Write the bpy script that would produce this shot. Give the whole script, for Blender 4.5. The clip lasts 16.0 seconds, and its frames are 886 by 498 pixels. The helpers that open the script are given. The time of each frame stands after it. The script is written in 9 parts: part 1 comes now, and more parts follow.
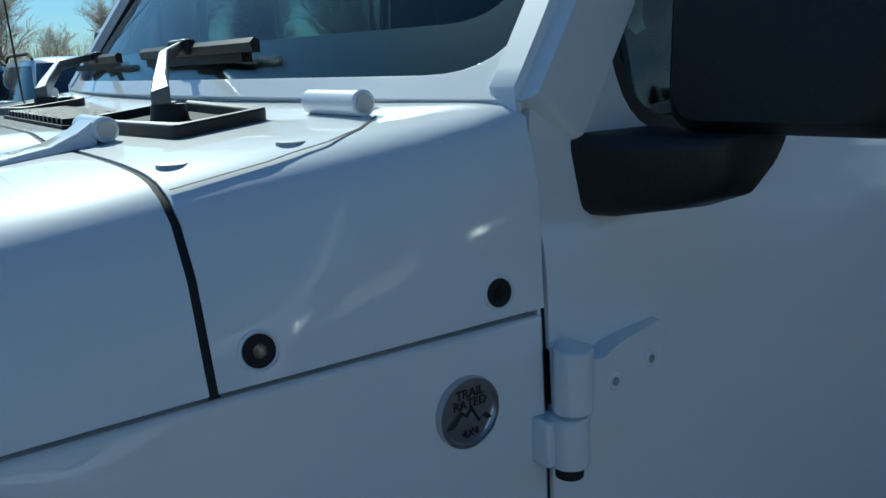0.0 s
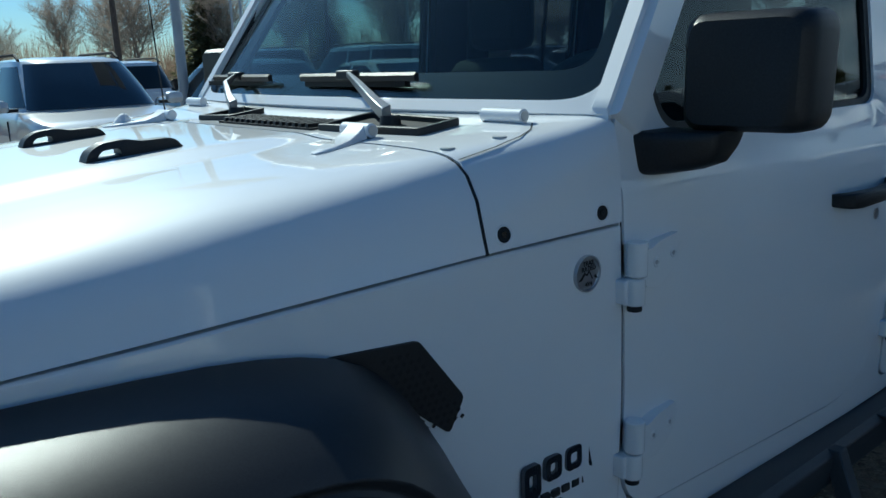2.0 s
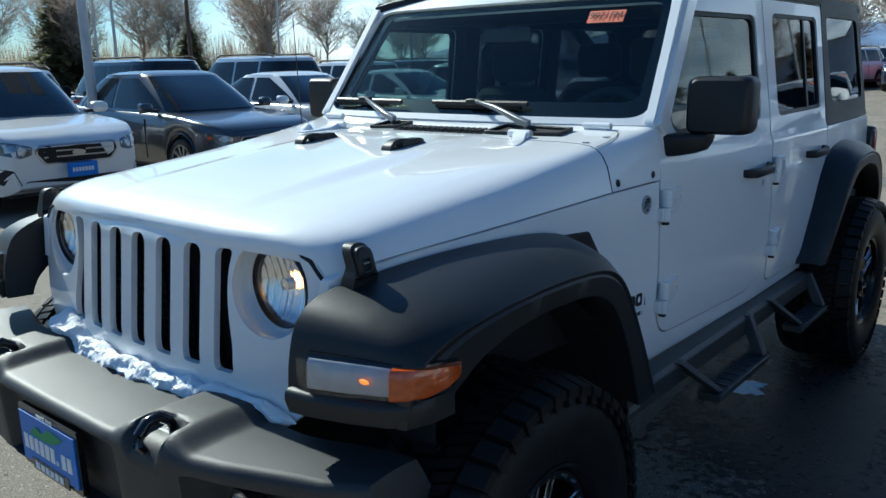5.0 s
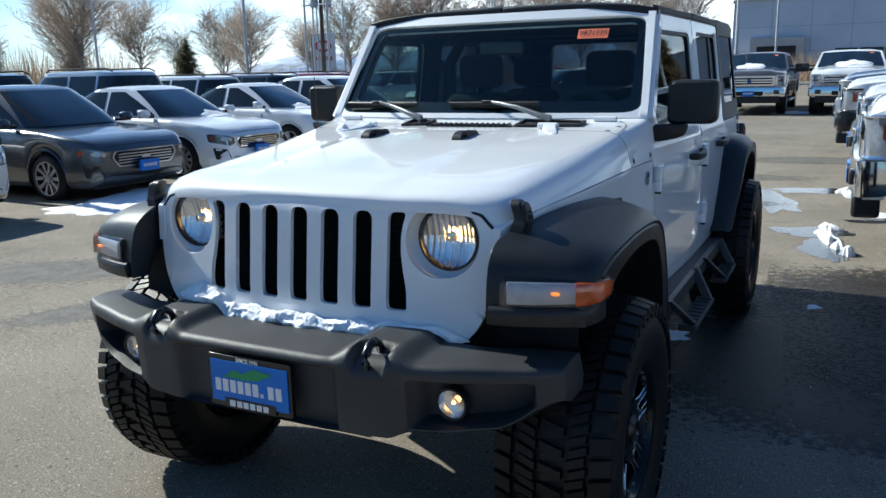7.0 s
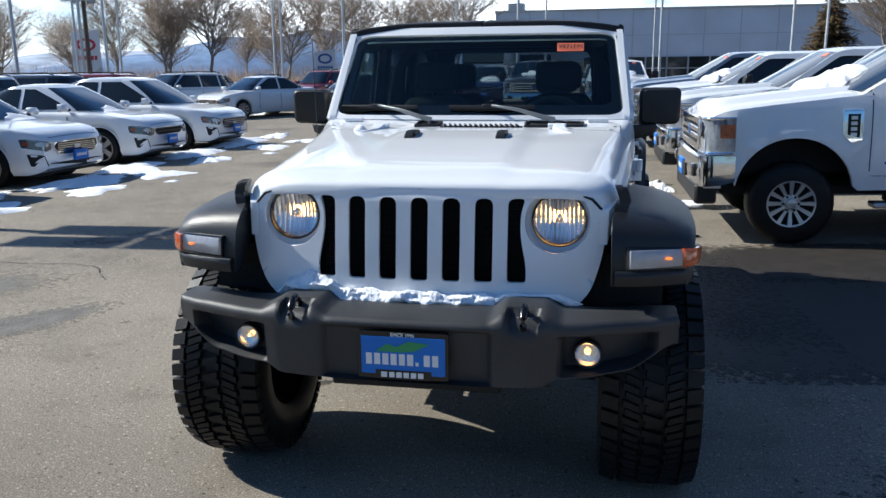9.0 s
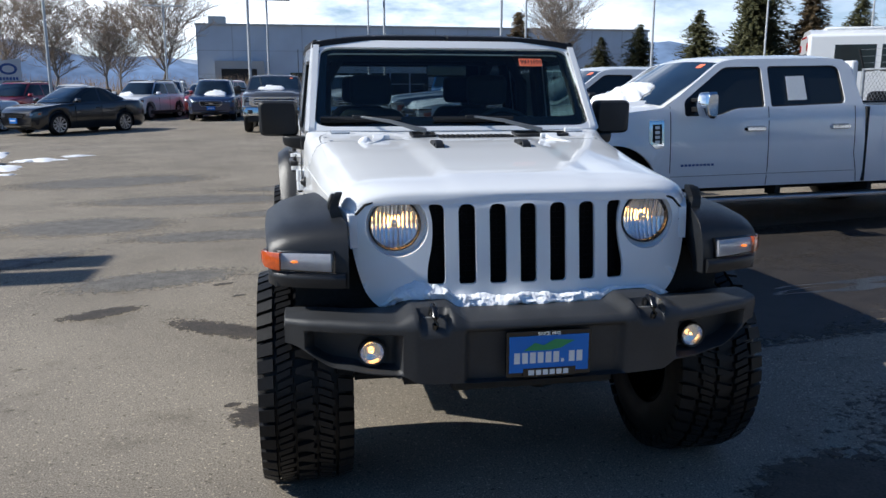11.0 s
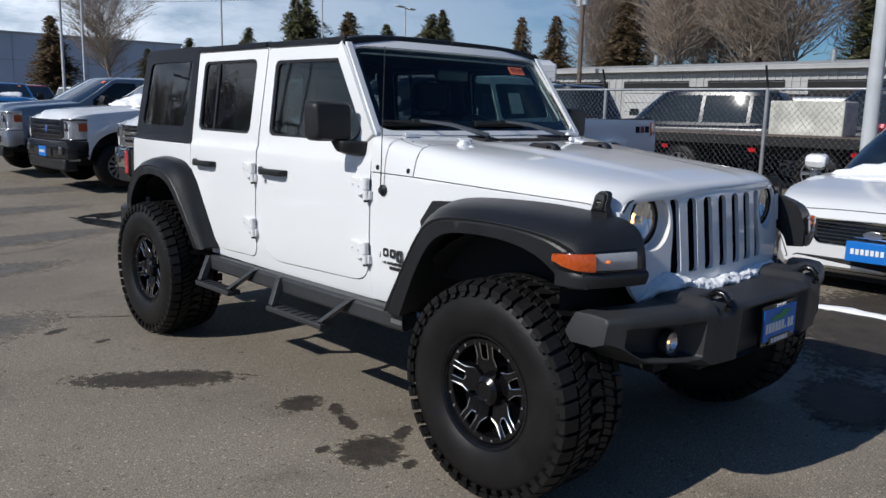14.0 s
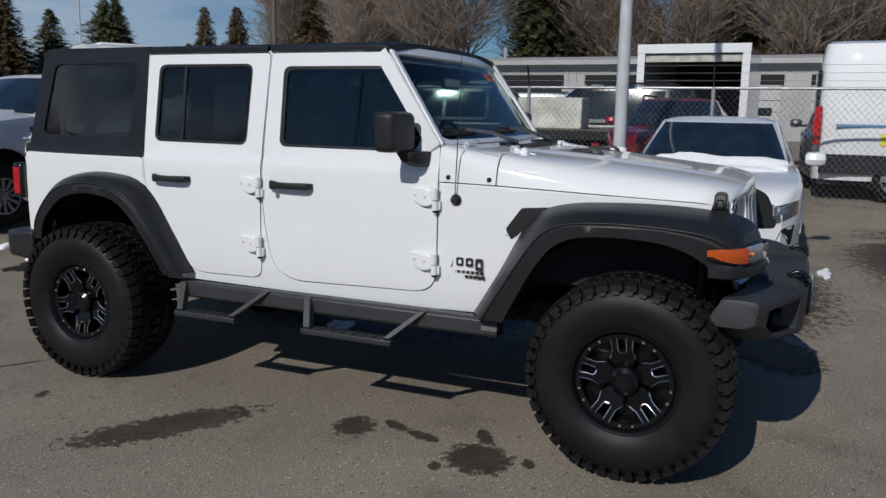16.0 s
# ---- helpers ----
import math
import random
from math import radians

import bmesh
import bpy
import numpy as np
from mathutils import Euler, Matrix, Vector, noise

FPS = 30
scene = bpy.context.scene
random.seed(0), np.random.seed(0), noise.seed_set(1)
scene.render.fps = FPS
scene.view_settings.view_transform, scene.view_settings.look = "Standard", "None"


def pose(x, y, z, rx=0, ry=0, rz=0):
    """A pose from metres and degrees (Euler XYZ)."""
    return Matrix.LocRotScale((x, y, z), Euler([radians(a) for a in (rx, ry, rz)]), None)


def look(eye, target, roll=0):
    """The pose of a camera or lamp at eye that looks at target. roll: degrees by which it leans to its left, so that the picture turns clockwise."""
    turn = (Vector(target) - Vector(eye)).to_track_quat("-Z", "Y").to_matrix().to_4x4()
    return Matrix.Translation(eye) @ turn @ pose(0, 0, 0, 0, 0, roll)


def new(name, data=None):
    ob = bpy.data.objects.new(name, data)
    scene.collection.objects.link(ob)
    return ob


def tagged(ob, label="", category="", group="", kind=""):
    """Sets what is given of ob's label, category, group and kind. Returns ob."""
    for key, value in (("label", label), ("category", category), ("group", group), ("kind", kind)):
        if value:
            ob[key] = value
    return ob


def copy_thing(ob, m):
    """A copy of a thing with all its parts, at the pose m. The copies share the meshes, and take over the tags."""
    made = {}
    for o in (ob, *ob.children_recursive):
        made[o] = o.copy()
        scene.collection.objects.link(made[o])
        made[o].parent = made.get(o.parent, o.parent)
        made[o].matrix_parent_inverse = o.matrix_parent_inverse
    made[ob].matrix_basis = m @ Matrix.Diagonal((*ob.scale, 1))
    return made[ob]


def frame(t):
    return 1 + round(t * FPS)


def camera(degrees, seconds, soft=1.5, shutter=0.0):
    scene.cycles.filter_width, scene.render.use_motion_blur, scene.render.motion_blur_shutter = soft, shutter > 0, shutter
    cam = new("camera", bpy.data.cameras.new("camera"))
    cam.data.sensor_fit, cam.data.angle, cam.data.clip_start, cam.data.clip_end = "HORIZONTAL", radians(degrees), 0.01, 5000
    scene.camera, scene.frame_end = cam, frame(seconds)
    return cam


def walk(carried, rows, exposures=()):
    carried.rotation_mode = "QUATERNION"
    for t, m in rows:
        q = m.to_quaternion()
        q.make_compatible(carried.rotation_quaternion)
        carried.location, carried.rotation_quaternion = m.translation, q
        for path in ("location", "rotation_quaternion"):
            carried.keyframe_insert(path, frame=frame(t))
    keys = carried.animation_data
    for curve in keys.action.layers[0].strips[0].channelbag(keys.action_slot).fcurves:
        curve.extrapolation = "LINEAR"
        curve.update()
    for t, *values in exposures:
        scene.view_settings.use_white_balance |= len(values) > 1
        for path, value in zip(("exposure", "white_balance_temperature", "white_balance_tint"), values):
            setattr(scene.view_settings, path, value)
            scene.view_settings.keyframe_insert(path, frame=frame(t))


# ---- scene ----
cam = camera(57.8, 16.0)
PATH = [
    (0, (1.232, 0.482, 1.383), (-0.338, 1.636, 0.93), -2.1),
    (0.5, (1.306, 0.363, 1.4), (-0.259, 1.523, 0.946), -2.2),
    (1, (1.381, 0.235, 1.413), (-0.178, 1.403, 0.958), -2.3),
    (1.5, (1.461, 0.091, 1.433), (-0.068, 1.289, 0.959), -2.1),
    (2, (1.543, -0.084, 1.447), (0.046, 1.158, 0.982), -2.1),
    (2.5, (1.624, -0.273, 1.469), (0.164, 1.013, 1.004), -1.9),
    (3, (1.715, -0.458, 1.501), (0.283, 0.858, 1.036), -1.8),
    (3.5, (1.784, -0.67, 1.523), (0.384, 0.683, 1.063), -1.5),
    (4, (1.828, -0.905, 1.54), (0.465, 0.484, 1.08), -1.5),
    (4.5, (1.848, -1.172, 1.546), (0.539, 0.27, 1.091), -1.3),
    (5, (1.852, -1.422, 1.554), (0.6, 0.071, 1.102), -1.1),
    (5.2, (1.842, -1.513, 1.548), (0.61, -0.003, 1.1), -1.1),
    (7.3, (1.394, -2.507, 1.542), (0.574, -0.736, 1.108), -1.2),
    (7.5, (1.321, -2.603, 1.564), (0.546, -0.813, 1.124), -1.1),
    (8, (1.124, -2.799, 1.576), (0.453, -0.964, 1.148), -0.9),
    (8.5, (0.879, -2.957, 1.577), (0.348, -1.077, 1.148), -0.8),
    (9, (0.59, -3.08, 1.571), (0.226, -1.16, 1.145), -0.5),
    (9.5, (0.25, -3.166, 1.569), (0.069, -1.218, 1.154), -0.2),
    (10, (-0.101, -3.227, 1.578), (-0.108, -1.267, 1.176), 0.1),
    (10.2, (-0.228, -3.248, 1.594), (-0.172, -1.29, 1.19), 0.0),
    (12.3, (-1.908, -2.821, 1.491), (-1.077, -1.036, 1.139), 1.2),
    (12.5, (-2.061, -2.749, 1.489), (-1.176, -0.99, 1.138), 1.4),
    (13, (-2.432, -2.535, 1.464), (-1.39, -0.863, 1.122), 1.6),
    (13.5, (-2.772, -2.282, 1.481), (-1.566, -0.725, 1.136), 1.4),
    (14, (-3.076, -1.99, 1.473), (-1.718, -0.563, 1.131), 1.3),
    (14.5, (-3.359, -1.658, 1.491), (-1.873, -0.366, 1.143), 1.0),
    (15, (-3.642, -1.313, 1.488), (-2.022, -0.192, 1.141), 1.0),
    (15.5, (-3.891, -0.957, 1.493), (-2.164, -0.008, 1.15), 0.9),
    (16, (-4.127, -0.569, 1.516), (-2.321, 0.217, 1.171), 0.9),
]
walk(cam, [(t, look(eye, target, roll)) for t, eye, target, roll in PATH],
     ((0, 0.16, 5550, -9), (2.5, 0.20, 5600, -8), (5, 0.60, 5720, -4), (7.5, 0.72, 5980, 3), (10, 0.60, 6050, 8), (12.5, 0.16, 6050, 9), (14, -0.12, 6100, 10), (16, -0.48, 6150, 10)))

# ---- world, sun ----
SUN_TO = Vector((-1.0, 0.13, 0.775)).normalized()
sky_world = bpy.data.worlds.new("sky")
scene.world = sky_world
sky_world.use_nodes = True
wn, wl = sky_world.node_tree.nodes, sky_world.node_tree.links
wn.clear()
w_out, w_bg = wn.new("ShaderNodeOutputWorld"), wn.new("ShaderNodeBackground")
w_sky = wn.new("ShaderNodeTexSky")
w_sky.sky_type, w_sky.sun_disc = "NISHITA", False
w_sky.sun_elevation = math.asin(SUN_TO.z)
w_sky.sun_rotation = math.atan2(SUN_TO.x, SUN_TO.y)
w_sky.air_density, w_sky.dust_density, w_sky.ozone_density = 1.0, 0.45, 3.0
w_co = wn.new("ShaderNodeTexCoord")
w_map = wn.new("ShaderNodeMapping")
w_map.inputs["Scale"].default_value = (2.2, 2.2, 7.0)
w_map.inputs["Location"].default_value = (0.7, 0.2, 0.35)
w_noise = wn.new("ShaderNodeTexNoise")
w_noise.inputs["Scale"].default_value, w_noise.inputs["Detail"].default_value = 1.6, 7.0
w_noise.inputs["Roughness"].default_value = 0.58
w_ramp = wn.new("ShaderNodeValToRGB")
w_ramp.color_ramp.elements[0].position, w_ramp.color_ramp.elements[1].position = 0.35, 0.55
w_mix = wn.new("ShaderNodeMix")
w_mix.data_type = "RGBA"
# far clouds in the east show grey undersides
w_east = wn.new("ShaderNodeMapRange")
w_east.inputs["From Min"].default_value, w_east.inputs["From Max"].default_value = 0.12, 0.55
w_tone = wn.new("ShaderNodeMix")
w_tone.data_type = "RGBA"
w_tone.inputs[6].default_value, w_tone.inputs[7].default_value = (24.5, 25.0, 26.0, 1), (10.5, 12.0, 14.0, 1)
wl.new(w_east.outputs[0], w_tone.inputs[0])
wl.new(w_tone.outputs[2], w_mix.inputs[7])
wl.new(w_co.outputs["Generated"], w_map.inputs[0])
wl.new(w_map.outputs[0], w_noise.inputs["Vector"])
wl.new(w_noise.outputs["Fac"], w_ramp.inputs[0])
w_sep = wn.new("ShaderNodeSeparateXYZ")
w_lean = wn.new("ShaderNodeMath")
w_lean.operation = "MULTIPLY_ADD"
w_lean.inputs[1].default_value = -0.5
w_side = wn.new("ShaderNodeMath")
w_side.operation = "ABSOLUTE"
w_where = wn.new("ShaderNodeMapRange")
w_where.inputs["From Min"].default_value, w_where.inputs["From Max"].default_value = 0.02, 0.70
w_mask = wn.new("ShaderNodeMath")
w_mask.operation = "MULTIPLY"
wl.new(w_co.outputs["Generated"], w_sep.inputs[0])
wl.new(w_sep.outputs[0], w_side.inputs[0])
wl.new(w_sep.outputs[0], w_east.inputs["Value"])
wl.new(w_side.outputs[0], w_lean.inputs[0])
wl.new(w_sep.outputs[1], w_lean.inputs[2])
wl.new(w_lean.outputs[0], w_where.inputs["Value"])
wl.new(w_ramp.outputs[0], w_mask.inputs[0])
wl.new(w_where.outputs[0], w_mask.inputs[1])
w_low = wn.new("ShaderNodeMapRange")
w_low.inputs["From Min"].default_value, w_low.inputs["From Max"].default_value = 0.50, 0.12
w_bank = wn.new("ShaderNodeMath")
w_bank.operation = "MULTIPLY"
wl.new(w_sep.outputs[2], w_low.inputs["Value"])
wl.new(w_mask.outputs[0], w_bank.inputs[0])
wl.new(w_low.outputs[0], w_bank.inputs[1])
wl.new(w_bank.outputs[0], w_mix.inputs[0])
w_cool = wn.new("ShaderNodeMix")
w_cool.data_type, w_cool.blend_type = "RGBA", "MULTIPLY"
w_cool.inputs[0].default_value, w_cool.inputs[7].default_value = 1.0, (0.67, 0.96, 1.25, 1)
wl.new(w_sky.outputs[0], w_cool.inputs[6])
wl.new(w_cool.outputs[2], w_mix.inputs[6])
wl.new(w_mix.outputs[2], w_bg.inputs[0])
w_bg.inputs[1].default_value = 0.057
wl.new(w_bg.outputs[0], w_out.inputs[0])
sun_data = bpy.data.lights.new("sun", "SUN")
sun_data.energy, sun_data.angle, sun_data.color = 4.2, radians(0.53), (1.0, 0.935, 0.83)
sun_ob = new("sun", sun_data)
sun_ob.matrix_world = look(SUN_TO * 50, (0, 0, 0))
scene.view_settings.exposure = 0.0


# ---- materials ----
def material(name, colour, rough=0.5, metal=0.0, coat=0.0, grain=0.0, grain_scale=60.0, mottle=0.0, mottle_scale=3.0,
             bump=0.0, bump_scale=120.0, spec=0.5, emit=None, emit_power=0.0, per_object=0.0):
    m = bpy.data.materials.new(name)
    m.use_nodes = True
    n, l = m.node_tree.nodes, m.node_tree.links
    b = n["Principled BSDF"]
    b.inputs["Base Color"].default_value = (*colour, 1)
    b.inputs["Roughness"].default_value, b.inputs["Metallic"].default_value = rough, metal
    b.inputs["Coat Weight"].default_value, b.inputs["Coat Roughness"].default_value = coat, 0.03
    b.inputs["Specular IOR Level"].default_value = spec
    if emit:
        b.inputs["Emission Color"].default_value, b.inputs["Emission Strength"].default_value = (*emit, 1), emit_power
    co = n.new("ShaderNodeTexCoord")
    last = None
    for amount, scale in ((mottle, mottle_scale), (grain, grain_scale)):
        if amount:
            tex, ramp, mix = n.new("ShaderNodeTexNoise"), n.new("ShaderNodeMapRange"), n.new("ShaderNodeMix")
            tex.inputs["Scale"].default_value, tex.inputs["Detail"].default_value = scale, 6
            ramp.inputs["From Min"].default_value, ramp.inputs["From Max"].default_value = 0.3, 0.7
            ramp.inputs["To Min"].default_value, ramp.inputs["To Max"].default_value = 1 - amount, 1 + amount
            mix.data_type, mix.blend_type = "RGBA", "MULTIPLY"
            mix.inputs[0].default_value, mix.inputs[6].default_value = 1, (*colour, 1)
            l.new(co.outputs["Object"], tex.inputs["Vector"])
            l.new(tex.outputs["Fac"], ramp.inputs["Value"])
            l.new(ramp.outputs[0], mix.inputs[7])
            if last:
                l.new(last, mix.inputs[6])
            last = mix.outputs[2]
    if per_object:
        info, ramp, mix = n.new("ShaderNodeObjectInfo"), n.new("ShaderNodeMapRange"), n.new("ShaderNodeMix")
        ramp.inputs["To Min"].default_value, ramp.inputs["To Max"].default_value = 1 - per_object, 1 + per_object
        mix.data_type, mix.blend_type = "RGBA", "MULTIPLY"
        mix.inputs[0].default_value, mix.inputs[6].default_value = 1, (*colour, 1)
        l.new(info.outputs["Random"], ramp.inputs["Value"])
        l.new(ramp.outputs[0], mix.inputs[7])
        if last:
            l.new(last, mix.inputs[6])
        last = mix.outputs[2]
    if last:
        l.new(last, b.inputs["Base Color"])
    if bump:
        tex, bu = n.new("ShaderNodeTexNoise"), n.new("ShaderNodeBump")
        tex.inputs["Scale"].default_value, tex.inputs["Detail"].default_value = bump_scale, 4
        bu.inputs["Strength"].default_value, bu.inputs["Distance"].default_value = bump, 0.01
        l.new(co.outputs["Object"], tex.inputs["Vector"])
        l.new(tex.outputs["Fac"], bu.inputs["Height"])
        l.new(bu.outputs[0], b.inputs["Normal"])
    return m


def sheet_glass(name, tint, gloss=0.02):
    """Thin pane: lets tinted light straight through and mirrors by its Fresnel gloss."""
    m = bpy.data.materials.new(name)
    m.use_nodes = True
    n, l = m.node_tree.nodes, m.node_tree.links
    n.clear()
    out, mix = n.new("ShaderNodeOutputMaterial"), n.new("ShaderNodeMixShader")
    tr, gl, fr = n.new("ShaderNodeBsdfTransparent"), n.new("ShaderNodeBsdfGlossy"), n.new("ShaderNodeLayerWeight")
    pw, fit = n.new("ShaderNodeMath"), n.new("ShaderNodeMath")
    pw.operation, fit.operation = "POWER", "MULTIPLY_ADD"
    pw.inputs[1].default_value, fit.inputs[1].default_value, fit.inputs[2].default_value = 5.0, 0.85, 0.055
    tr.inputs[0].default_value = (*tint, 1)
    gl.inputs["Roughness"].default_value = gloss
    l.new(fr.outputs["Facing"], pw.inputs[0])
    l.new(pw.outputs[0], fit.inputs[0])
    l.new(fit.outputs[0], mix.inputs[0])
    l.new(tr.outputs[0], mix.inputs[1])
    l.new(gl.outputs[0], mix.inputs[2])
    l.new(mix.outputs[0], out.inputs[0])
    return m


WHITE = material("white_car_paint", (0.80, 0.81, 0.82), 0.5, coat=1.0, mottle=0.015, mottle_scale=1.5, spec=0.2)
BLACK_TRIM = material("grained_black_plastic", (0.017, 0.0175, 0.019), 0.45, grain=0.25, grain_scale=300, mottle=0.2, mottle_scale=5, bump=0.10, bump_scale=900, spec=0.35)
FLARE_MAT = material("matte_dark_grey_plastic", (0.0145, 0.0155, 0.0175), 0.40, spec=0.42, grain=0.2, grain_scale=350, mottle=0.25, mottle_scale=4, bump=0.10, bump_scale=900)
HARDTOP = material("black_hardtop", (0.011, 0.013, 0.018), 0.5, spec=0.25, grain=0.2, grain_scale=300, mottle=0.2, mottle_scale=3, bump=0.1, bump_scale=700)
RIM_BLACK = material("rim_black_lacquer", (0.005, 0.005, 0.006), 0.22, spec=0.35, mottle=0.2, mottle_scale=12)
GLOSS_BLACK = material("gloss_black", (0.006, 0.006, 0.007), 0.22, coat=0.2)
SEAM_DARK = material("seam_dark", (0.010, 0.010, 0.011), 0.8)
RUBBER = material("tyre_rubber", (0.0105, 0.010, 0.010), 0.46, grain=0.3, grain_scale=180, mottle=0.3, mottle_scale=8, bump=0.12, bump_scale=400, spec=0.22)
MILLED = material("milled_aluminium", (0.75, 0.75, 0.76), 0.22, metal=1.0)
CHROME = material("chrome", (0.78, 0.79, 0.80), 0.08, metal=1.0, mottle=0.04)
SATIN = material("satin_alloy", (0.50, 0.51, 0.53), 0.32, metal=0.9, mottle=0.08)
GREY_METAL = material("bare_grey_metal", (0.42, 0.43, 0.44), 0.45, metal=0.6, grain=0.1)
STEP_GREY = material("grey_coated_steel", (0.035, 0.037, 0.040), 0.45, grain=0.2, grain_scale=200, mottle=0.2, bump=0.1, bump_scale=500)
UNDER = material("underbody_dark", (0.012, 0.012, 0.012), 0.85, grain=0.3)
SEAT_CLOTH = material("black_seat_cloth", (0.020, 0.020, 0.021), 0.9, grain=0.3, grain_scale=250)
DASH = material("dark_dash_plastic", (0.030, 0.031, 0.033), 0.6, grain=0.2, grain_scale=200)
GREY_TRIM_GLINT = material("light_grey_trim", (0.32, 0.33, 0.33), 0.6, grain=0.1)
WS_GLASS = sheet_glass("windscreen_glass", (0.74, 0.87, 0.85))
SIDE_GLASS = sheet_glass("privacy_glass", (0.27, 0.30, 0.32))
FRONT_SIDE_GLASS = sheet_glass("door_glass", (0.46, 0.55, 0.54))
LENS = sheet_glass("lamp_lens", (0.93, 0.94, 0.95), 0.05)
REFLECTOR = material("lamp_reflector", (0.92, 0.91, 0.90), 0.24, metal=1.0)
BULB = material("lit_bulb", (1, 0.9, 0.7), 0.4, emit=(1.0, 0.50, 0.14), emit_power=11)
FOG_BULB = material("lit_fog_bulb", (1, 0.85, 0.6), 0.4, emit=(1.0, 0.48, 0.12), emit_power=4)
AMBER = material("amber_lens", (0.46, 0.075, 0.010), 0.15, coat=0.6, grain=0.2, grain_scale=90)
CLEAR_LENS = material("ribbed_clear_lens", (0.46, 0.46, 0.49), 0.15, coat=0.8, grain=0.12, grain_scale=40)
PARK_GLOW = material("glowing_park_bulb", (1.0, 0.35, 0.05), 0.4, emit=(1.0, 0.20, 0.02), emit_power=0.9)
RED_LENS = material("red_lens", (0.45, 0.012, 0.015), 0.12, coat=0.8)
SNOW = material("snow", (0.90, 0.91, 0.93), 0.75, grain=0.05, grain_scale=25, bump=0.6, bump_scale=90)
PLATE_BLUE = material("blue_plate", (0.004, 0.16, 0.58), 0.5, coat=0.1, mottle=0.04)
PAPER = material("paper", (0.78, 0.78, 0.76), 0.8, grain=0.03)
INK = material("dark_ink", (0.02, 0.02, 0.02), 0.6)
GREEN_INK = material("green_ink", (0.05, 0.30, 0.10), 0.6)
ORANGE_TAG = material("orange_tag", (0.90, 0.20, 0.10), 0.6)
MESH_DARK = material("grille_mesh", (0.004, 0.004, 0.0045), 0.8, spec=0.2)


import itertools

from mathutils.geometry import delaunay_2d_cdt

# ---- building helpers ----
def part(name, bm, mat, parent=None, label="", smooth=40, bevel=0.0, segments=2):
    """Links a bmesh as one mesh object, under a thing or a part if given."""
    me = bpy.data.meshes.new(name)
    bmesh.ops.recalc_face_normals(bm, faces=bm.faces)
    bm.to_mesh(me)
    bm.free()
    me.materials.append(mat)
    if smooth:
        me.shade_smooth()
        me.set_sharp_from_angle(angle=radians(smooth))
    ob = new(name, me)
    if parent:
        ob.parent = parent
    if label:
        ob["label"] = label
    if bevel:
        mod = ob.modifiers.new("bevel", "BEVEL")
        mod.width, mod.segments, mod.limit_method, mod.angle_limit = bevel, segments, "ANGLE", radians(50)
    return ob


def thing(name, label, category, group="", kind="", at=None):
    ob = new(name)
    ob.empty_display_size = 0.2
    if at is not None:
        ob.matrix_basis = at
    return tagged(ob, label, category, group, kind)


def solid(ob, label, category, group="", kind=""):
    return tagged(ob, label, category, group, kind)


def from_lists(verts, faces):
    bm = bmesh.new()
    vs = [bm.verts.new(v) for v in verts]
    for f in faces:
        if len(set(f)) > 2:
            try:
                bm.faces.new([vs[i] for i in f])
            except ValueError:
                pass
    return bm


def box(x0, x1, y0, y1, z0, z1, bm=None):
    bm = bm or bmesh.new()
    m = Matrix.Translation(((x0 + x1) / 2, (y0 + y1) / 2, (z0 + z1) / 2)) @ Matrix.Diagonal((abs(x1 - x0), abs(y1 - y0), abs(z1 - z0), 1))
    bmesh.ops.create_cube(bm, size=1, matrix=m)
    return bm


def rod(a, b, r, r2=None, n=12, bm=None, caps=True):
    bm = bm or bmesh.new()
    a, b = Vector(a), Vector(b)
    d = b - a
    m = Matrix.Translation((a + b) / 2) @ d.to_track_quat("Z", "Y").to_matrix().to_4x4()
    bmesh.ops.create_cone(bm, cap_ends=caps, segments=n, radius1=r, radius2=r if r2 is None else r2, depth=d.length, matrix=m)
    return bm


def loft(rings, closed=True, caps=True, bm=None):
    """Skins rings of equal length."""
    bm = bm or bmesh.new()
    rows = [[bm.verts.new(p) for p in ring] for ring in rings]
    n = len(rows[0])
    for a, b in zip(rows, rows[1:]):
        for i in range(n if closed else n - 1):
            j = (i + 1) % n
            bm.faces.new((a[i], a[j], b[j], b[i]))
    if caps and closed:
        bm.faces.new(rows[0][::-1])
        bm.faces.new(rows[-1])
    return bm


def sweep(path, r, n=10, bm=None):
    """A round tube along a path."""
    pts = [Vector(p) for p in path]
    rings = []
    for i, p in enumerate(pts):
        d = (pts[min(i + 1, len(pts) - 1)] - pts[max(i - 1, 0)]).normalized()
        side = d.cross(Vector((0, 0, 1)))
        side = side.normalized() if side.length > 1e-3 else Vector((1, 0, 0))
        up = side.cross(d)
        rr = r[i] if isinstance(r, (list, tuple)) else r
        rings.append([p + rr * (math.cos(a) * side + math.sin(a) * up) for a in (2 * math.pi * k / n for k in range(n))])
    return loft(rings, bm=bm)


def lathe(profile, n=48, axis="x", centre=(0, 0, 0), bm=None, closed=False):
    """Turns a profile of (along, radius) about an axis."""
    rings = []
    for k in range(n):
        a = 2 * math.pi * k / n
        c, s = math.cos(a), math.sin(a)
        rings.append([{"x": (u, r * c, r * s), "y": (r * c, u, r * s), "z": (r * c, r * s, u)}[axis] for u, r in profile])
    rings = [[Vector(p) + Vector(centre) for p in ring] for ring in rings]
    bm = bm or bmesh.new()
    rows = [[bm.verts.new(p) for p in ring] for ring in rings]
    m = len(profile)
    for k in range(n):
        a, b = rows[k], rows[(k + 1) % n]
        for i in range(m if closed else m - 1):
            j = (i + 1) % m
            bm.faces.new((a[i], a[j], b[j], b[i]))
    return bm


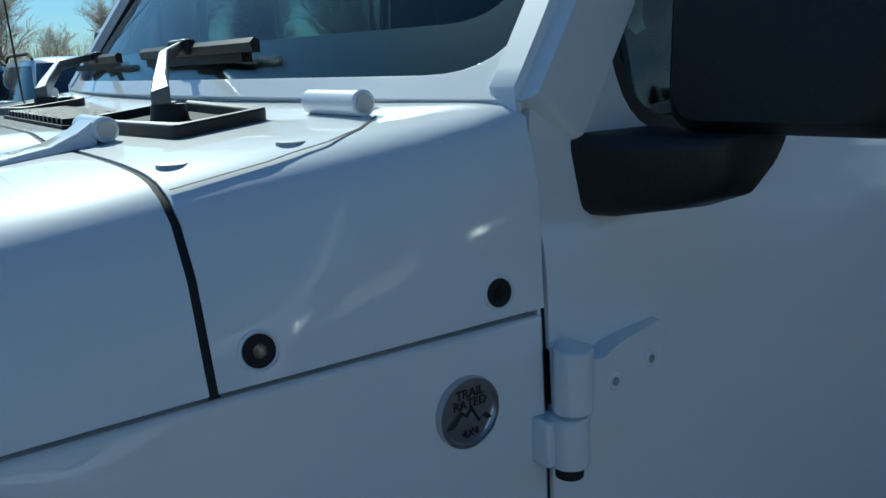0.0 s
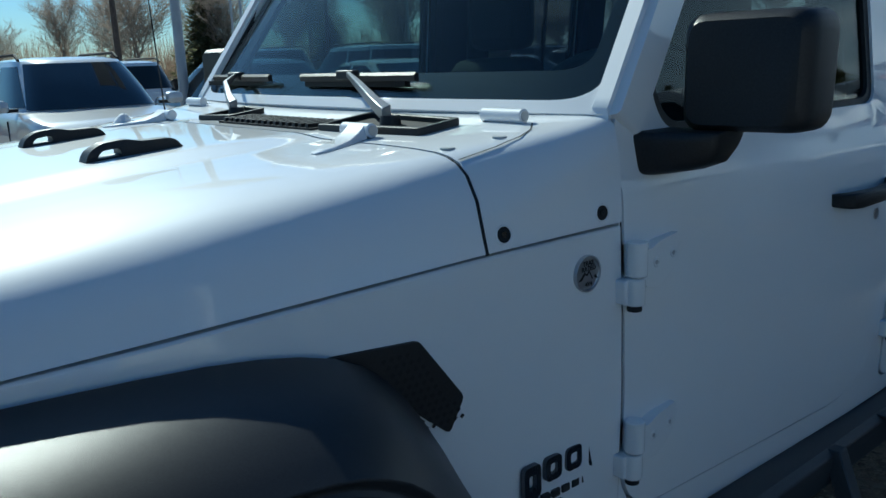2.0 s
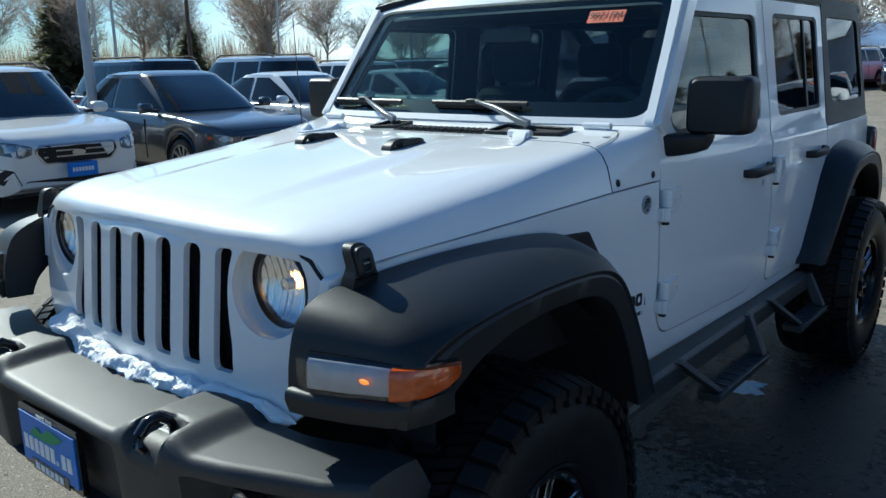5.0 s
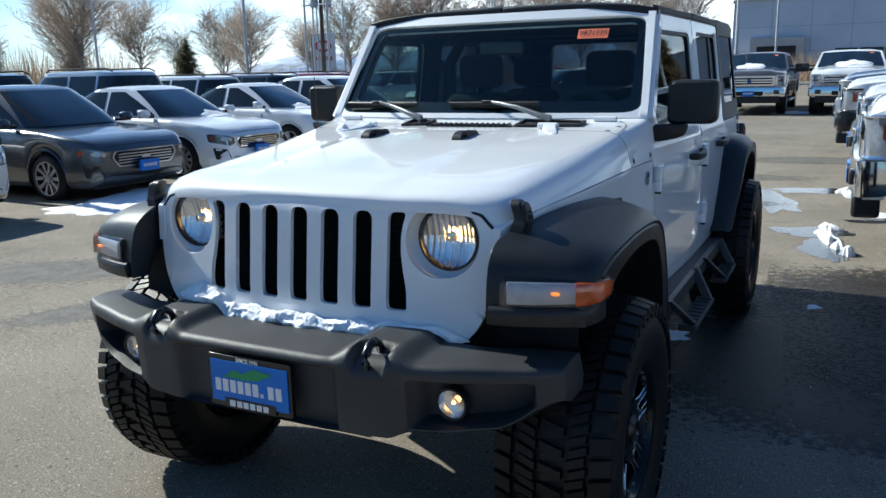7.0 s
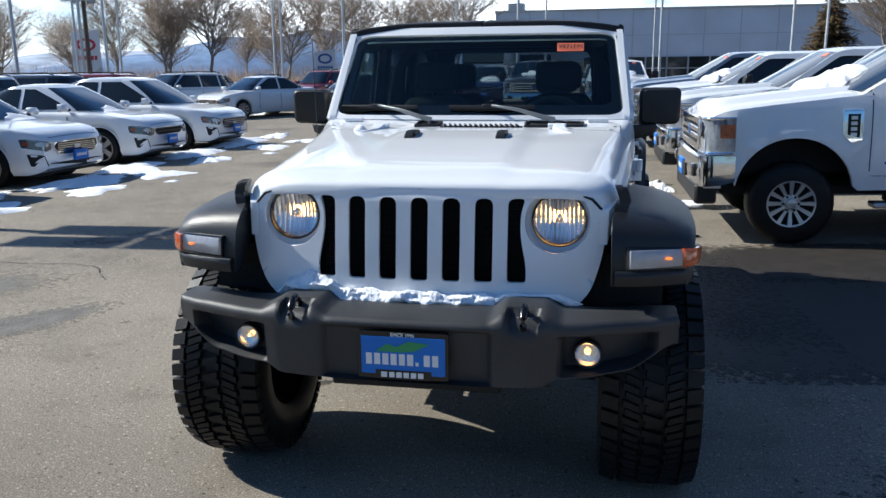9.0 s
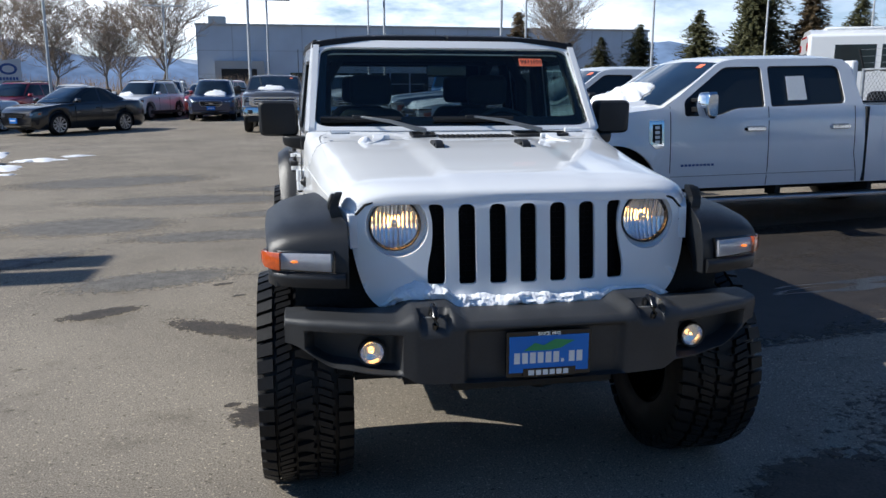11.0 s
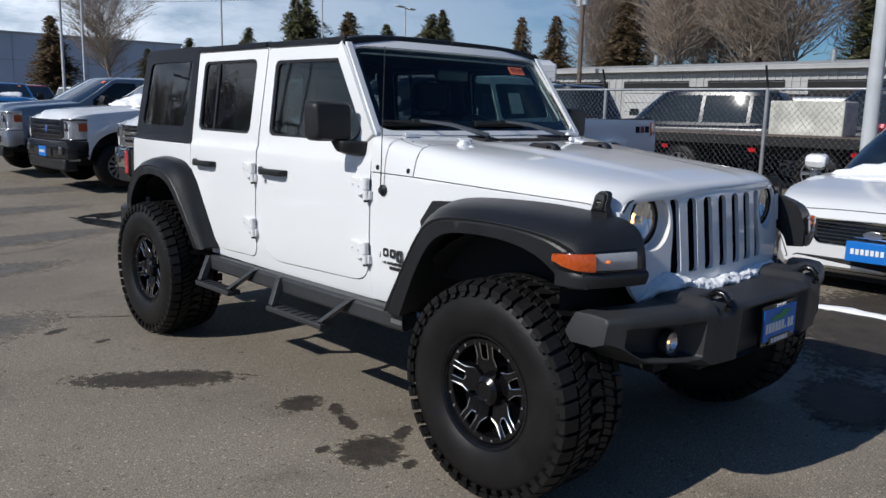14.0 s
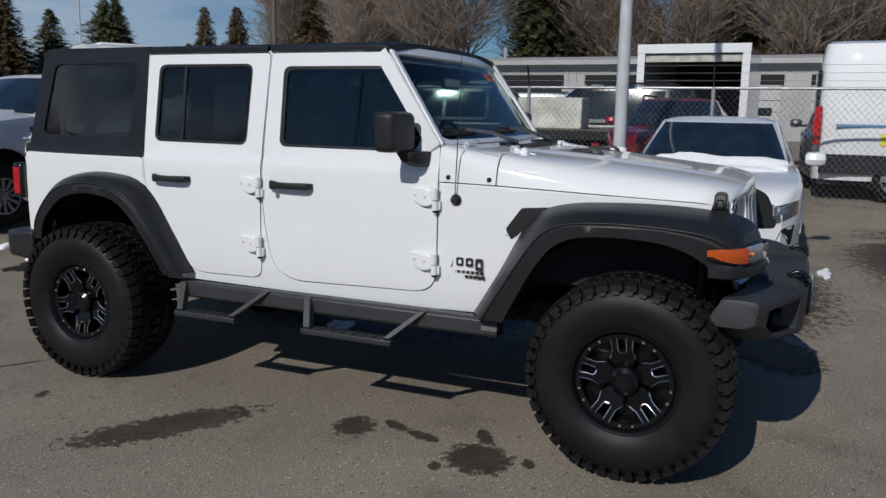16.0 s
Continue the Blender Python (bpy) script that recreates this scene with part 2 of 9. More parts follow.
def interp(x, xs, ys):
    return float(np.interp(x, xs, ys))


def rounded(points, r, n=5):
    """A polygon's corners rounded; r is one radius or one per corner."""
    out, k = [], len(points)
    for i, p in enumerate(points):
        p, a, b = Vector(p), Vector(points[i - 1]), Vector(points[(i + 1) % k])
        rr = r[i] if isinstance(r, (list, tuple)) else r
        if rr <= 0:
            out.append(tuple(p))
            continue
        da, db = a - p, b - p
        t = min(rr, 0.48 * da.length, 0.48 * db.length)
        q0, q1 = p + da.normalized() * t, p + db.normalized() * t
        for j in range(n + 1):
            s = j / n
            out.append(tuple((1 - s) ** 2 * q0 + 2 * s * (1 - s) * p + s * s * q1))
    return out


def plate(outline, holes=(), place=None, back=None, cuts_u=(), cuts_v=(), flat=None):
    """A panel from a 2D outline with holes. place(u, v) gives its front, back(u, v) its rear surface."""
    pts, segs, loops = [], [], (outline, *holes)
    for loop in loops:
        k = len(pts)
        pts += [Vector((u, v)) for u, v in loop]
        segs += [(k + i, k + (i + 1) % len(loop)) for i in range(len(loop))]
    def inside(p, loop):
        hit = False
        for i in range(len(loop)):
            (x0, y0), (x1, y1) = loop[i - 1], loop[i]
            if (y0 > p[1]) != (y1 > p[1]) and p[0] < (x1 - x0) * (p[1] - y0) / (y1 - y0) + x0:
                hit = not hit
        return hit
    flat_v, _, flat_f, _, _, _ = delaunay_2d_cdt(pts, segs, [], 0, 1e-6)
    bm = bmesh.new()
    vs = [bm.verts.new((p[0], p[1], 0)) for p in flat_v]
    for tri in flat_f:
        c = (sum(flat_v[i][0] for i in tri) / 3, sum(flat_v[i][1] for i in tri) / 3)
        if inside(c, outline) and not any(inside(c, h) for h in holes):
            bm.faces.new([vs[i] for i in tri])
    for v in [v for v in bm.verts if not v.link_faces]:
        bm.verts.remove(v)
    for axis, cuts in (((1, 0, 0), cuts_u), ((0, 1, 0), cuts_v)):
        for c in cuts:
            co = (c, 0, 0) if axis[0] else (0, c, 0)
            bmesh.ops.bisect_plane(bm, geom=bm.verts[:] + bm.edges[:] + bm.faces[:], plane_co=co, plane_no=axis)
    bm.verts.ensure_lookup_table()
    uv = [(v.co.x, v.co.y) for v in bm.verts]
    bm.verts.index_update()
    faces = [[v.index for v in f.verts] for f in bm.faces]
    rim = [[v.index for v in e.verts] for e in bm.edges if len(e.link_faces) == 1]
    bm.free()
    verts = [place(u, v) for u, v in uv]
    if back is None:
        return from_lists(verts, faces)
    k = len(verts)
    verts += [back(u, v) for u, v in uv]
    faces = faces + [[i + k for i in reversed(f)] for f in faces] + [[a, b, b + k, a + k] for a, b in rim]
    return from_lists(verts, faces)


def text_mesh(words, size, m, mat, parent, name="lettering", extrude=0.001, align="CENTER"):
    cu = bpy.data.curves.new("letters", "FONT")
    cu.body, cu.size, cu.extrude, cu.align_x, cu.align_y = words, size, extrude, align, "CENTER"
    tmp = new("letters", cu)
    bpy.context.view_layer.update()
    me = bpy.data.meshes.new_from_object(tmp)
    bpy.data.objects.remove(tmp)
    me.transform(m)
    me.materials.clear()
    me.materials.append(mat)
    ob = new(name, me)
    ob.parent = parent
    return ob


def ground_z(x, y):
    """The lot falls gently from the fence side to the sales rows."""
    z = 0.0
    if x > 1.6:
        z += 0.026 * (min(x, 9.0) - 1.6) * (1 - 1.3 * math.exp(-((x - 6.0) / 1.9) ** 2 - ((y - 0.2) / 2.2) ** 2))
    if x < -2.5:
        z -= 0.012 * (min(-x, 14.0) - 2.5)
    if y > 8:
        z += 0.008 * (min(y, 60.0) - 8)
    return z

# ---- the off-road vehicle ----
jeep = thing("off_road_vehicle", "white four-door off-road vehicle with black hardtop and big tyres", "car")
BASE_Y, BASE_X = (-0.45, -0.28, 0.2, 0.64, 0.92, 1.8, 2.7, 3.2, 3.55), (0.60, 0.682, 0.735, 0.765, 0.788, 0.820, 0.820, 0.812, 0.785)
OFF_Z, OFF_X = (0.50, 0.60, 0.70, 0.90, 1.08, 1.17, 1.215, 1.235, 1.26, 1.32, 1.80, 1.86), (-0.045, -0.018, -0.004, 0.0, -0.003, -0.007, -0.009, -0.012, -0.021, -0.027, -0.088, -0.096)


def side_x(y, z):
    return interp(y, BASE_Y, BASE_X) + interp(z, OFF_Z, OFF_X)


def side_panel(name, outline, sgn, mat, parent, holes=(), proud=0.0, thick=0.03, label="", bevel=0.004, cv=None):
    ys = [p[0] for p in outline]
    zs = [p[1] for p in outline]
    cu = [c for c in np.arange(-0.4, 3.6, 0.12) if min(ys) + 0.01 < c < max(ys) - 0.01]
    cvs = [c for c in (cv or (0.60, 0.70, 0.80, 0.90, 1.0, 1.08, 1.13, 1.17, 1.215, 1.235, 1.26, 1.32, 1.5, 1.65)) if min(zs) + 0.005 < c < max(zs) - 0.005]
    bm = plate(outline, holes, lambda y, z: (sgn * (side_x(y, z) + proud), y, z), lambda y, z: (sgn * (side_x(y, z) + proud - thick), y, z), cu, cvs)
    return part(name, bm, mat, parent, label, smooth=35, bevel=bevel)


HOOD_S = (0, 0.30, 0.50, 0.60, 0.68, 0.74, 0.80, 0.866, 0.916, 0.954, 0.976, 0.993, 1.0)
HOOD_FRONT = (1.0, 0.999, 0.998, 0.995, 0.985, 0.965, 0.93, 0.85, 0.74, 0.59, 0.44, 0.22, 0.0)
HOOD_MID = (1.0, 0.998, 0.987, 0.974, 0.953, 0.926, 0.885, 0.805, 0.690, 0.515, 0.340, 0.11, 0.0)
HOOD_REAR = (1.0, 1.0, 1.0, 1.0, 1.0, 0.998, 0.992, 0.975, 0.925, 0.76, 0.52, 0.14, 0.0)
COWL_END = (1.0, 1.0, 1.0, 1.0, 1.0, 1.0, 1.0, 1.0, 1.0, 0.985, 0.94, 0.62, 0.0)


def hood_top(y):
    return interp(y, (-0.415, -0.405, -0.385, -0.35, -0.30, -0.22, 0.0, 0.3, 0.643, 0.92), (1.196, 1.208, 1.218, 1.228, 1.237, 1.248, 1.272, 1.304, 1.328, 1.362))


def hood_seam(y):
    return interp(y, (-0.41, -0.36, -0.28, 0.64, 0.91), (1.092, 1.120, 1.147, 1.182, 1.188))


def hood_half(y):
    return interp(y, (-0.415, -0.39, -0.35, -0.28, 0.2, 0.643, 0.92), (0.630, 0.645, 0.662, 0.682, 0.727, 0.760, 0.782))


def hood_point(s, y, drop=0.0):
    """s runs from -1 (one seam) over the top to 1."""
    a = abs(s)
    h = interp(y, (-0.41, -0.12, 0.25, 0.643, 0.80, 0.92), [interp(a, HOOD_S, row) for row in (HOOD_FRONT, HOOD_MID, HOOD_MID, HOOD_REAR, [0.4 * p + 0.6 * q for p, q in zip(HOOD_REAR, COWL_END)], COWL_END)])
    bulge = 0.012 * interp(a, (0, 0.36, 0.46, 1), (1, 1, 0, 0)) * interp(y, (-0.35, 0.0, 0.5, 0.64, 0.7), (0.2, 0.8, 1.0, 0.6, 0.0))
    zc, zs, w = hood_top(y) - 0.010, hood_seam(y), hood_half(y)
    yy = y + (0.060 * a ** 3 + 0.022) * interp(y, (-0.42, -0.2), (1, 0))
    return ((1 if s > 0 else -1) * a * w, yy, zs + (zc - zs) * h + bulge - drop)


def cowl_x(y, z):
    """Half width of hood or cowl at a height on its flank."""
    row = [hood_point(s, y) for s in np.linspace(1.0, 0.7, 31)]
    return interp(z, [p[2] for p in row], [p[0] for p in row])


S_ROW = sorted({round(v, 4) for v in list(np.linspace(-1, 1, 81)) + [-0.993, -0.975, 0.993, 0.975, -0.985, 0.985]})


def hood_shell(ys, drop=0.03):
    top = [[hood_point(s, y) for s in S_ROW] for y in ys]
    low = [[(p[0] * (1 - 0.03 * abs(s)), p[1], p[2] - drop * (1 - abs(s) ** 8)) for s, p in zip(S_ROW, row)] for row in top]
    n = len(S_ROW)
    verts = [p for row in top for p in row] + [p for row in low for p in row]
    k, faces = len(ys) * n, []
    for i in range(len(ys) - 1):
        for j in range(n - 1):
            q = (i * n + j, i * n + j + 1, (i + 1) * n + j + 1, (i + 1) * n + j)
            faces += [q, tuple(v + k for v in reversed(q))]
    rim = [(0, j) for j in range(n)] + [(i, n - 1) for i in range(1, len(ys))] + [(len(ys) - 1, j) for j in range(n - 2, -1, -1)] + [(i, 0) for i in range(len(ys) - 2, 0, -1)]
    for (a, b), (c, d) in zip(rim, rim[1:] + rim[:1]):
        u, v = a * n + b, c * n + d
        faces.append((u, v, v + k, u + k))
    return from_lists(verts, faces)


hood = part("hood", hood_shell(list(np.linspace(-0.415, -0.36, 6)) + list(np.linspace(-0.34, -0.2, 6)) + list(np.linspace(-0.14, 0.6415, 16))), WHITE, jeep, "glossy white hood with a low centre bulge", smooth=50)
cowl = part("cowl_panel", hood_shell(list(np.linspace(0.6475, 0.912, 8))), WHITE, jeep, smooth=50)
part("hood_gap", loft([[(p[0], p[1], p[2] - 0.0022) for p in (hood_point(a, 0.6405), hood_point(a, 0.6485))] for a in S_ROW], closed=False), SEAM_DARK, cowl)

# panel under the hood and behind the seams
part("inner_body", from_lists(*(lambda r: ([p for q in r for p in q], [(i * 5 + j, i * 5 + j + 1, i * 5 + j + 6, i * 5 + j + 5) for i in range(len(r) - 1) for j in range(4)]))(
    [[(-hood_half(y) + 0.05, y, 0.75), (-hood_half(y) + 0.05, y, hood_seam(y) - 0.03), (0, y, hood_top(y) - 0.10), (hood_half(y) - 0.05, y, hood_seam(y) - 0.03), (hood_half(y) - 0.05, y, 0.75)] for y in np.linspace(-0.22, 0.88, 6)])), SEAM_DARK, jeep)

# hood bumpers: low rubber loops with a slot through the front
for sgn in (1, -1):
    zb = lambda y: hood_point(0.26, y)[2] - 0.003
    side_line = rounded([(0.292, -0.004), (0.300, 0.017), (0.322, 0.029), (0.362, 0.030), (0.385, 0.023), (0.442, 0.020), (0.460, -0.004)], [0, 0.008, 0.010, 0.010, 0.008, 0.012, 0], 3)
    slot = rounded([(0.312, 0.006), (0.322, 0.017), (0.350, 0.018), (0.352, 0.006)], 0.004, 2)
    def rubber(u, v, w):
        return (sgn * (0.197 + w), u, zb(u) + v)
    part("hood_bumper", plate(side_line, [slot], lambda u, v: rubber(u, v, 0.019 - 0.25 * max(0.0, v - 0.012)), lambda u, v: rubber(u, v, -0.019 + 0.25 * max(0.0, v - 0.012))), BLACK_TRIM, hood, "black rubber hood bumper", bevel=0.003)

# hood hinges: a bracket and its barrel
for sgn in (1, -1):
    def hz(x, y):
        return hood_point(abs(x) / hood_half(y), y)[2]
    rings = [[(sgn * (cx + o), y, hz(cx, y) + h) for o, h in ((-w, 0.0), (-w * 0.8, t), (w * 0.8, t), (w, 0.0))] for y, cx, w, t in ((0.545, 0.486, 0.008, 0.003), (0.56, 0.478, 0.018, 0.004), (0.59, 0.462, 0.025, 0.005), (0.625, 0.444, 0.029, 0.007), (0.652, 0.430, 0.030, 0.014), (0.668, 0.424, 0.030, 0.022))]
    hinge = part("hood_hinge", loft(rings), WHITE, jeep, "white hood hinge", bevel=0.002)
    zb = hz(0.42, 0.66) + 0.014
    part("hinge_barrel", rod((sgn * 0.375, 0.676, zb), (sgn * 0.458, 0.676, zb), 0.0120, n=20), WHITE, hinge, bevel=0.003)
    part("hinge_pin", rod((sgn * 0.457, 0.676, zb), (sgn * 0.4595, 0.676, zb), 0.0085, n=20), GREY_METAL, hinge)

ARM_GREY = material("satin_grey_coating", (0.20, 0.21, 0.22), 0.3, metal=0.5, mottle=0.1)
# cowl vent grille, wiper wells and wipers
def cowl_z(x, y):
    return hood_point(x / hood_half(y), y)[2]


vent = part("cowl_vent", box(-0.13, 0.255, 0.680, 0.770, cowl_z(0.1, 0.71) - 0.004, cowl_z(0.1, 0.71) + 0.003), SEAM_DARK, jeep, "black slatted cowl vent")
for k in range(15):
    x = -0.112 + 0.0245 * k
    zz = cowl_z(0.1, 0.71)
    part("slat", loft([[(x, 0.684, zz + 0.002), (x + 0.010, 0.684, zz + 0.002), (x + 0.010, 0.684, zz + 0.010), (x, 0.684, zz + 0.010)], [(x - 0.018, 0.767, zz + 0.002), (x - 0.008, 0.767, zz + 0.002), (x - 0.008, 0.767, zz + 0.012), (x - 0.018, 0.767, zz + 0.012)]]), BLACK_TRIM, vent)


def well(cx, half):
    bm = bmesh.new()
    zz = cowl_z(cx, 0.72)
    outer = rounded([(cx - half, 0.688), (cx + half, 0.712), (cx + half, 0.800), (cx - half, 0.815)], 0.012, 3)
    inner = rounded([(cx - half + 0.012, 0.700), (cx + half - 0.014, 0.724), (cx + half - 0.014, 0.788), (cx - half + 0.012, 0.803)], 0.010, 3)
    return plate(outer, [inner], lambda u, v: (u, v, cowl_z(u, v) + 0.012), lambda u, v: (u, v, cowl_z(u, v) - 0.008)), plate(inner, (), lambda u, v: (u, v, cowl_z(u, v) + 0.0025))


for px, half in ((0.40, 0.138), (-0.20, 0.062)):
    rim_bm, floor_bm = well(px, half)
    w_ob = part("wiper_well", rim_bm, BLACK_TRIM, jeep, bevel=0.002)
    part("well_floor", floor_bm, SEAM_DARK, w_ob)


def ws_y(z, x=0.0):
    return 0.905 + 0.73 * (z - 1.40) + 0.055 * (x / 0.75) ** 2


for px, bx0, bx1 in ((0.405, -0.125, 0.295), (-0.185, -0.69, -0.29)):
    wip = part("wiper", rod((px, 0.752, 1.326), (px, 0.752, 1.352), 0.021, 0.017, n=16), BLACK_TRIM, jeep, "windscreen wiper with a grey arm and black blade")
    mid = (bx0 + bx1) / 2 - 0.01
    e = (mid, ws_y(1.424, mid) - 0.036, 1.421)
    arm = [(px, 0.745, 1.356), (px - 0.06, 0.765, 1.370), (px + (mid - px) * 0.55, 0.812, 1.402), e]
    rings = []
    for i, p in enumerate(arm):
        w, t = ((0.014, 0.010), (0.012, 0.008), (0.009, 0.006), (0.006, 0.004))[i]
        rings.append([(p[0], p[1] - t, p[2] - w), (p[0], p[1] - t, p[2] + w * 0.6), (p[0], p[1] + t, p[2] + w), (p[0], p[1] + t, p[2] - w)])
    part("wiper_arm", loft(rings), ARM_GREY, wip, "grey metal wiper arm", bevel=0.002)
    zz = 1.412
    blade = [[(x, ws_y(zz, x) - 0.016 - d, zz + h) for d, h in ((0, -0.009), (0.010, -0.008), (0.013, 0.003), (0.007, 0.009), (0, 0.006))] for x in np.linspace(bx0, bx1, 9)]
    part("wiper_blade", loft(blade), BLACK_TRIM, wip, "black wiper blade")
    part("blade_clip", box(mid - 0.034, mid + 0.034, ws_y(zz, mid) - 0.036, ws_y(zz, mid) - 0.018, zz - 0.006, zz + 0.015), BLACK_TRIM, wip, bevel=0.004)
    part("blade_rubber", box(mid - 0.19, mid + 0.19, ws_y(zz, mid) - 0.020, ws_y(zz, mid) - 0.006, zz - 0.020, zz - 0.008), RUBBER, wip)

def dense_line(pts, n):
    out = []
    for a, b in zip(pts, pts[1:]):
        out += [(a[0] + (b[0] - a[0]) * k / n, a[1] + (b[1] - a[1]) * k / n) for k in range(n)]
    return out + [pts[-1]]


# cowl bolts
for sgn in (1, -1):
    for bx, by in ((0.655, 0.668), (0.676, 0.752)):
        zz = cowl_z(bx, by)
        part("cowl_bolt", rod((sgn * bx, by, zz - 0.004), (sgn * bx, by, zz + 0.0012), 0.012, 0.011, n=16), GREY_METAL, jeep)
    for by, bz in ((0.6775, 1.2035), (0.869, 1.208)):
        x = cowl_x(by, bz)
        nrm = Vector((1.0, -(cowl_x(by + 0.02, bz) - cowl_x(by - 0.02, bz)) / 0.04, -(cowl_x(by, bz + 0.01) - cowl_x(by, bz - 0.01)) / 0.02)).normalized()
        turned = Matrix.Diagonal((sgn, 1, 1, 1)) @ Matrix.Translation((x, by, bz)) @ nrm.to_track_quat("X", "Z").to_matrix().to_4x4()
        def squared(bm):
            bmesh.ops.transform(bm, matrix=turned, verts=bm.verts)
            return bm
        a = part("side_bolt", squared(lathe([(-0.006, 0.0146), (0.0014, 0.0142), (0.0020, 0.0126), (0.0008, 0.0114), (-0.004, 0.0110)], 28, "x")), WHITE, jeep)
        part("bolt_recess", squared(rod((-0.010, 0, 0), (0.0010, 0, 0), 0.0114, n=24)), SEAM_DARK, a)
        part("bolt_head", squared(rod((-0.004, 0, 0), (0.0024, 0, 0), 0.0052, n=6)), GLOSS_BLACK, a)
    # windscreen fold hinges
    hgx = sgn * 0.600
    zh = 1.352
    h = part("windscreen_hinge", rod((hgx - 0.047, 0.836, zh), (hgx + 0.047, 0.836, zh), 0.0115, n=20), WHITE, jeep, "white windscreen hinge", bevel=0.002)
    part("hinge_screw", rod((hgx + sgn * 0.046, 0.836, zh), (hgx + sgn * 0.0485, 0.836, zh), 0.008, n=12), GREY_METAL, h)
    part("hinge_foot", box(hgx - 0.040, hgx + 0.024, 0.838, 0.875, zh - 0.026, zh - 0.006), WHITE, h, bevel=0.004)
    # seam round the cowl's top panel
    line = [(0.700, 0.650), (0.704, 0.72), (0.702, 0.77), (0.690, 0.805), (0.662, 0.838)]
    rows = []
    for (x_, y_) in dense_line(line, 6):
        zz = hood_point(x_ / hood_half(y_), y_)[2]
        rows.append([(sgn * (x_ - 0.0016), y_, zz + 0.0010), (sgn * (x_ + 0.0016), y_, zz + 0.0006)])
    part("cowl_seam", loft(rows, closed=False), SEAM_DARK, cowl)

# fenders, rocker, rear quarter
FENDER = [(0.9125, 1.182), (0.64, 1.1765), (-0.28, 1.1425), (-0.35, 1.120), (-0.36, 1.0), (-0.34, 1.03), (0.28, 1.03), (0.42, 0.95), (0.53, 0.80), (0.645, 0.60), (0.66, 0.585), (0.9125, 0.585)]
QUARTER = rounded([(2.645, 1.232), (2.645, 1.10), (2.56, 0.95), (2.62, 0.95), (2.74, 1.06), (3.1, 1.06), (3.30, 0.95), (3.42, 0.72), (3.56, 0.72), (3.565, 1.232)], 0.02, 2)
FDOOR = rounded([(0.918, 1.345), (0.918, 0.668), (1.80, 0.652), (1.863, 1.0), (1.865, 1.30), (1.842, 1.772), (1.205, 1.772)], [0.02, 0.12, 0.26, 0.3, 0.2, 0.03, 0.03], 7)
FWIN = rounded([(1.035, 1.315), (1.775, 1.318), (1.770, 1.708), (1.195, 1.708), (1.005, 1.42)], [0.07, 0.04, 0.04, 0.05, 0.08], 6)
RDOOR = rounded([(1.877, 1.30), (1.880, 0.648), (2.345, 0.640), (2.62, 1.06), (2.638, 1.232), (2.628, 1.772), (1.852, 1.772)], [0.1, 0.07, 0.12, 0.2, 0.05, 0.03, 0.02], 6)
RWIN = rounded([(1.972, 1.318), (2.570, 1.322), (2.555, 1.722), (1.952, 1.722)], 0.045, 6)
QTOP = rounded([(2.640, 1.236), (3.545, 1.236), (3.425, 1.815), (2.632, 1.815)], [0, 0.02, 0.06, 0], 4)
QWIN = rounded([(2.745, 1.335), (3.425, 1.335), (3.335, 1.728), (2.705, 1.728)], 0.05, 6)
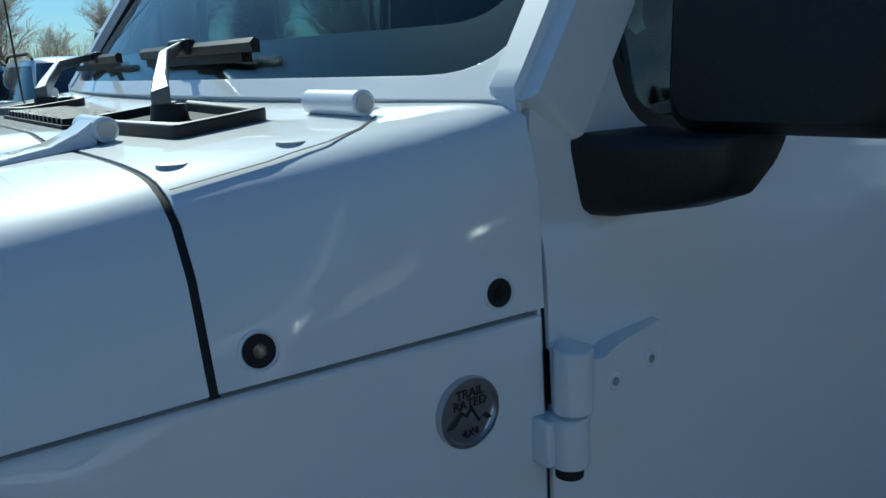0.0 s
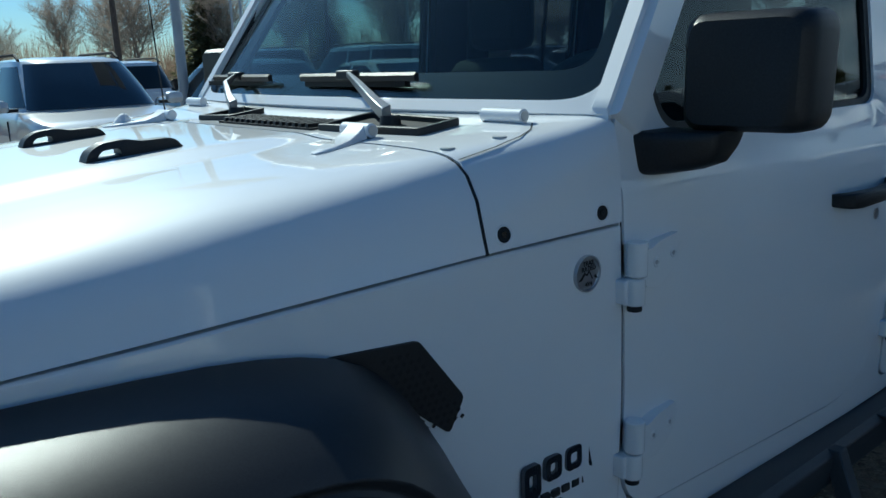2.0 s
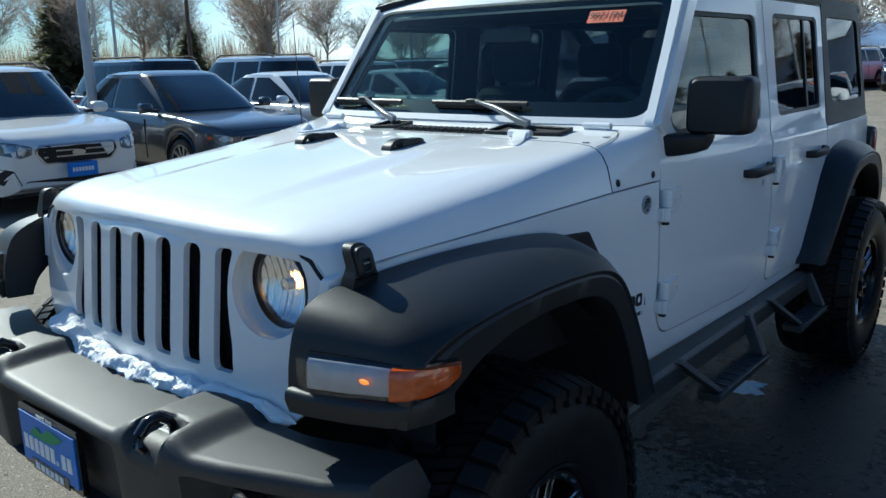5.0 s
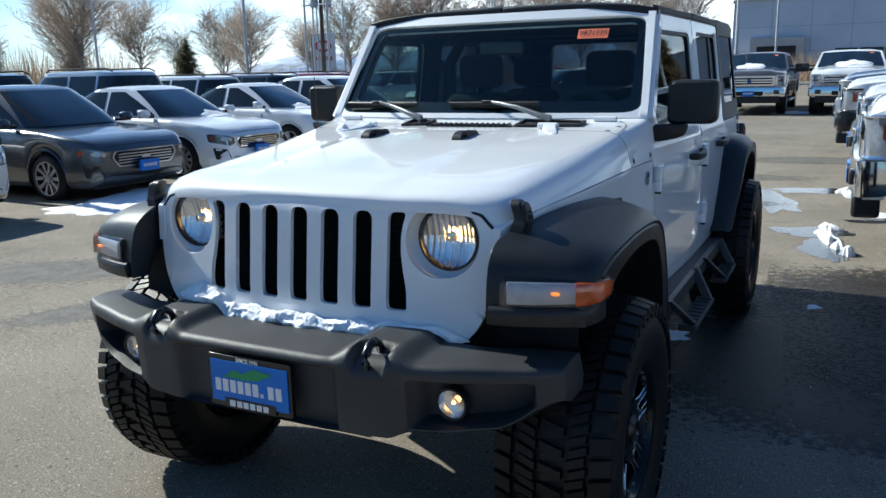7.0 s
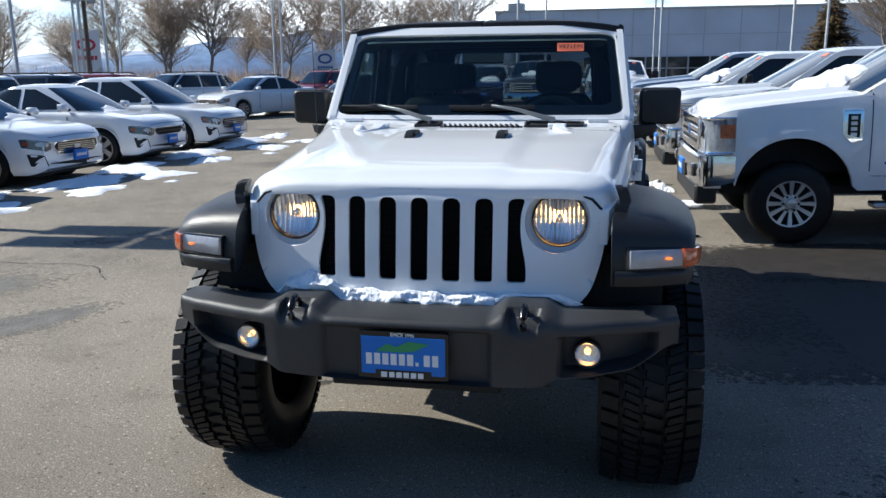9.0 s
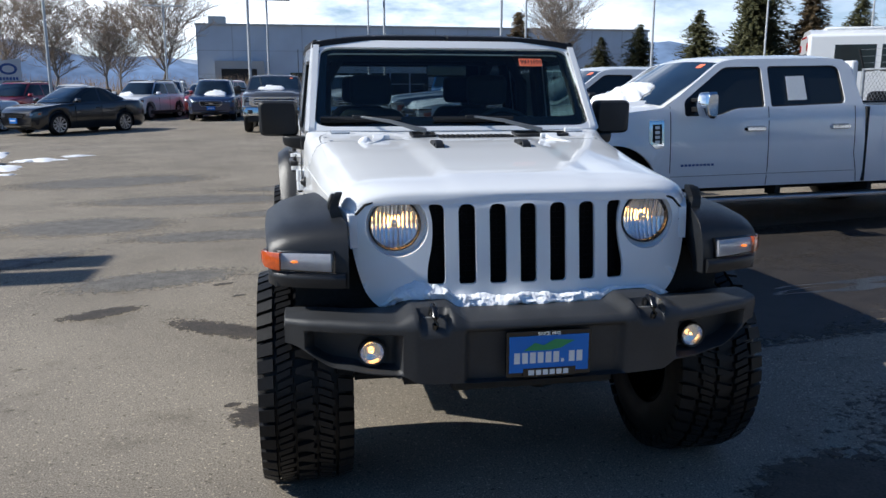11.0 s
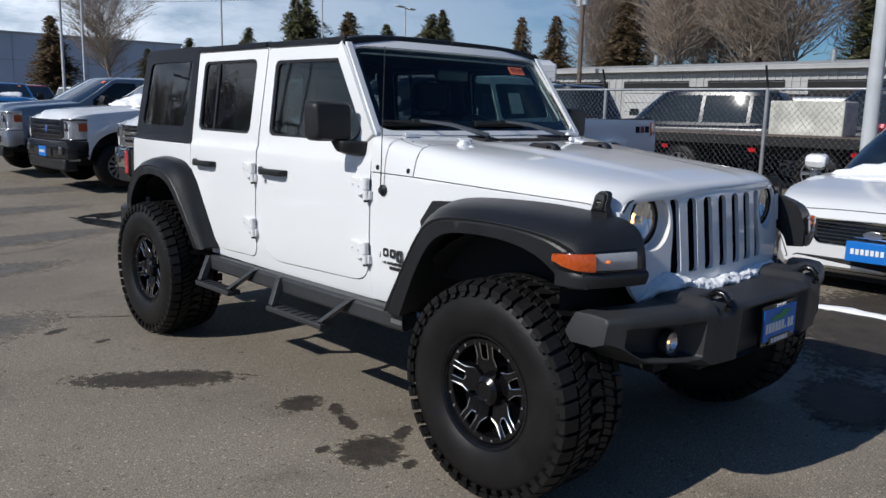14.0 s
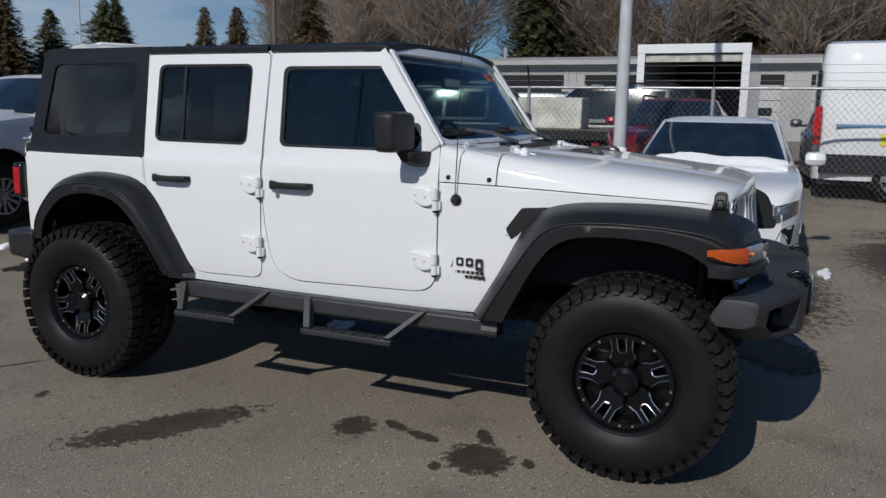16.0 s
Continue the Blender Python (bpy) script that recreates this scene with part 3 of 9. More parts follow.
for sgn in (1, -1):
    side = "driver" if sgn > 0 else "passenger"
    side_panel("fender", FENDER, sgn, WHITE, jeep)
    opening = []
    for o in (FDOOR, RDOOR):
        cy = sum(p[0] for p in o) / len(o)
        cz = sum(p[1] for p in o) / len(o)
        opening.append([(cy + (p[0] - cy) * (1 + 0.006 / math.hypot(p[0] - cy, p[1] - cz)), cz + (p[1] - cz) * (1 + 0.006 / math.hypot(p[0] - cy, p[1] - cz))) for p in o])
    side_panel("body_side", [(0.9095, 1.362), (0.9095, 0.585), (2.41, 0.598), (2.56, 0.95), (2.648, 1.10), (2.648, 1.784), (1.195, 1.784)], sgn, WHITE, jeep, opening, proud=-0.003, bevel=0.002)
    side_panel("rear_quarter", QUARTER, sgn, WHITE, jeep)
    # gasket in the front door gap, liners behind the seams
    side_panel("door_gasket", [(0.911, 1.335), (0.911, 0.60), (0.9195, 0.60), (0.9195, 1.335)], sgn, SEAM_DARK, jeep, proud=-0.005, thick=0.003, bevel=0)
    side_panel("seam_liner", [(0.62, 1.225), (0.62, 0.60), (2.4, 0.62), (2.70, 1.0), (2.70, 1.24)], sgn, SEAM_DARK, jeep, proud=-0.034, thick=0.01, bevel=0)
    side_panel("pillar_liner", [(1.80, 1.24), (1.93, 1.24), (1.91, 1.79), (1.80, 1.79)], sgn, SEAM_DARK, jeep, proud=-0.034, thick=0.04, bevel=0)
    side_panel("pillar_liner", [(2.59, 1.24), (2.70, 1.24), (2.68, 1.80), (2.59, 1.80)], sgn, SEAM_DARK, jeep, proud=-0.034, thick=0.04, bevel=0)
    for nm, outline, win, y_handle in (("front_door", FDOOR, FWIN, 1.69), ("rear_door", RDOOR, RWIN, 2.435)):
        door = side_panel(nm, outline, sgn, WHITE, jeep, [win], label="glossy white door with exposed hinges", bevel=0.005)
        side_panel("door_trim", outline, sgn, DASH, door, [win], proud=-0.034, thick=0.006, bevel=0, label="dark inner door trim")
        cy = sum(p[0] for p in win) / len(win)
        cz = sum(p[1] for p in win) / len(win)
        inner = [(cy + (p[0] - cy) * 0.955, cz + (p[1] - cz) * 0.93) for p in win]
        outer = [(cy + (p[0] - cy) * 1.004, cz + (p[1] - cz) * 1.004) for p in win]
        side_panel("window_seal", outer, sgn, BLACK_TRIM, door, [inner], proud=-0.006, thick=0.02, bevel=0.002)
        side_panel("window_pane", inner, sgn, FRONT_SIDE_GLASS if nm == "front_door" else SIDE_GLASS, door, proud=-0.014, thick=0.004, bevel=0, label="tinted window pane")
        if nm == "rear_door":
            side_panel("window_divider", [(2.385, 1.325), (2.405, 1.325), (2.395, 1.715), (2.375, 1.715)], sgn, BLACK_TRIM, door, proud=-0.008, thick=0.01, bevel=0)
        # handle
        hx = side_x(y_handle, 1.13)
        rings = [[(sgn * (hx + d), y, 1.131 + h) for d, h in ((o - 0.012, -hh), (o + 0.010, -hh * 0.9), (o + 0.014, 0), (o + 0.010, hh * 0.9), (o - 0.012, hh))] for y, o, hh in ((y_handle - 0.118, 0.004, 0.014), (y_handle - 0.105, 0.026, 0.017), (y_handle - 0.08, 0.034, 0.018), (y_handle, 0.038, 0.0155), (y_handle + 0.06, 0.036, 0.0165), (y_handle + 0.095, 0.030, 0.022), (y_handle + 0.115, 0.018, 0.023), (y_handle + 0.122, 0.006, 0.016))]
        part("door_handle", loft(rings), BLACK_TRIM, door, "black pull handle", bevel=0.003)
        if nm == "front_door":
            part("lock_barrel", rod((sgn * (hx - 0.01), 1.772, 1.075), (sgn * (hx + 0.006), 1.772, 1.075), 0.013, n=20), SATIN, door, "round key lock")
        # exposed hinges
        y0 = 0.918 if nm == "front_door" else 1.874
        for z in ((1.108, 0.808) if nm == "front_door" else (1.116, 0.816)):
            x0 = side_x(y0 + 0.06, z)
            hg = part("door_hinge", rod((sgn * (x0 + 0.018), y0 + 0.004, z - 0.005), (sgn * (x0 + 0.018), y0 + 0.004, z + 0.050), 0.0165, n=18), WHITE, door, "white bolted door hinge", bevel=0.002)
            part("hinge_knuckle", rod((sgn * (x0 + 0.016), y0 + 0.002, z - 0.052), (sgn * (x0 + 0.016), y0 + 0.002, z - 0.008), 0.0165, n=18), WHITE, hg, bevel=0.002)
            part("hinge_cap", rod((sgn * (x0 + 0.016), y0 + 0.002, z - 0.062), (sgn * (x0 + 0.016), y0 + 0.002, z - 0.052), 0.012, n=14), SEAM_DARK, hg)
            part("hinge_base", box(sgn * (x0 - 0.01), sgn * (x0 + 0.016), y0 - 0.022, y0 + 0.0, z - 0.05, z - 0.010), WHITE, hg, bevel=0.003)
            outline = rounded([(y0 + 0.0, z - 0.012), (y0 + 0.030, z - 0.030), (y0 + 0.066, z - 0.036), (y0 + 0.122, z - 0.006), (y0 + 0.128, z + 0.046), (y0 + 0.062, z + 0.040), (y0 + 0.034, z + 0.030), (y0, z + 0.048)], [0.006, 0.012, 0.02, 0.016, 0.010, 0.012, 0.012, 0.006], 4)
            leaf = plate(outline, (), lambda u, v: (sgn * (side_x(u, v) + interp(u, (y0, y0 + 0.05, y0 + 0.125), (0.026, 0.020, 0.011))), u, v), lambda u, v: (sgn * (side_x(u, v) - 0.006), u, v))
            part("hinge_leaf", leaf, WHITE, hg, bevel=0.004)
            for by, bz in ((y0 + 0.052, z + 0.008), (y0 + 0.104, z + 0.014)):
                lift = interp(by, (y0, y0 + 0.05, y0 + 0.125), (0.026, 0.020, 0.011))
                part("hinge_bolt", rod((sgn * (side_x(by, bz) + lift - 0.006), by, bz), (sgn * (side_x(by, bz) + lift + 0.0016), by, bz), 0.0085, n=16), WHITE, hg, bevel=0.002)
                part("bolt_socket", rod((sgn * (side_x(by, bz) + lift + 0.001), by, bz), (sgn * (side_x(by, bz) + lift + 0.0021), by, bz), 0.0042, n=6), GREY_METAL, hg)
    # mirror
    mir = thing("mirror", "", "")
    mir.parent = jeep
    rings = []
    for y, g in ((1.022, 0.86), (1.034, 0.97), (1.055, 1.0), (1.105, 1.0), (1.115, 0.97)):
        oz = rounded([(0.800, 1.318), (0.996, 1.320), (1.000, 1.498), (0.802, 1.498)], 0.032, 5)
        cx_, cz_ = 0.900, 1.408
        rings.append([(sgn * (cx_ + (u - cx_) * g), y + 0.07 * (u - 0.79), cz_ + (v - cz_) * g) for u, v in oz])
    part("mirror_housing", loft(rings), BLACK_TRIM, mir, "black square mirror housing", bevel=0.0)
    part("mirror_glass", loft([[(sgn * (0.900 + (u - 0.900) * 0.9), yy + 0.07 * (u - 0.79), 1.410 + (v - 1.408) * 0.9) for u, v in oz] for yy in (1.115, 1.1175)]), CHROME, mir, "mirror glass")
    rings = [[(sgn * x, y_ + c, z) for y_, z in rounded([(0.968 + d, 1.262 + a), (1.045, 1.258 + a), (1.070, 1.322), (0.958 + d, 1.322)], 0.014, 3)] for x, a, c, d in ((0.760, -0.010, 0.0, 0.0), (0.79, -0.008, 0.002, 0.002), (0.84, 0.002, 0.008, 0.010), (0.872, 0.014, 0.012, 0.022), (0.882, 0.032, 0.016, 0.032))]
    part("mirror_arm", loft(rings), BLACK_TRIM, mir, bevel=0.0)
    # hardtop side
    qs = side_panel("hardtop_side", QTOP, sgn, HARDTOP, jeep, [QWIN], proud=0.002, thick=0.04, label="black hardtop side panel")
    qi = [(3.06 + (p[0] - 3.06) * 0.97, 1.53 + (p[1] - 1.53) * 0.96) for p in QWIN]
    side_panel("quarter_window", [(3.06 + (p[0] - 3.06) * 1.03, 1.53 + (p[1] - 1.53) * 1.04) for p in QWIN], sgn, SIDE_GLASS, jeep, proud=-0.006, thick=0.004, bevel=0, label="dark quarter window")

# windscreen frame, glass and frit
def ws(u, v, out=0.0):
    z = 1.345 + v * 0.457
    return (u, ws_y(z, u) - 0.81 * out, z + 0.59 * out)


WSF = rounded([(-0.772, 0.0), (0.772, 0.0), (0.718, 1.0), (-0.718, 1.0)], [0.02, 0.02, 0.07, 0.07], 6)
WSH = rounded([(-0.724, 0.044), (0.724, 0.044), (0.668, 0.918), (-0.668, 0.918)], [0.095, 0.095, 0.085, 0.085], 7)
cuts = list(np.arange(-0.7, 0.71, 0.1))
frame_ob = part("windscreen_frame", plate(WSF, [WSH], lambda u, v: ws(u, v, 0.012), lambda u, v: ws(u, v, -0.05), cuts, (0.2, 0.5, 0.8)), WHITE, jeep, "white windscreen frame", bevel=0.022, segments=5)
frit_in = rounded([(-0.668, 0.165), (0.668, 0.165), (0.640, 0.875), (-0.640, 0.875)], [0.07, 0.07, 0.05, 0.05], 6)
part("windscreen_border", plate([(u * 1.006, 0.5 + (v - 0.5) * 1.01) for u, v in WSH], [frit_in], lambda u, v: ws(u, v, -0.004), lambda u, v: ws(u, v, -0.007), cuts), GLOSS_BLACK, frame_ob)
part("windscreen_pane", plate([(u * 1.006, 0.5 + (v - 0.5) * 1.01) for u, v in WSH], (), lambda u, v: ws(u, v, 0.0), None, cuts), WS_GLASS, frame_ob, "clear windscreen")
for sgn in (1, -1):
    rings = [[(sgn * x, y, z) for x, y, z in ((w - 0.012, y0 - 0.012, z), (w + 0.004, y0 + 0.014, z), (w + 0.004, y0 + 0.05, z), (w - 0.03, y0 + 0.05, z))] for z, w, y0 in ((1.350, 0.756, 0.925), (1.60, 0.730, 1.100), (1.795, 0.702, 1.240))]
    part("a_pillar", loft(rings), WHITE, frame_ob, bevel=0.006)
    rings = [[(sgn * x, y, z) for x, y in ((w - 0.004, y0 + 0.053), (w - 0.004, y0 + 0.060), (w - 0.075, y0 + 0.050), (w - 0.075, y0 + 0.030), (w - 0.04, y0 + 0.053))] for z, w, y0 in ((1.350, 0.752, 0.925), (1.60, 0.726, 1.100), (1.795, 0.698, 1.240))]
    part("pillar_trim", loft(rings), DASH, frame_ob, "dark inner pillar trim")

# price tag behind the windscreen
tag = part("stock_tag", plate(rounded([(0.388, 0.730), (0.520, 0.730), (0.520, 0.818), (0.388, 0.818)], 0.004, 2), (), lambda u, v: ws(u, v, 0.0012), lambda u, v: ws(u, v, -0.002)), ORANGE_TAG, frame_ob, "orange paper tag with a stock number")
slope = math.atan2(0.457, 0.457 * 0.73)
tm = Matrix.Translation(ws(0.454, 0.776, 0.0040)) @ Matrix.Rotation(radians(5.0), 4, "Z") @ Matrix.Rotation(slope, 4, "X")
text_mesh("9971FM", 0.038, tm, INK, tag, extrude=0.0003)

# roof
def roof_panel(y0, y1, x0, x1):
    ys = np.linspace(y0, y1, 7)
    n = 9
    def zt(x, y):
        s = abs(x) / 0.715
        edge = interp(y, (1.19, 1.24, 3.36, 3.44), (0.6, 1.0, 1.0, 0.25))
        return 1.798 + 0.050 * max(0.0, 1 - s ** 4.0) * edge
    top = [[(x, y, zt(x, y)) for x in np.linspace(x0, x1, n)] for y in ys]
    verts = [p for r in top for p in r] + [(p[0], p[1], p[2] - 0.035) for r in top for p in r]
    k, m = len(ys) * n, len(ys)
    faces = []
    for i in range(m - 1):
        for j in range(n - 1):
            q = (i * n + j, i * n + j + 1, (i + 1) * n + j + 1, (i + 1) * n + j)
            faces += [q, tuple(v + k for v in reversed(q))]
    rim = [(0, j) for j in range(n)] + [(i, n - 1) for i in range(1, m)] + [(m - 1, j) for j in range(n - 2, -1, -1)] + [(i, 0) for i in range(m - 2, 0, -1)]
    for (a, b), (c, d) in zip(rim, rim[1:] + rim[:1]):
        u, v = a * n + b, c * n + d
        faces.append((u, v, v + k, u + k))
    return from_lists(verts, faces)


part("roof_panel", roof_panel(1.205, 1.855, -0.715, -0.004), HARDTOP, jeep, "black removable roof panel", bevel=0.006)
part("roof_panel", roof_panel(1.205, 1.855, 0.004, 0.715), HARDTOP, jeep, "black removable roof panel", bevel=0.006)
part("hardtop_roof", roof_panel(1.862, 3.44, -0.715, 0.715), HARDTOP, jeep, "black hardtop roof", bevel=0.006)
for sgn in (1, -1):
    part("drip_rail", loft([[(sgn * 0.690, y, 1.779), (sgn * (0.712 + 0.03 * (y > 1.5)), y, 1.779), (sgn * (0.712 + 0.03 * (y > 1.5)), y, 1.805), (sgn * 0.690, y, 1.812)] for y in (1.215, 1.85)]), HARDTOP, jeep, bevel=0.003)
    part("drip_rail", loft([[(sgn * 0.705, y, 1.780), (sgn * 0.742, y, 1.780), (sgn * 0.742, y, 1.806), (sgn * 0.705, y, 1.814)] for y in (1.866, 2.64)]), HARDTOP, jeep, bevel=0.003)
def back_y(z):
    return 3.53 - 0.19 * (z - 1.236)


BACK = [(-0.76, 1.236), (0.76, 1.236), (0.70, 1.81), (-0.70, 1.81)]
BACK_WIN = rounded([(-0.56, 1.33), (0.56, 1.33), (0.53, 1.73), (-0.53, 1.73)], 0.05, 5)
part("hardtop_back", plate(BACK, [BACK_WIN], lambda u, v: (u, back_y(v), v), lambda u, v: (u, back_y(v) - 0.03, v)), HARDTOP, jeep)
part("rear_window", plate([(u * 1.02, 1.53 + (v - 1.53) * 1.03) for u, v in BACK_WIN], (), lambda u, v: (u, back_y(v) - 0.01, v)), SIDE_GLASS, jeep, "tinted rear window")
part("tailgate", box(-0.74, 0.74, 3.53, 3.565, 0.70, 1.232), WHITE, jeep, bevel=0.008)

# grille panel with seven slots and two lamp bowls
def gr_y(x, z):
    return -0.432 + 0.115 * max(0.0, z - 0.90) + 0.16 * x * x + 0.30 * max(0.0, z - 1.150)


top_edge = []
for s in np.linspace(0.99, -0.99, 61):
    p = hood_point(s, -0.410)
    top_edge.append((p[0] * 1.004, p[2] - 0.008))
GR = top_edge + rounded([(-0.642, 1.07), (-0.626, 0.95), (-0.585, 0.82), (-0.50, 0.755), (0.50, 0.755), (0.585, 0.82), (0.626, 0.95), (0.642, 1.07)], [0.03, 0.08, 0.07, 0.03, 0.03, 0.07, 0.08, 0.03], 4)
LX, LZ, LR, BR = 0.478, 1.079, 0.095, 0.110
holes = []
for i in range(7):
    cx = 0.1125 * (i - 3)
    o = [(cx - 0.031, 0.868), (cx + 0.031, 0.868), (cx + 0.031, 1.155), (cx - 0.031, 1.155)]
    if abs(i - 3) == 3:
        sg = 1 if i > 3 else -1
        bow = [(cx + sg * 0.033, 0.868), (cx + sg * 0.033, 0.93), (cx + sg * 0.020, 0.985), (cx + sg * 0.011, 1.05), (cx + sg * 0.014, 1.11), (cx + sg * 0.028, 1.155)]
        inn = [(cx - sg * 0.031, 1.155), (cx - sg * 0.031, 0.868)]
        o = rounded(bow + inn, [0.012, 0.03, 0.03, 0.04, 0.03, 0.016, 0.026, 0.014], 4)
    else:
        o = rounded(o, [0.014, 0.014, 0.028, 0.028], 6)
    holes.append(o)
for sgn in (1, -1):
    holes.append([(sgn * (LX - 0.004) + BR * math.cos(a), LZ + BR * math.sin(a)) for a in (2 * math.pi * k / 40 for k in range(40))])
gr = plate(GR, holes, lambda u, v: (u, gr_y(u, v), v), lambda u, v: (u, gr_y(u, v) + 0.017, v), [c for c in np.arange(-0.6, 0.61, 0.06)], (0.80, 0.84, 0.90, 1.0, 1.10, 1.135, 1.16, 1.18))
grille = part("grille", gr, WHITE, jeep, "white seven-slot grille panel", bevel=0.009, segments=4, smooth=40)
part("hood_seal", sweep([(u, gr_y(u, v) - 0.0005, v - 0.0025) for u, v in top_edge[::2]], 0.0050, 8), SEAM_DARK, grille)
part("grille_screen", box(-0.357, 0.357, -0.352, -0.349, 0.84, 1.165), MESH_DARK, grille)
for i in range(7):
    cx = 0.1125 * (i - 3)
    bm = bmesh.new()
    for k in range(12):
        box(max(-0.357, cx - 0.036), min(0.357, cx + 0.036), -0.360, -0.354, 0.872 + 0.0235 * k, 0.879 + 0.0235 * k, bm)
    for k in range(4):
        if abs(cx - 0.028 + 0.018 * k) > 0.354:
            continue
        box(cx - 0.030 + 0.018 * k, cx - 0.025 + 0.018 * k, -0.3595, -0.3545, 0.862, 1.16, bm)
    part("slot_mesh", bm, MESH_DARK, grille, smooth=0)
def fluted(u, v, r):
    """Depth of a reflector bowl cut into upright flutes."""
    q = (u / 0.0155) % 1.0
    return 0.045 - 4.2 * (u * u + v * v) - 0.0036 * abs(math.sin(math.pi * q)) - 0.0030 * abs(math.sin(v / 0.022))


for sgn in (1, -1):
    cy = gr_y(LX, LZ) + 0.030
    ring_in = [(sgn * LX + LR * math.cos(a), cy + 0.006, LZ + LR * math.sin(a)) for a in (2 * math.pi * k / 48 for k in range(48))]
    bowl = []
    for g, d in ((0.0, -0.024), (0.25, -0.004), (0.6, 0.004), (1.0, 0.006)):
        row = []
        for k in range(48):
            a = 2 * math.pi * k / 48
            ex, ez = sgn * (LX - 0.004) + (BR + 0.004) * math.cos(a), LZ + (BR + 0.004) * math.sin(a)
            ix, iz = sgn * LX + LR * math.cos(a), LZ + LR * math.sin(a)
            row.append((ex + (ix - ex) * g, (gr_y(ex, ez) + 0.012 if g == 0 else cy + d), ez + (iz - ez) * g))
        bowl.append(row)
    bowl.append([(p[0], cy + 0.05, p[2]) for p in ring_in])
    lamp = part("headlight", loft(bowl, caps=False), WHITE, jeep, "round headlight in a white bowl, lit warm", smooth=60)
    part("headlight_ring", lathe([(cy + 0.012, LR), (cy - 0.004, LR - 0.001), (cy - 0.006, LR - 0.005), (cy + 0.000, LR - 0.008), (cy + 0.03, LR - 0.008)], 48, "y", (sgn * LX, 0, LZ)), GLOSS_BLACK, lamp)
    disc = [(0.0865 * math.cos(a), 0.0865 * math.sin(a)) for a in (2 * math.pi * k / 48 for k in range(48))]
    part("reflector", plate(disc, (), lambda u, v: (sgn * LX + u, cy + 0.008 + fluted(u, v, 0), LZ + v), None, [c for c in np.arange(-0.085, 0.0851, 0.0155 / 4)], [c for c in np.arange(-0.077, 0.0771, 0.011)]), REFLECTOR, lamp, "fluted bright reflector", smooth=0)
    part("bulb_shield", lathe([(cy + 0.010, 0.001), (cy + 0.012, 0.013), (cy + 0.034, 0.015), (cy + 0.034, 0.010)], 20, "y", (sgn * LX, 0, LZ + 0.002)), CHROME, lamp, "chrome bulb shield")
    bm = bmesh.new()
    bmesh.ops.create_uvsphere(bm, u_segments=12, v_segments=8, radius=0.013, matrix=Matrix.Translation((sgn * LX, cy + 0.036, LZ + 0.002)))
    part("bulb", bm, BULB, lamp, "warm lit bulb")
    part("lens", lathe([(cy - 0.016, 0.001), (cy - 0.014, 0.03), (cy - 0.009, 0.06), (cy + 0.000, 0.0875)], 40, "y", (sgn * LX, 0, LZ)), LENS, lamp)

# hood latches
for sgn in (1, -1):
    lx = 0.672
    yl = -0.305
    def lp(u, v, out):
        return (sgn * (interp(v, (1.08, 1.15, 1.22), (0.672, 0.692, 0.668)) + out), yl + u, v)
    base = rounded([(-0.036, 1.072), (0.036, 1.072), (0.034, 1.128), (0.027, 1.150), (0.026, 1.198), (-0.026, 1.198), (-0.027, 1.150), (-0.034, 1.128)], [0.008, 0.008, 0.012, 0.012, 0.024, 0.024, 0.012, 0.012], 5)
    lat = part("hood_latch", plate(base, (), lambda u, v: lp(u, v, interp(v, (1.07, 1.09, 1.13, 1.15, 1.198), (0.012, 0.024, 0.024, 0.016, 0.010))), lambda u, v: lp(u, v, -0.014), (), (1.09, 1.11, 1.13, 1.15, 1.17)), BLACK_TRIM, jeep, "black rubber hood latch", bevel=0.007, segments=3)
    part("latch_loop", plate(rounded([(-0.024, 1.128), (0.024, 1.128), (0.022, 1.192), (-0.022, 1.192)], 0.018, 4), [rounded([(-0.010, 1.144), (0.010, 1.144), (0.010, 1.166), (-0.010, 1.166)], 0.004, 3)], lambda u, v: lp(u, v, 0.026), lambda u, v: lp(u, v, 0.008)), BLACK_TRIM, lat, bevel=0.004)
    part("latch_pin", box(sgn * 0.705, sgn * 0.712, yl - 0.008, yl + 0.008, 1.158, 1.161), GREY_METAL, lat)

# flares
FR_A = [(0.735, 0.588, 0.775), (0.61, 0.80, 0.775), (0.515, 0.98, 0.768), (0.43, 1.080, 0.760), (0.30, 1.122, 0.748), (0.10, 1.135, 0.728), (-0.10, 1.135, 0.706), (-0.28, 1.122, 0.680), (-0.388, 1.102, 0.655), (-0.450, 1.060, 0.652), (-0.478, 0.975, 0.654), (-0.482, 0.885, 0.655)]
FR_B = [(0.665, 0.602, 0.905), (0.54, 0.80, 0.915), (0.425, 0.975, 0.922), (0.345, 1.045, 0.925), (0.24, 1.072, 0.927), (0.06, 1.082, 0.928), (-0.12, 1.078, 0.926), (-0.265, 1.066, 0.922), (-0.345, 1.048, 0.915), (-0.394, 1.020, 0.905), (-0.412, 0.965, 0.900), (-0.416, 0.885, 0.900)]
FR_C = [(0.545, 0.598, 0.915), (0.445, 0.79, 0.930), (0.355, 0.925, 0.937), (0.275, 0.985, 0.940), (0.18, 1.008, 0.941), (0.03, 1.014, 0.941), (-0.10, 1.005, 0.940), (-0.205, 0.978, 0.936), (-0.280, 0.935, 0.930), (-0.322, 0.895, 0.922), (-0.338, 0.880, 0.915), (-0.350, 0.876, 0.905)]


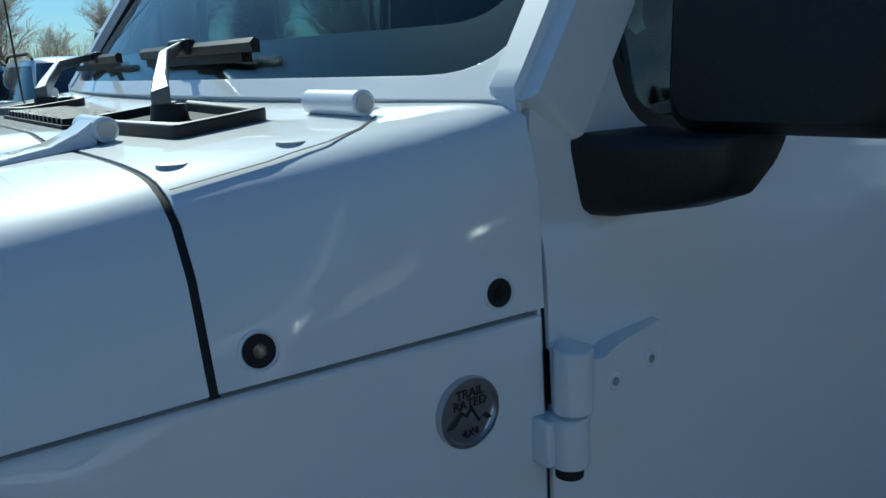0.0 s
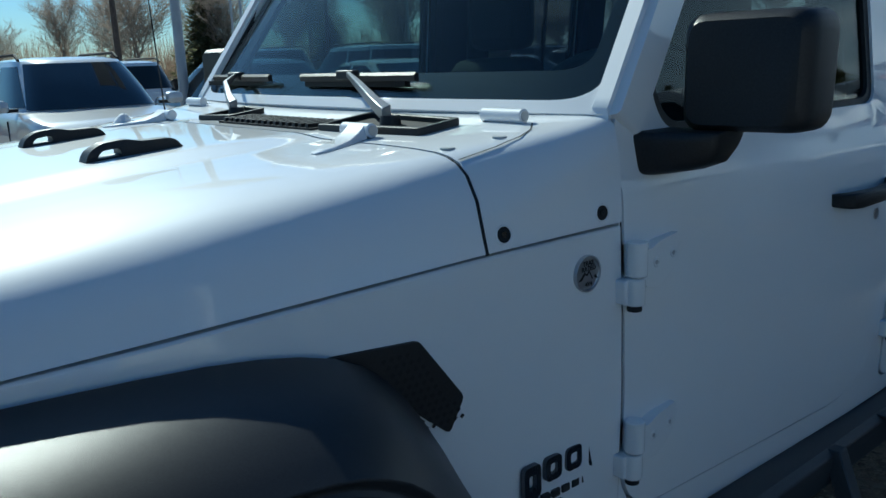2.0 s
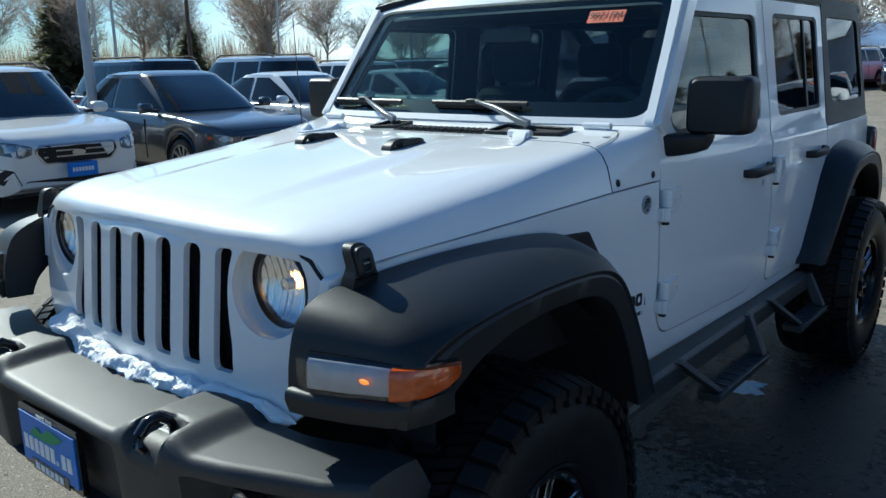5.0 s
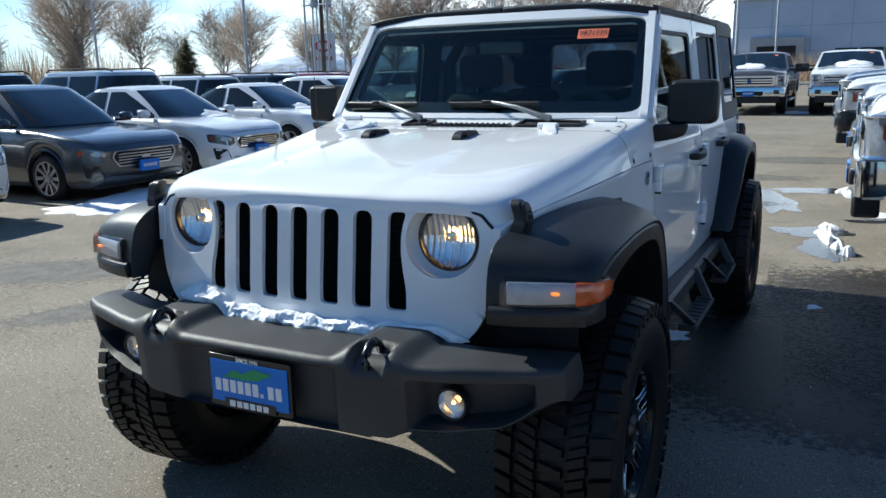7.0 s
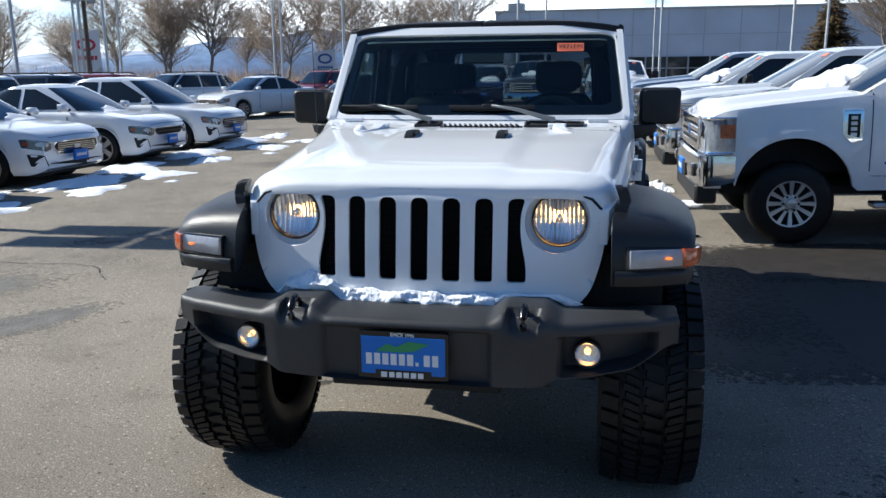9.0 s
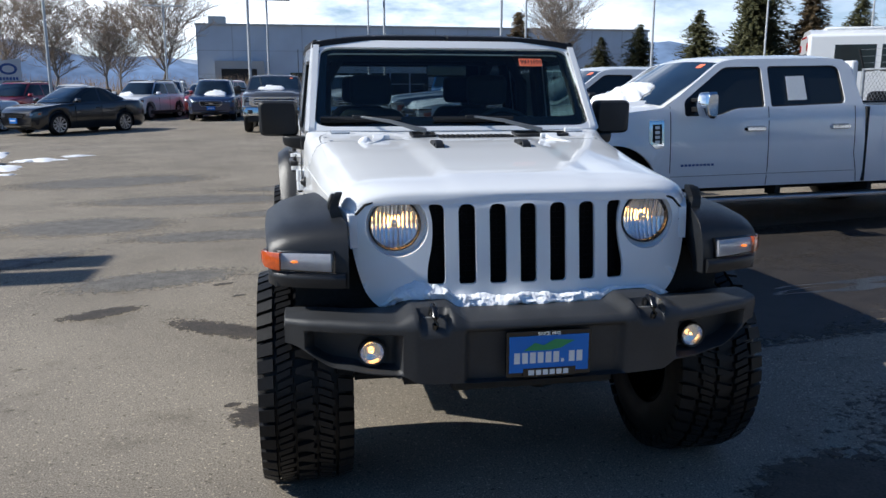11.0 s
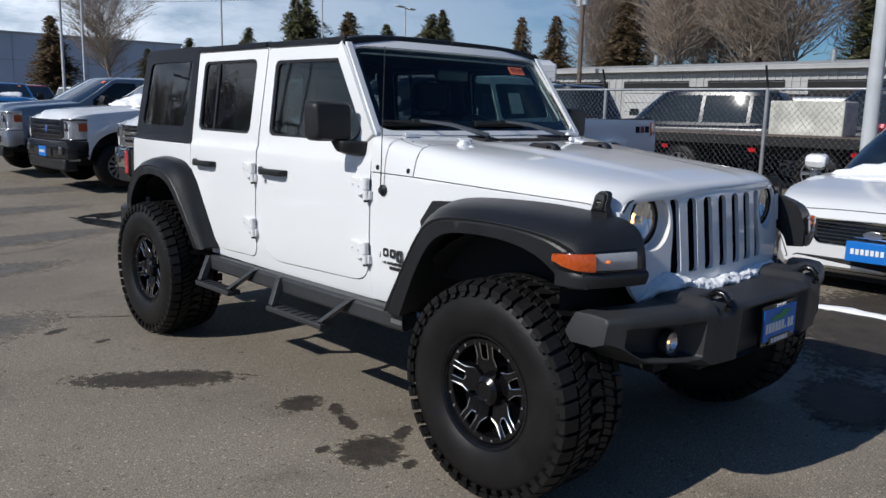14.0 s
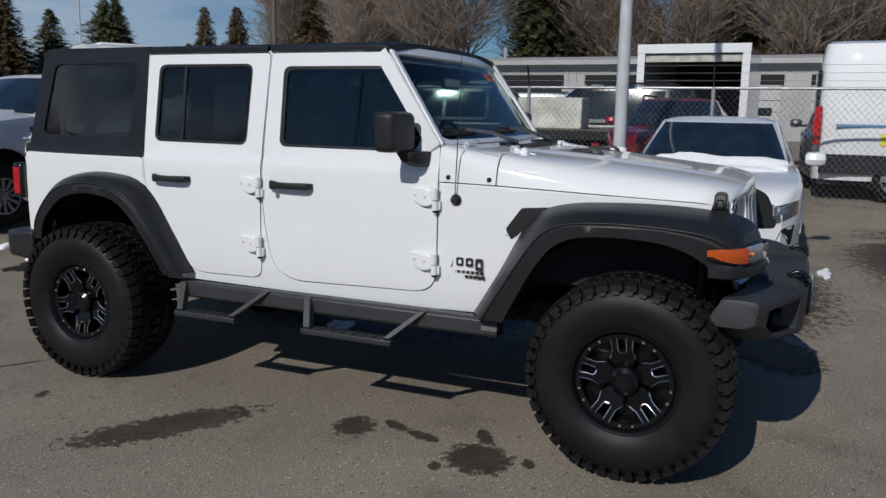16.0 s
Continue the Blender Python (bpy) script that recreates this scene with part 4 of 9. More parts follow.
def dense(rows, n=3):
    """Catmull-Rom through rows."""
    out = []
    p = [np.array(r) for r in rows]
    for i in range(len(p) - 1):
        a, b, c, d = p[max(i - 1, 0)], p[i], p[i + 1], p[min(i + 2, len(p) - 1)]
        for k in range(n):
            t = k / n
            out.append(0.5 * ((2 * b) + (c - a) * t + (2 * a - 5 * b + 4 * c - d) * t * t + (3 * b - a - 3 * c + d) * t ** 3))
    out.append(p[-1])
    return out


def flare_mesh(sgn, ra, rb, rc, inner_x):
    rings = []
    for a, b, c in zip(dense(ra), dense(rb), dense(rc)):
        y_z = lambda p: (sgn * p[2], p[0], p[1])
        mid = a * 0.55 + b * 0.45 + np.array([0, 0.012, 0.0])
        crease = a * 0.21 + b * 0.79 + np.array([0, 0.013, 0.0])
        lip = np.array([b[0] * 0.85 + c[0] * 0.15, b[1] * 0.85 + c[1] * 0.15, c[2] + 0.003])
        groove = np.array([b[0] * 0.72 + c[0] * 0.28, b[1] * 0.72 + c[1] * 0.28, c[2] - 0.004])
        band = np.array([b[0] * 0.64 + c[0] * 0.36, b[1] * 0.64 + c[1] * 0.36, c[2] + 0.002])
        d = np.array([c[0], c[1] + 0.004, c[2] - 0.03])
        e = np.array([c[0] * 0.6 + a[0] * 0.4, c[1] * 0.75 + a[1] * 0.25, inner_x])
        rings.append([y_z(a), y_z(mid), y_z(crease), y_z(b), y_z(lip), y_z(groove), y_z(band), y_z(c), y_z(d), y_z(e)])
    return loft(rings)


RR_A = [(2.315, 0.632, 0.805), (2.44, 0.84, 0.812), (2.56, 1.02, 0.812), (2.68, 1.112, 0.812), (2.84, 1.140, 0.81), (3.02, 1.140, 0.808), (3.20, 1.100, 0.80), (3.33, 1.00, 0.795), (3.42, 0.87, 0.785), (3.45, 0.745, 0.78)]
RR_B = [(2.345, 0.628, 0.900), (2.475, 0.83, 0.915), (2.605, 1.00, 0.922), (2.72, 1.075, 0.925), (2.86, 1.098, 0.926), (3.00, 1.098, 0.926), (3.16, 1.062, 0.924), (3.275, 0.975, 0.920), (3.36, 0.86, 0.912), (3.39, 0.748, 0.900)]
RR_C = [(2.445, 0.626, 0.910), (2.545, 0.80, 0.928), (2.645, 0.93, 0.937), (2.745, 1.005, 0.940), (2.87, 1.030, 0.941), (2.985, 1.030, 0.941), (3.11, 1.000, 0.939), (3.21, 0.93, 0.934), (3.29, 0.84, 0.925), (3.32, 0.752, 0.912)]
for sgn in (1, -1):
    fl = part("front_flare", flare_mesh(sgn, FR_A, FR_B, FR_C, 0.66), FLARE_MAT, jeep, "dark grey plastic front wheel flare", smooth=26, bevel=0.0035)
    part("rear_flare", flare_mesh(sgn, RR_A, RR_B, RR_C, 0.80), FLARE_MAT, jeep, "dark grey plastic rear wheel flare", smooth=26, bevel=0.0035)
    # marker lamp wrapping the corner
    def lamp_strip(rows, thick=0.03):
        rings = []
        for x_, y_, z0, z1 in rows:
            rings.append([(sgn * x_, y_ + 0.004, z0), (sgn * x_, y_, z0 + 0.006), (sgn * x_, y_ + 0.004, z1 - 0.006), (sgn * x_, y_ + 0.009, z1), (sgn * (x_ - 0.012), y_ + thick, z1), (sgn * (x_ - 0.012), y_ + thick, z0)])
        return loft(rings)
    part("marker_bezel", lamp_strip([(0.706, -0.478, 0.938, 1.014), (0.80, -0.449, 0.940, 1.014), (0.892, -0.414, 0.944, 1.011), (0.930, -0.374, 0.945, 1.010), (0.944, -0.318, 0.956, 1.003)]), GLOSS_BLACK, fl)
    part("marker_reflector", lamp_strip([(0.716, -0.484, 0.946, 1.006), (0.80, -0.457, 0.947, 1.006), (0.884, -0.425, 0.950, 1.004)], 0.02), CLEAR_LENS, fl, "bright ribbed reflector")
    bm = bmesh.new()
    bmesh.ops.create_uvsphere(bm, u_segments=10, v_segments=6, radius=1.0, matrix=Matrix.Translation((sgn * 0.838, -0.449, 0.979)) @ Matrix.Diagonal((0.013, 0.004, 0.005, 1)))
    part("park_bulb", bm, PARK_GLOW, fl, "amber glowing park bulb")
    part("marker_lens", lamp_strip([(0.712, -0.498, 0.943, 1.009), (0.80, -0.472, 0.944, 1.009), (0.888, -0.440, 0.947, 1.007)], 0.004), LENS, fl, "clear ribbed marker lens")
    part("amber_lens", lamp_strip([(0.889, -0.438, 0.947, 1.007), (0.914, -0.418, 0.948, 1.006), (0.940, -0.386, 0.952, 1.005), (0.953, -0.342, 0.962, 1.001), (0.955, -0.318, 0.972, 0.995)]), AMBER, fl, "amber corner lens")
    ledge = [[(sgn * x_, y_ + 0.05, 0.938), (sgn * x_, y_ + 0.004, 0.939), (sgn * x_, y_ - 0.006, 0.932), (sgn * x_, y_ - 0.008, 0.918), (sgn * x_, y_ + 0.002, 0.888), (sgn * x_, y_ + 0.05, 0.886)] for x_, y_ in ((0.668, -0.494), (0.72, -0.486), (0.80, -0.462), (0.872, -0.432), (0.908, -0.405), (0.925, -0.372), (0.930, -0.345))]
    part("flare_chin", loft(ledge), FLARE_MAT, fl, smooth=50)
    # air vent behind the flare
    vo = rounded([(0.593, 0.990), (0.522, 1.088), (0.385, 1.098), (0.44, 1.05), (0.565, 0.942)], 0.008, 2)
    ve = part("fender_vent", plate(vo, (), lambda u, v: (sgn * (side_x(u, v) + 0.003), u, v), lambda u, v: (sgn * (side_x(u, v) - 0.02), u, v)), BLACK_TRIM, jeep, "black mesh fender vent", bevel=0.002)
    bm = bmesh.new()
    for iu in range(16):
        for iv in range(13):
            u, v = 0.40 + 0.012 * iu + (0.006 if iv % 2 else 0), 0.952 + 0.011 * iv
            if 0.500 < u + (v - 1.0) * 0.62 and u + (v - 0.99) * 0.72 < 0.572 and 0.962 < v < 1.082:
                x_ = side_x(u, v) + 0.0036
                bm.faces.new([bm.verts.new((sgn * x_, u + 0.0045 * c_, v + 0.0042 * s_)) for c_, s_ in ((1, 0), (0, 1), (-1, 0), (0, -1))])
    part("vent_mesh", bm, SEAM_DARK, ve, smooth=0)["kind"] = "stuff"
    # wheel-arch liners
    for yc, rr in ((0.03, 0.555), (2.94, 0.56)):
        arc = [(0.6, max(-0.25, yc + rr * math.cos(a)), 0.47 + rr * math.sin(a)) for a in np.linspace(0.30, math.pi - 0.30, 15)]
        bm = loft([[(sgn * x_, p[1], min(p[2], 1.08)) for p in arc] for x_ in (0.30, 0.84)], closed=False)
        part("wheel_arch_liner", bm, UNDER, jeep)
        part("arch_back", box(sgn * 0.28, sgn * 0.32, max(-0.24, yc - 0.56), yc + 0.56, 0.45, 1.05), UNDER, jeep)

# bumper
def b_front(x):
    return interp(abs(x), (0, 0.25, 0.30, 0.50, 0.60, 0.80, 0.875), (-0.678, -0.676, -0.668, -0.640, -0.612, -0.535, -0.490))


def smoothstep(a, b, x):
    t = min(1.0, max(0.0, (x - a) / (b - a)))
    return t * t * (3 - 2 * t)


BUMPER_MAT = material("dusty_grey_plastic", (0.029, 0.030, 0.032), 0.52, grain=0.25, grain_scale=300, mottle=0.22, mottle_scale=6, bump=0.12, bump_scale=800)


def bumper_point(x, v):
    a = abs(x)
    tower = smoothstep(0.265, 0.325, a) * (1 - smoothstep(0.440, 0.515, a))
    z_top = 0.797 + 0.030 * tower - 0.004 * smoothstep(0.7, 0.87, a)
    z_bot = 0.563 + 0.028 * smoothstep(0.43, 0.50, a) + 0.014 * smoothstep(0.55, 0.72, a) + 0.078 * smoothstep(0.70, 0.875, a)
    rad = 0.026 + 0.030 * tower - 0.006 * smoothstep(0.7, 0.87, a)
    yf = b_front(x) - 0.006 * tower
    yb = -0.42 + 0.07 * smoothstep(0.6, 0.87, a)
    if v < 0.28:
        t = v / 0.28
        y, z = yb + (yf + rad - yb) * t, z_top + 0.004 * math.sin(math.pi * t)
    elif v < 0.36:
        t = (v - 0.28) / 0.08 * math.pi / 2
        y, z = yf + rad - rad * math.sin(t), z_top - rad * (1 - math.cos(t))
    elif v < 0.86:
        t = (v - 0.36) / 0.50
        y, z = yf + 0.012 * t, z_top - rad + (z_bot + 0.02 - z_top + rad) * t
        low = z_bot + 0.024
        fog = smoothstep(0.490, 0.512, a) * (1 - smoothstep(0.775, 0.815, a)) * (1 - smoothstep(0.742, 0.756, z)) * smoothstep(low, low + 0.014, z)
        mid = (1 - smoothstep(0.262, 0.292, a)) * (1 - smoothstep(0.755, 0.775, z))
        y += 0.085 * fog + 0.030 * mid
    else:
        t = (v - 0.86) / 0.14
        y, z = yf + 0.012 + (yb + 0.05 - yf) * t, z_bot + 0.02 - 0.02 * min(1, t * 4)
    if 0.32 < a < 0.45 and v < 0.40:
        # hook pocket in the tower's top
        dip = smoothstep(0.328, 0.340, a) * (1 - smoothstep(0.428, 0.440, a)) * smoothstep(-0.685, -0.660, y) * (1 - smoothstep(-0.585, -0.570, y))
        z -= 0.026 * dip
    return (x, y, z)


xs = sorted({round(float(v), 4) for v in list(np.linspace(-0.875, 0.875, 201))})
vs_ = list(np.linspace(0, 0.28, 20)) + list(np.linspace(0.29, 0.36, 7)) + list(np.linspace(0.375, 0.86, 38)) + list(np.linspace(0.9, 1, 4))
rings = []
for x in xs:
    rings.append([bumper_point(x, v) for v in vs_])
for endx, ref in ((-0.879, rings[0]), (0.879, rings[-1])):
    mid_ring = [(endx, -0.47 + (p[1] + 0.47) * 0.8, 0.70 + (p[2] - 0.70) * 0.86) for p in ref]
    rings.insert(0, mid_ring) if endx < 0 else rings.append(mid_ring)
bumper = part("front_bumper", loft(rings), BUMPER_MAT, jeep, "dark grey textured plastic front bumper", smooth=48)
for sgn in (1, -1):
    fy = b_front(0.588) + 0.058
    fog = part("fog_lamp", lathe([(fy + 0.02, 0.047), (fy - 0.010, 0.046), (fy - 0.008, 0.040)], 32, "y", (sgn * 0.588, 0, 0.676)), BLACK_TRIM, bumper, "round fog lamp, lit warm")
    part("fog_reflector", lathe([(fy - 0.004, 0.040), (fy + 0.012, 0.030), (fy + 0.02, 0.001)], 28, "y", (sgn * 0.588, 0, 0.676)), REFLECTOR, fog)
    bm = bmesh.new()
    bmesh.ops.create_uvsphere(bm, u_segments=10, v_segments=6, radius=0.0055, matrix=Matrix.Translation((sgn * 0.588, fy + 0.008, 0.676)))
    part("bulb", bm, FOG_BULB, fog)
    part("fog_lens", lathe([(fy - 0.012, 0.001), (fy - 0.010, 0.02), (fy - 0.006, 0.041)], 28, "y", (sgn * 0.588, 0, 0.676)), LENS, fog)
    hk = sgn * 0.385
    part("tow_hook", sweep([(hk, -0.575, 0.795), (hk, -0.590, 0.828), (hk, -0.612, 0.842), (hk, -0.640, 0.838), (hk, -0.658, 0.818), (hk, -0.662, 0.796), (hk, -0.652, 0.780)], [0.012, 0.012, 0.013, 0.013, 0.013, 0.012, 0.010], 10), GLOSS_BLACK, bumper, "black steel tow hook")
    part("hook_plate", box(hk - 0.030, hk + 0.030, -0.60, -0.55, 0.792, 0.802), GREY_METAL, bumper)

# front plate with dealer advert: bars in place of the name
pl = part("licence_plate", plate(rounded([(-0.148, 0.602), (0.150, 0.602), (0.150, 0.760), (-0.148, 0.760)], 0.006, 3), (), lambda u, v: (u, -0.684, v), lambda u, v: (u, -0.668, v)), GLOSS_BLACK, jeep, "blue dealer plate in a black frame", bevel=0.003)
part("plate_face", box(-0.138, 0.140, -0.688, -0.683, 0.618, 0.744), PLATE_BLUE, pl)
part("lower_tab", box(-0.09, 0.095, -0.6895, -0.687, 0.602, 0.632), GLOSS_BLACK, pl)
text_mesh("SINCE 1946", 0.016, Matrix.Translation((0.0, -0.6885, 0.7515)) @ Matrix.Rotation(radians(90), 4, "X"), PAPER, pl)
bm = bmesh.new()
for k in range(9):
    w = 0.010 if k == 6 else 0.020
    h = 0.012 if k == 6 else 0.038
    x = -0.122 + 0.0275 * k
    box(x, x + w, -0.6895, -0.687, 0.650, 0.650 + h, bm)
part("advert_bar", bm, PAPER, pl, "white bars")["kind"] = "stuff"
bm = bmesh.new()
for k in range(5):
    box(-0.045 + 0.024 * k, -0.027 + 0.024 * k, -0.691, -0.6885, 0.608, 0.626, bm)
box(-0.072, -0.052, -0.691, -0.6885, 0.608, 0.626, bm)
part("advert_bar", bm, PAPER, pl, "white bars")["kind"] = "stuff"
part("hill_drawing", from_lists([(-0.09, -0.6895, 0.695), (-0.05, -0.6895, 0.722), (-0.02, -0.6895, 0.712), (0.02, -0.6895, 0.732), (0.09, -0.6895, 0.725), (0.04, -0.6895, 0.700), (0.0, -0.6895, 0.694)], [(0, 1, 2, 3, 4, 5, 6)]), GREEN_INK, pl)

# badges
for sgn in (1, -1):
    if sgn > 0:
        x, by, bz = side_x(0.835, 1.119), 0.835, 1.119
        bd = part("round_badge", lathe([(x + 0.002, 0.0005), (x + 0.002, 0.0245), (x + 0.004, 0.0255), (x + 0.004, 0.0285), (x - 0.002, 0.0295)], 40, "x", (0, by, bz)), SATIN, jeep, "round silver off-road badge")
        for k, sc in enumerate((1.0, 0.8)):
            bm = from_lists([(x + 0.0025 + 0.0004 * k, by + u * sc, bz - 0.002 - 0.003 * k + v * sc) for u, v in ((0.023, -0.008), (0.016, -0.001), (0.010, -0.006), (0.002, 0.008), (-0.004, 0.002), (-0.009, 0.006), (-0.016, -0.001), (-0.023, -0.007))], [tuple(range(8))])
            part("badge_peak", bm, INK if k == 0 else SATIN, bd)
        for words, sz, dz in (("TRAIL", 0.0105, 0.0165), ("RATED", 0.0105, 0.0080), ("4X4", 0.0095, -0.0165)):
            text_mesh(words, sz, Matrix(((0, 0, 1, x + 0.0032), (1, 0, 0, by), (0, 1, 0, bz + dz), (0, 0, 0, 1))), INK, bd, extrude=0.0004)
    # maker's and model lettering as plain bars
    bm = bmesh.new()
    x = side_x(0.78, 0.82)
    for k, (w, z0, z1) in enumerate(((0.030, 0.795, 0.860), (0.036, 0.805, 0.845), (0.036, 0.805, 0.845), (0.036, 0.790, 0.845))):
        y = 0.868 - 0.047 * k
        o = rounded([(y - w, z0), (y, z0), (y, z1), (y - w, z1)], 0.010, 3)
        i_ = [(y - w / 2 + (p[0] - y + w / 2) * 0.45, (z0 + z1) / 2 + (p[1] - (z0 + z1) / 2) * 0.45) for p in o]
        one = plate(o, [i_] if k else (), lambda u, v: (sgn * (x + 0.005), u, v), lambda u, v: (sgn * (x - 0.004), u, v))
        me = bpy.data.meshes.new("tmp")
        one.to_mesh(me)
        one.free()
        bm.from_mesh(me)
        bpy.data.meshes.remove(me)
    part("maker_badge", bm, material("dark_chrome_%d" % sgn, (0.12, 0.12, 0.13), 0.2, metal=0.8), jeep, "dark chrome badge", smooth=20)
    bm = bmesh.new()
    for k in range(8):
        box(sgn * (x - 0.004), sgn * (x + 0.003), 0.846 - 0.0225 * k, 0.862 - 0.0225 * k, 0.772, 0.784, bm)
    for k in range(5):
        box(sgn * (x - 0.004), sgn * (x + 0.003), 0.762 - 0.02 * k, 0.777 - 0.02 * k, 0.750, 0.764, bm)
    part("model_badge", bm, INK, jeep, "small dark bars", smooth=0)["kind"] = "stuff"

# antenna
ax = -side_x(0.828, 1.107)
ant = part("antenna", lathe([(ax + 0.004, 0.026), (ax - 0.006, 0.026), (ax - 0.014, 0.016), (ax - 0.022, 0.012), (ax - 0.024, 0.001)], 24, "x", (0, 0.828, 1.107)), BLACK_TRIM, jeep, "black radio antenna")
part("mast", rod((ax - 0.016, 0.828, 1.11), (ax - 0.016, 0.806, 1.74), 0.0028, 0.0016, n=8), INK, ant)

# tail lamps and rear bumper
for sgn in (1, -1):
    tl = part("tail_lamp", box(sgn * 0.70, sgn * 0.815, 3.565, 3.64, 0.96, 1.165), GLOSS_BLACK, jeep, "square tail lamp", bevel=0.015)
    part("red_lens", box(sgn * 0.812, sgn * 0.82, 3.58, 3.63, 0.985, 1.14), RED_LENS, tl, bevel=0.003)
part("rear_bumper", loft([[(x, yb, 0.60), (x, yf, 0.62), (x, yf, 0.76), (x, yb, 0.78)] for x, yb, yf in ((-0.86, 3.46, 3.64), (-0.80, 3.46, 3.74), (0, 3.5, 3.80), (0.80, 3.46, 3.74), (0.86, 3.46, 3.64))]), BLACK_TRIM, jeep, "dark plastic rear bumper", bevel=0.02, segments=3)

# side steps
for sgn in (1, -1):
    bar = part("side_step", loft([[(sgn * x, y, z) for x, z in ((0.775, 0.515), (0.845, 0.508), (0.862, 0.520), (0.862, 0.582), (0.845, 0.594), (0.775, 0.588))] for y in (0.585, 2.36)]), STEP_GREY, jeep, "grey steel side step with drop hoops", bevel=0.004)
    for y0, y1, y2, y3 in ((0.93, 1.080, 1.550, 1.590), (1.80, 1.965, 2.33, 2.36)):
        for a, b in (((y0, 0.86, 0.575), (y1, 0.935, 0.445)), ((y3, 0.86, 0.575), (y2, 0.935, 0.445))):
            d = 0.040
            rings = []
            for (y, x, z) in (a, b):
                rings.append([(sgn * (x - 0.03), y, z + 0.018), (sgn * (x + 0.012), y, z + 0.018), (sgn * (x + 0.012), y + (d if a[0] == y0 else -d) * 0.9, z + 0.018), (sgn * (x - 0.03), y + (d if a[0] == y0 else -d) * 0.9, z + 0.018)])
            part("hoop_strut", loft(rings), STEP_GREY, bar, bevel=0.003)
        part("tread_plate", loft([[(sgn * x, y, z) for x, z in ((0.875, 0.428), (0.950, 0.428), (0.955, 0.436), (0.955, 0.456), (0.875, 0.456))] for y in (y1 - 0.01, y2 + 0.01)]), STEP_GREY, bar, bevel=0.003)
        for k in range(8):
            yy = y1 + 0.03 + (y2 - y1 - 0.06) * k / 7
            part("grip_rib", box(sgn * 0.885, sgn * 0.945, yy - 0.006, yy + 0.006, 0.455, 0.460), STEP_GREY, bar)
    part("end_plate", box(sgn * 0.845, sgn * 0.864, 0.585, 0.66, 0.540, 0.560), SATIN, bar)

# chassis below
part("floor_pan", box(-0.70, 0.70, 0.55, 3.50, 0.56, 0.62), UNDER, jeep)
part("fire_wall", box(-0.70, 0.70, 0.80, 0.86, 0.58, 1.16), UNDER, jeep)
for sgn in (1, -1):
    part("frame_rail", box(sgn * 0.36, sgn * 0.46, -0.42, 3.55, 0.50, 0.60), UNDER, jeep)
    part("shock_absorber", rod((sgn * 0.60, 0.10, 0.42), (sgn * 0.56, 0.16, 1.0), 0.028, n=14), UNDER, jeep, "dark shock absorber")
    part("coil_spring", sweep([(sgn * 0.5 + 0.065 * math.cos(a), 0.0 + 0.065 * math.sin(a), 0.50 + 0.055 * a / 1.0 * 0.25) for a in np.linspace(0, 36, 120)], 0.009, 6), UNDER, jeep)
for y in (0.0, 3.008):
    ax_ob = part("axle", rod((-0.72, y, 0.425), (0.72, y, 0.425), 0.042, n=14), UNDER, jeep, "dark steel axle")
    bm = bmesh.new()
    bmesh.ops.create_uvsphere(bm, u_segments=16, v_segments=10, radius=0.13, matrix=Matrix.Translation((0.18, y, 0.425)))
    part("differential", bm, UNDER, ax_ob)
part("tie_rod", rod((-0.62, -0.13, 0.44), (0.62, -0.13, 0.44), 0.018, n=10), UNDER, jeep)
part("skid_plate", box(-0.30, 0.30, -0.52, -0.40, 0.50, 0.57), UNDER, jeep, bevel=0.01)
part("engine_block", box(-0.33, 0.33, -0.25, 0.75, 0.55, 1.12), UNDER, jeep)
part("radiator", box(-0.36, 0.36, -0.33, -0.29, 0.62, 1.12), UNDER, jeep)

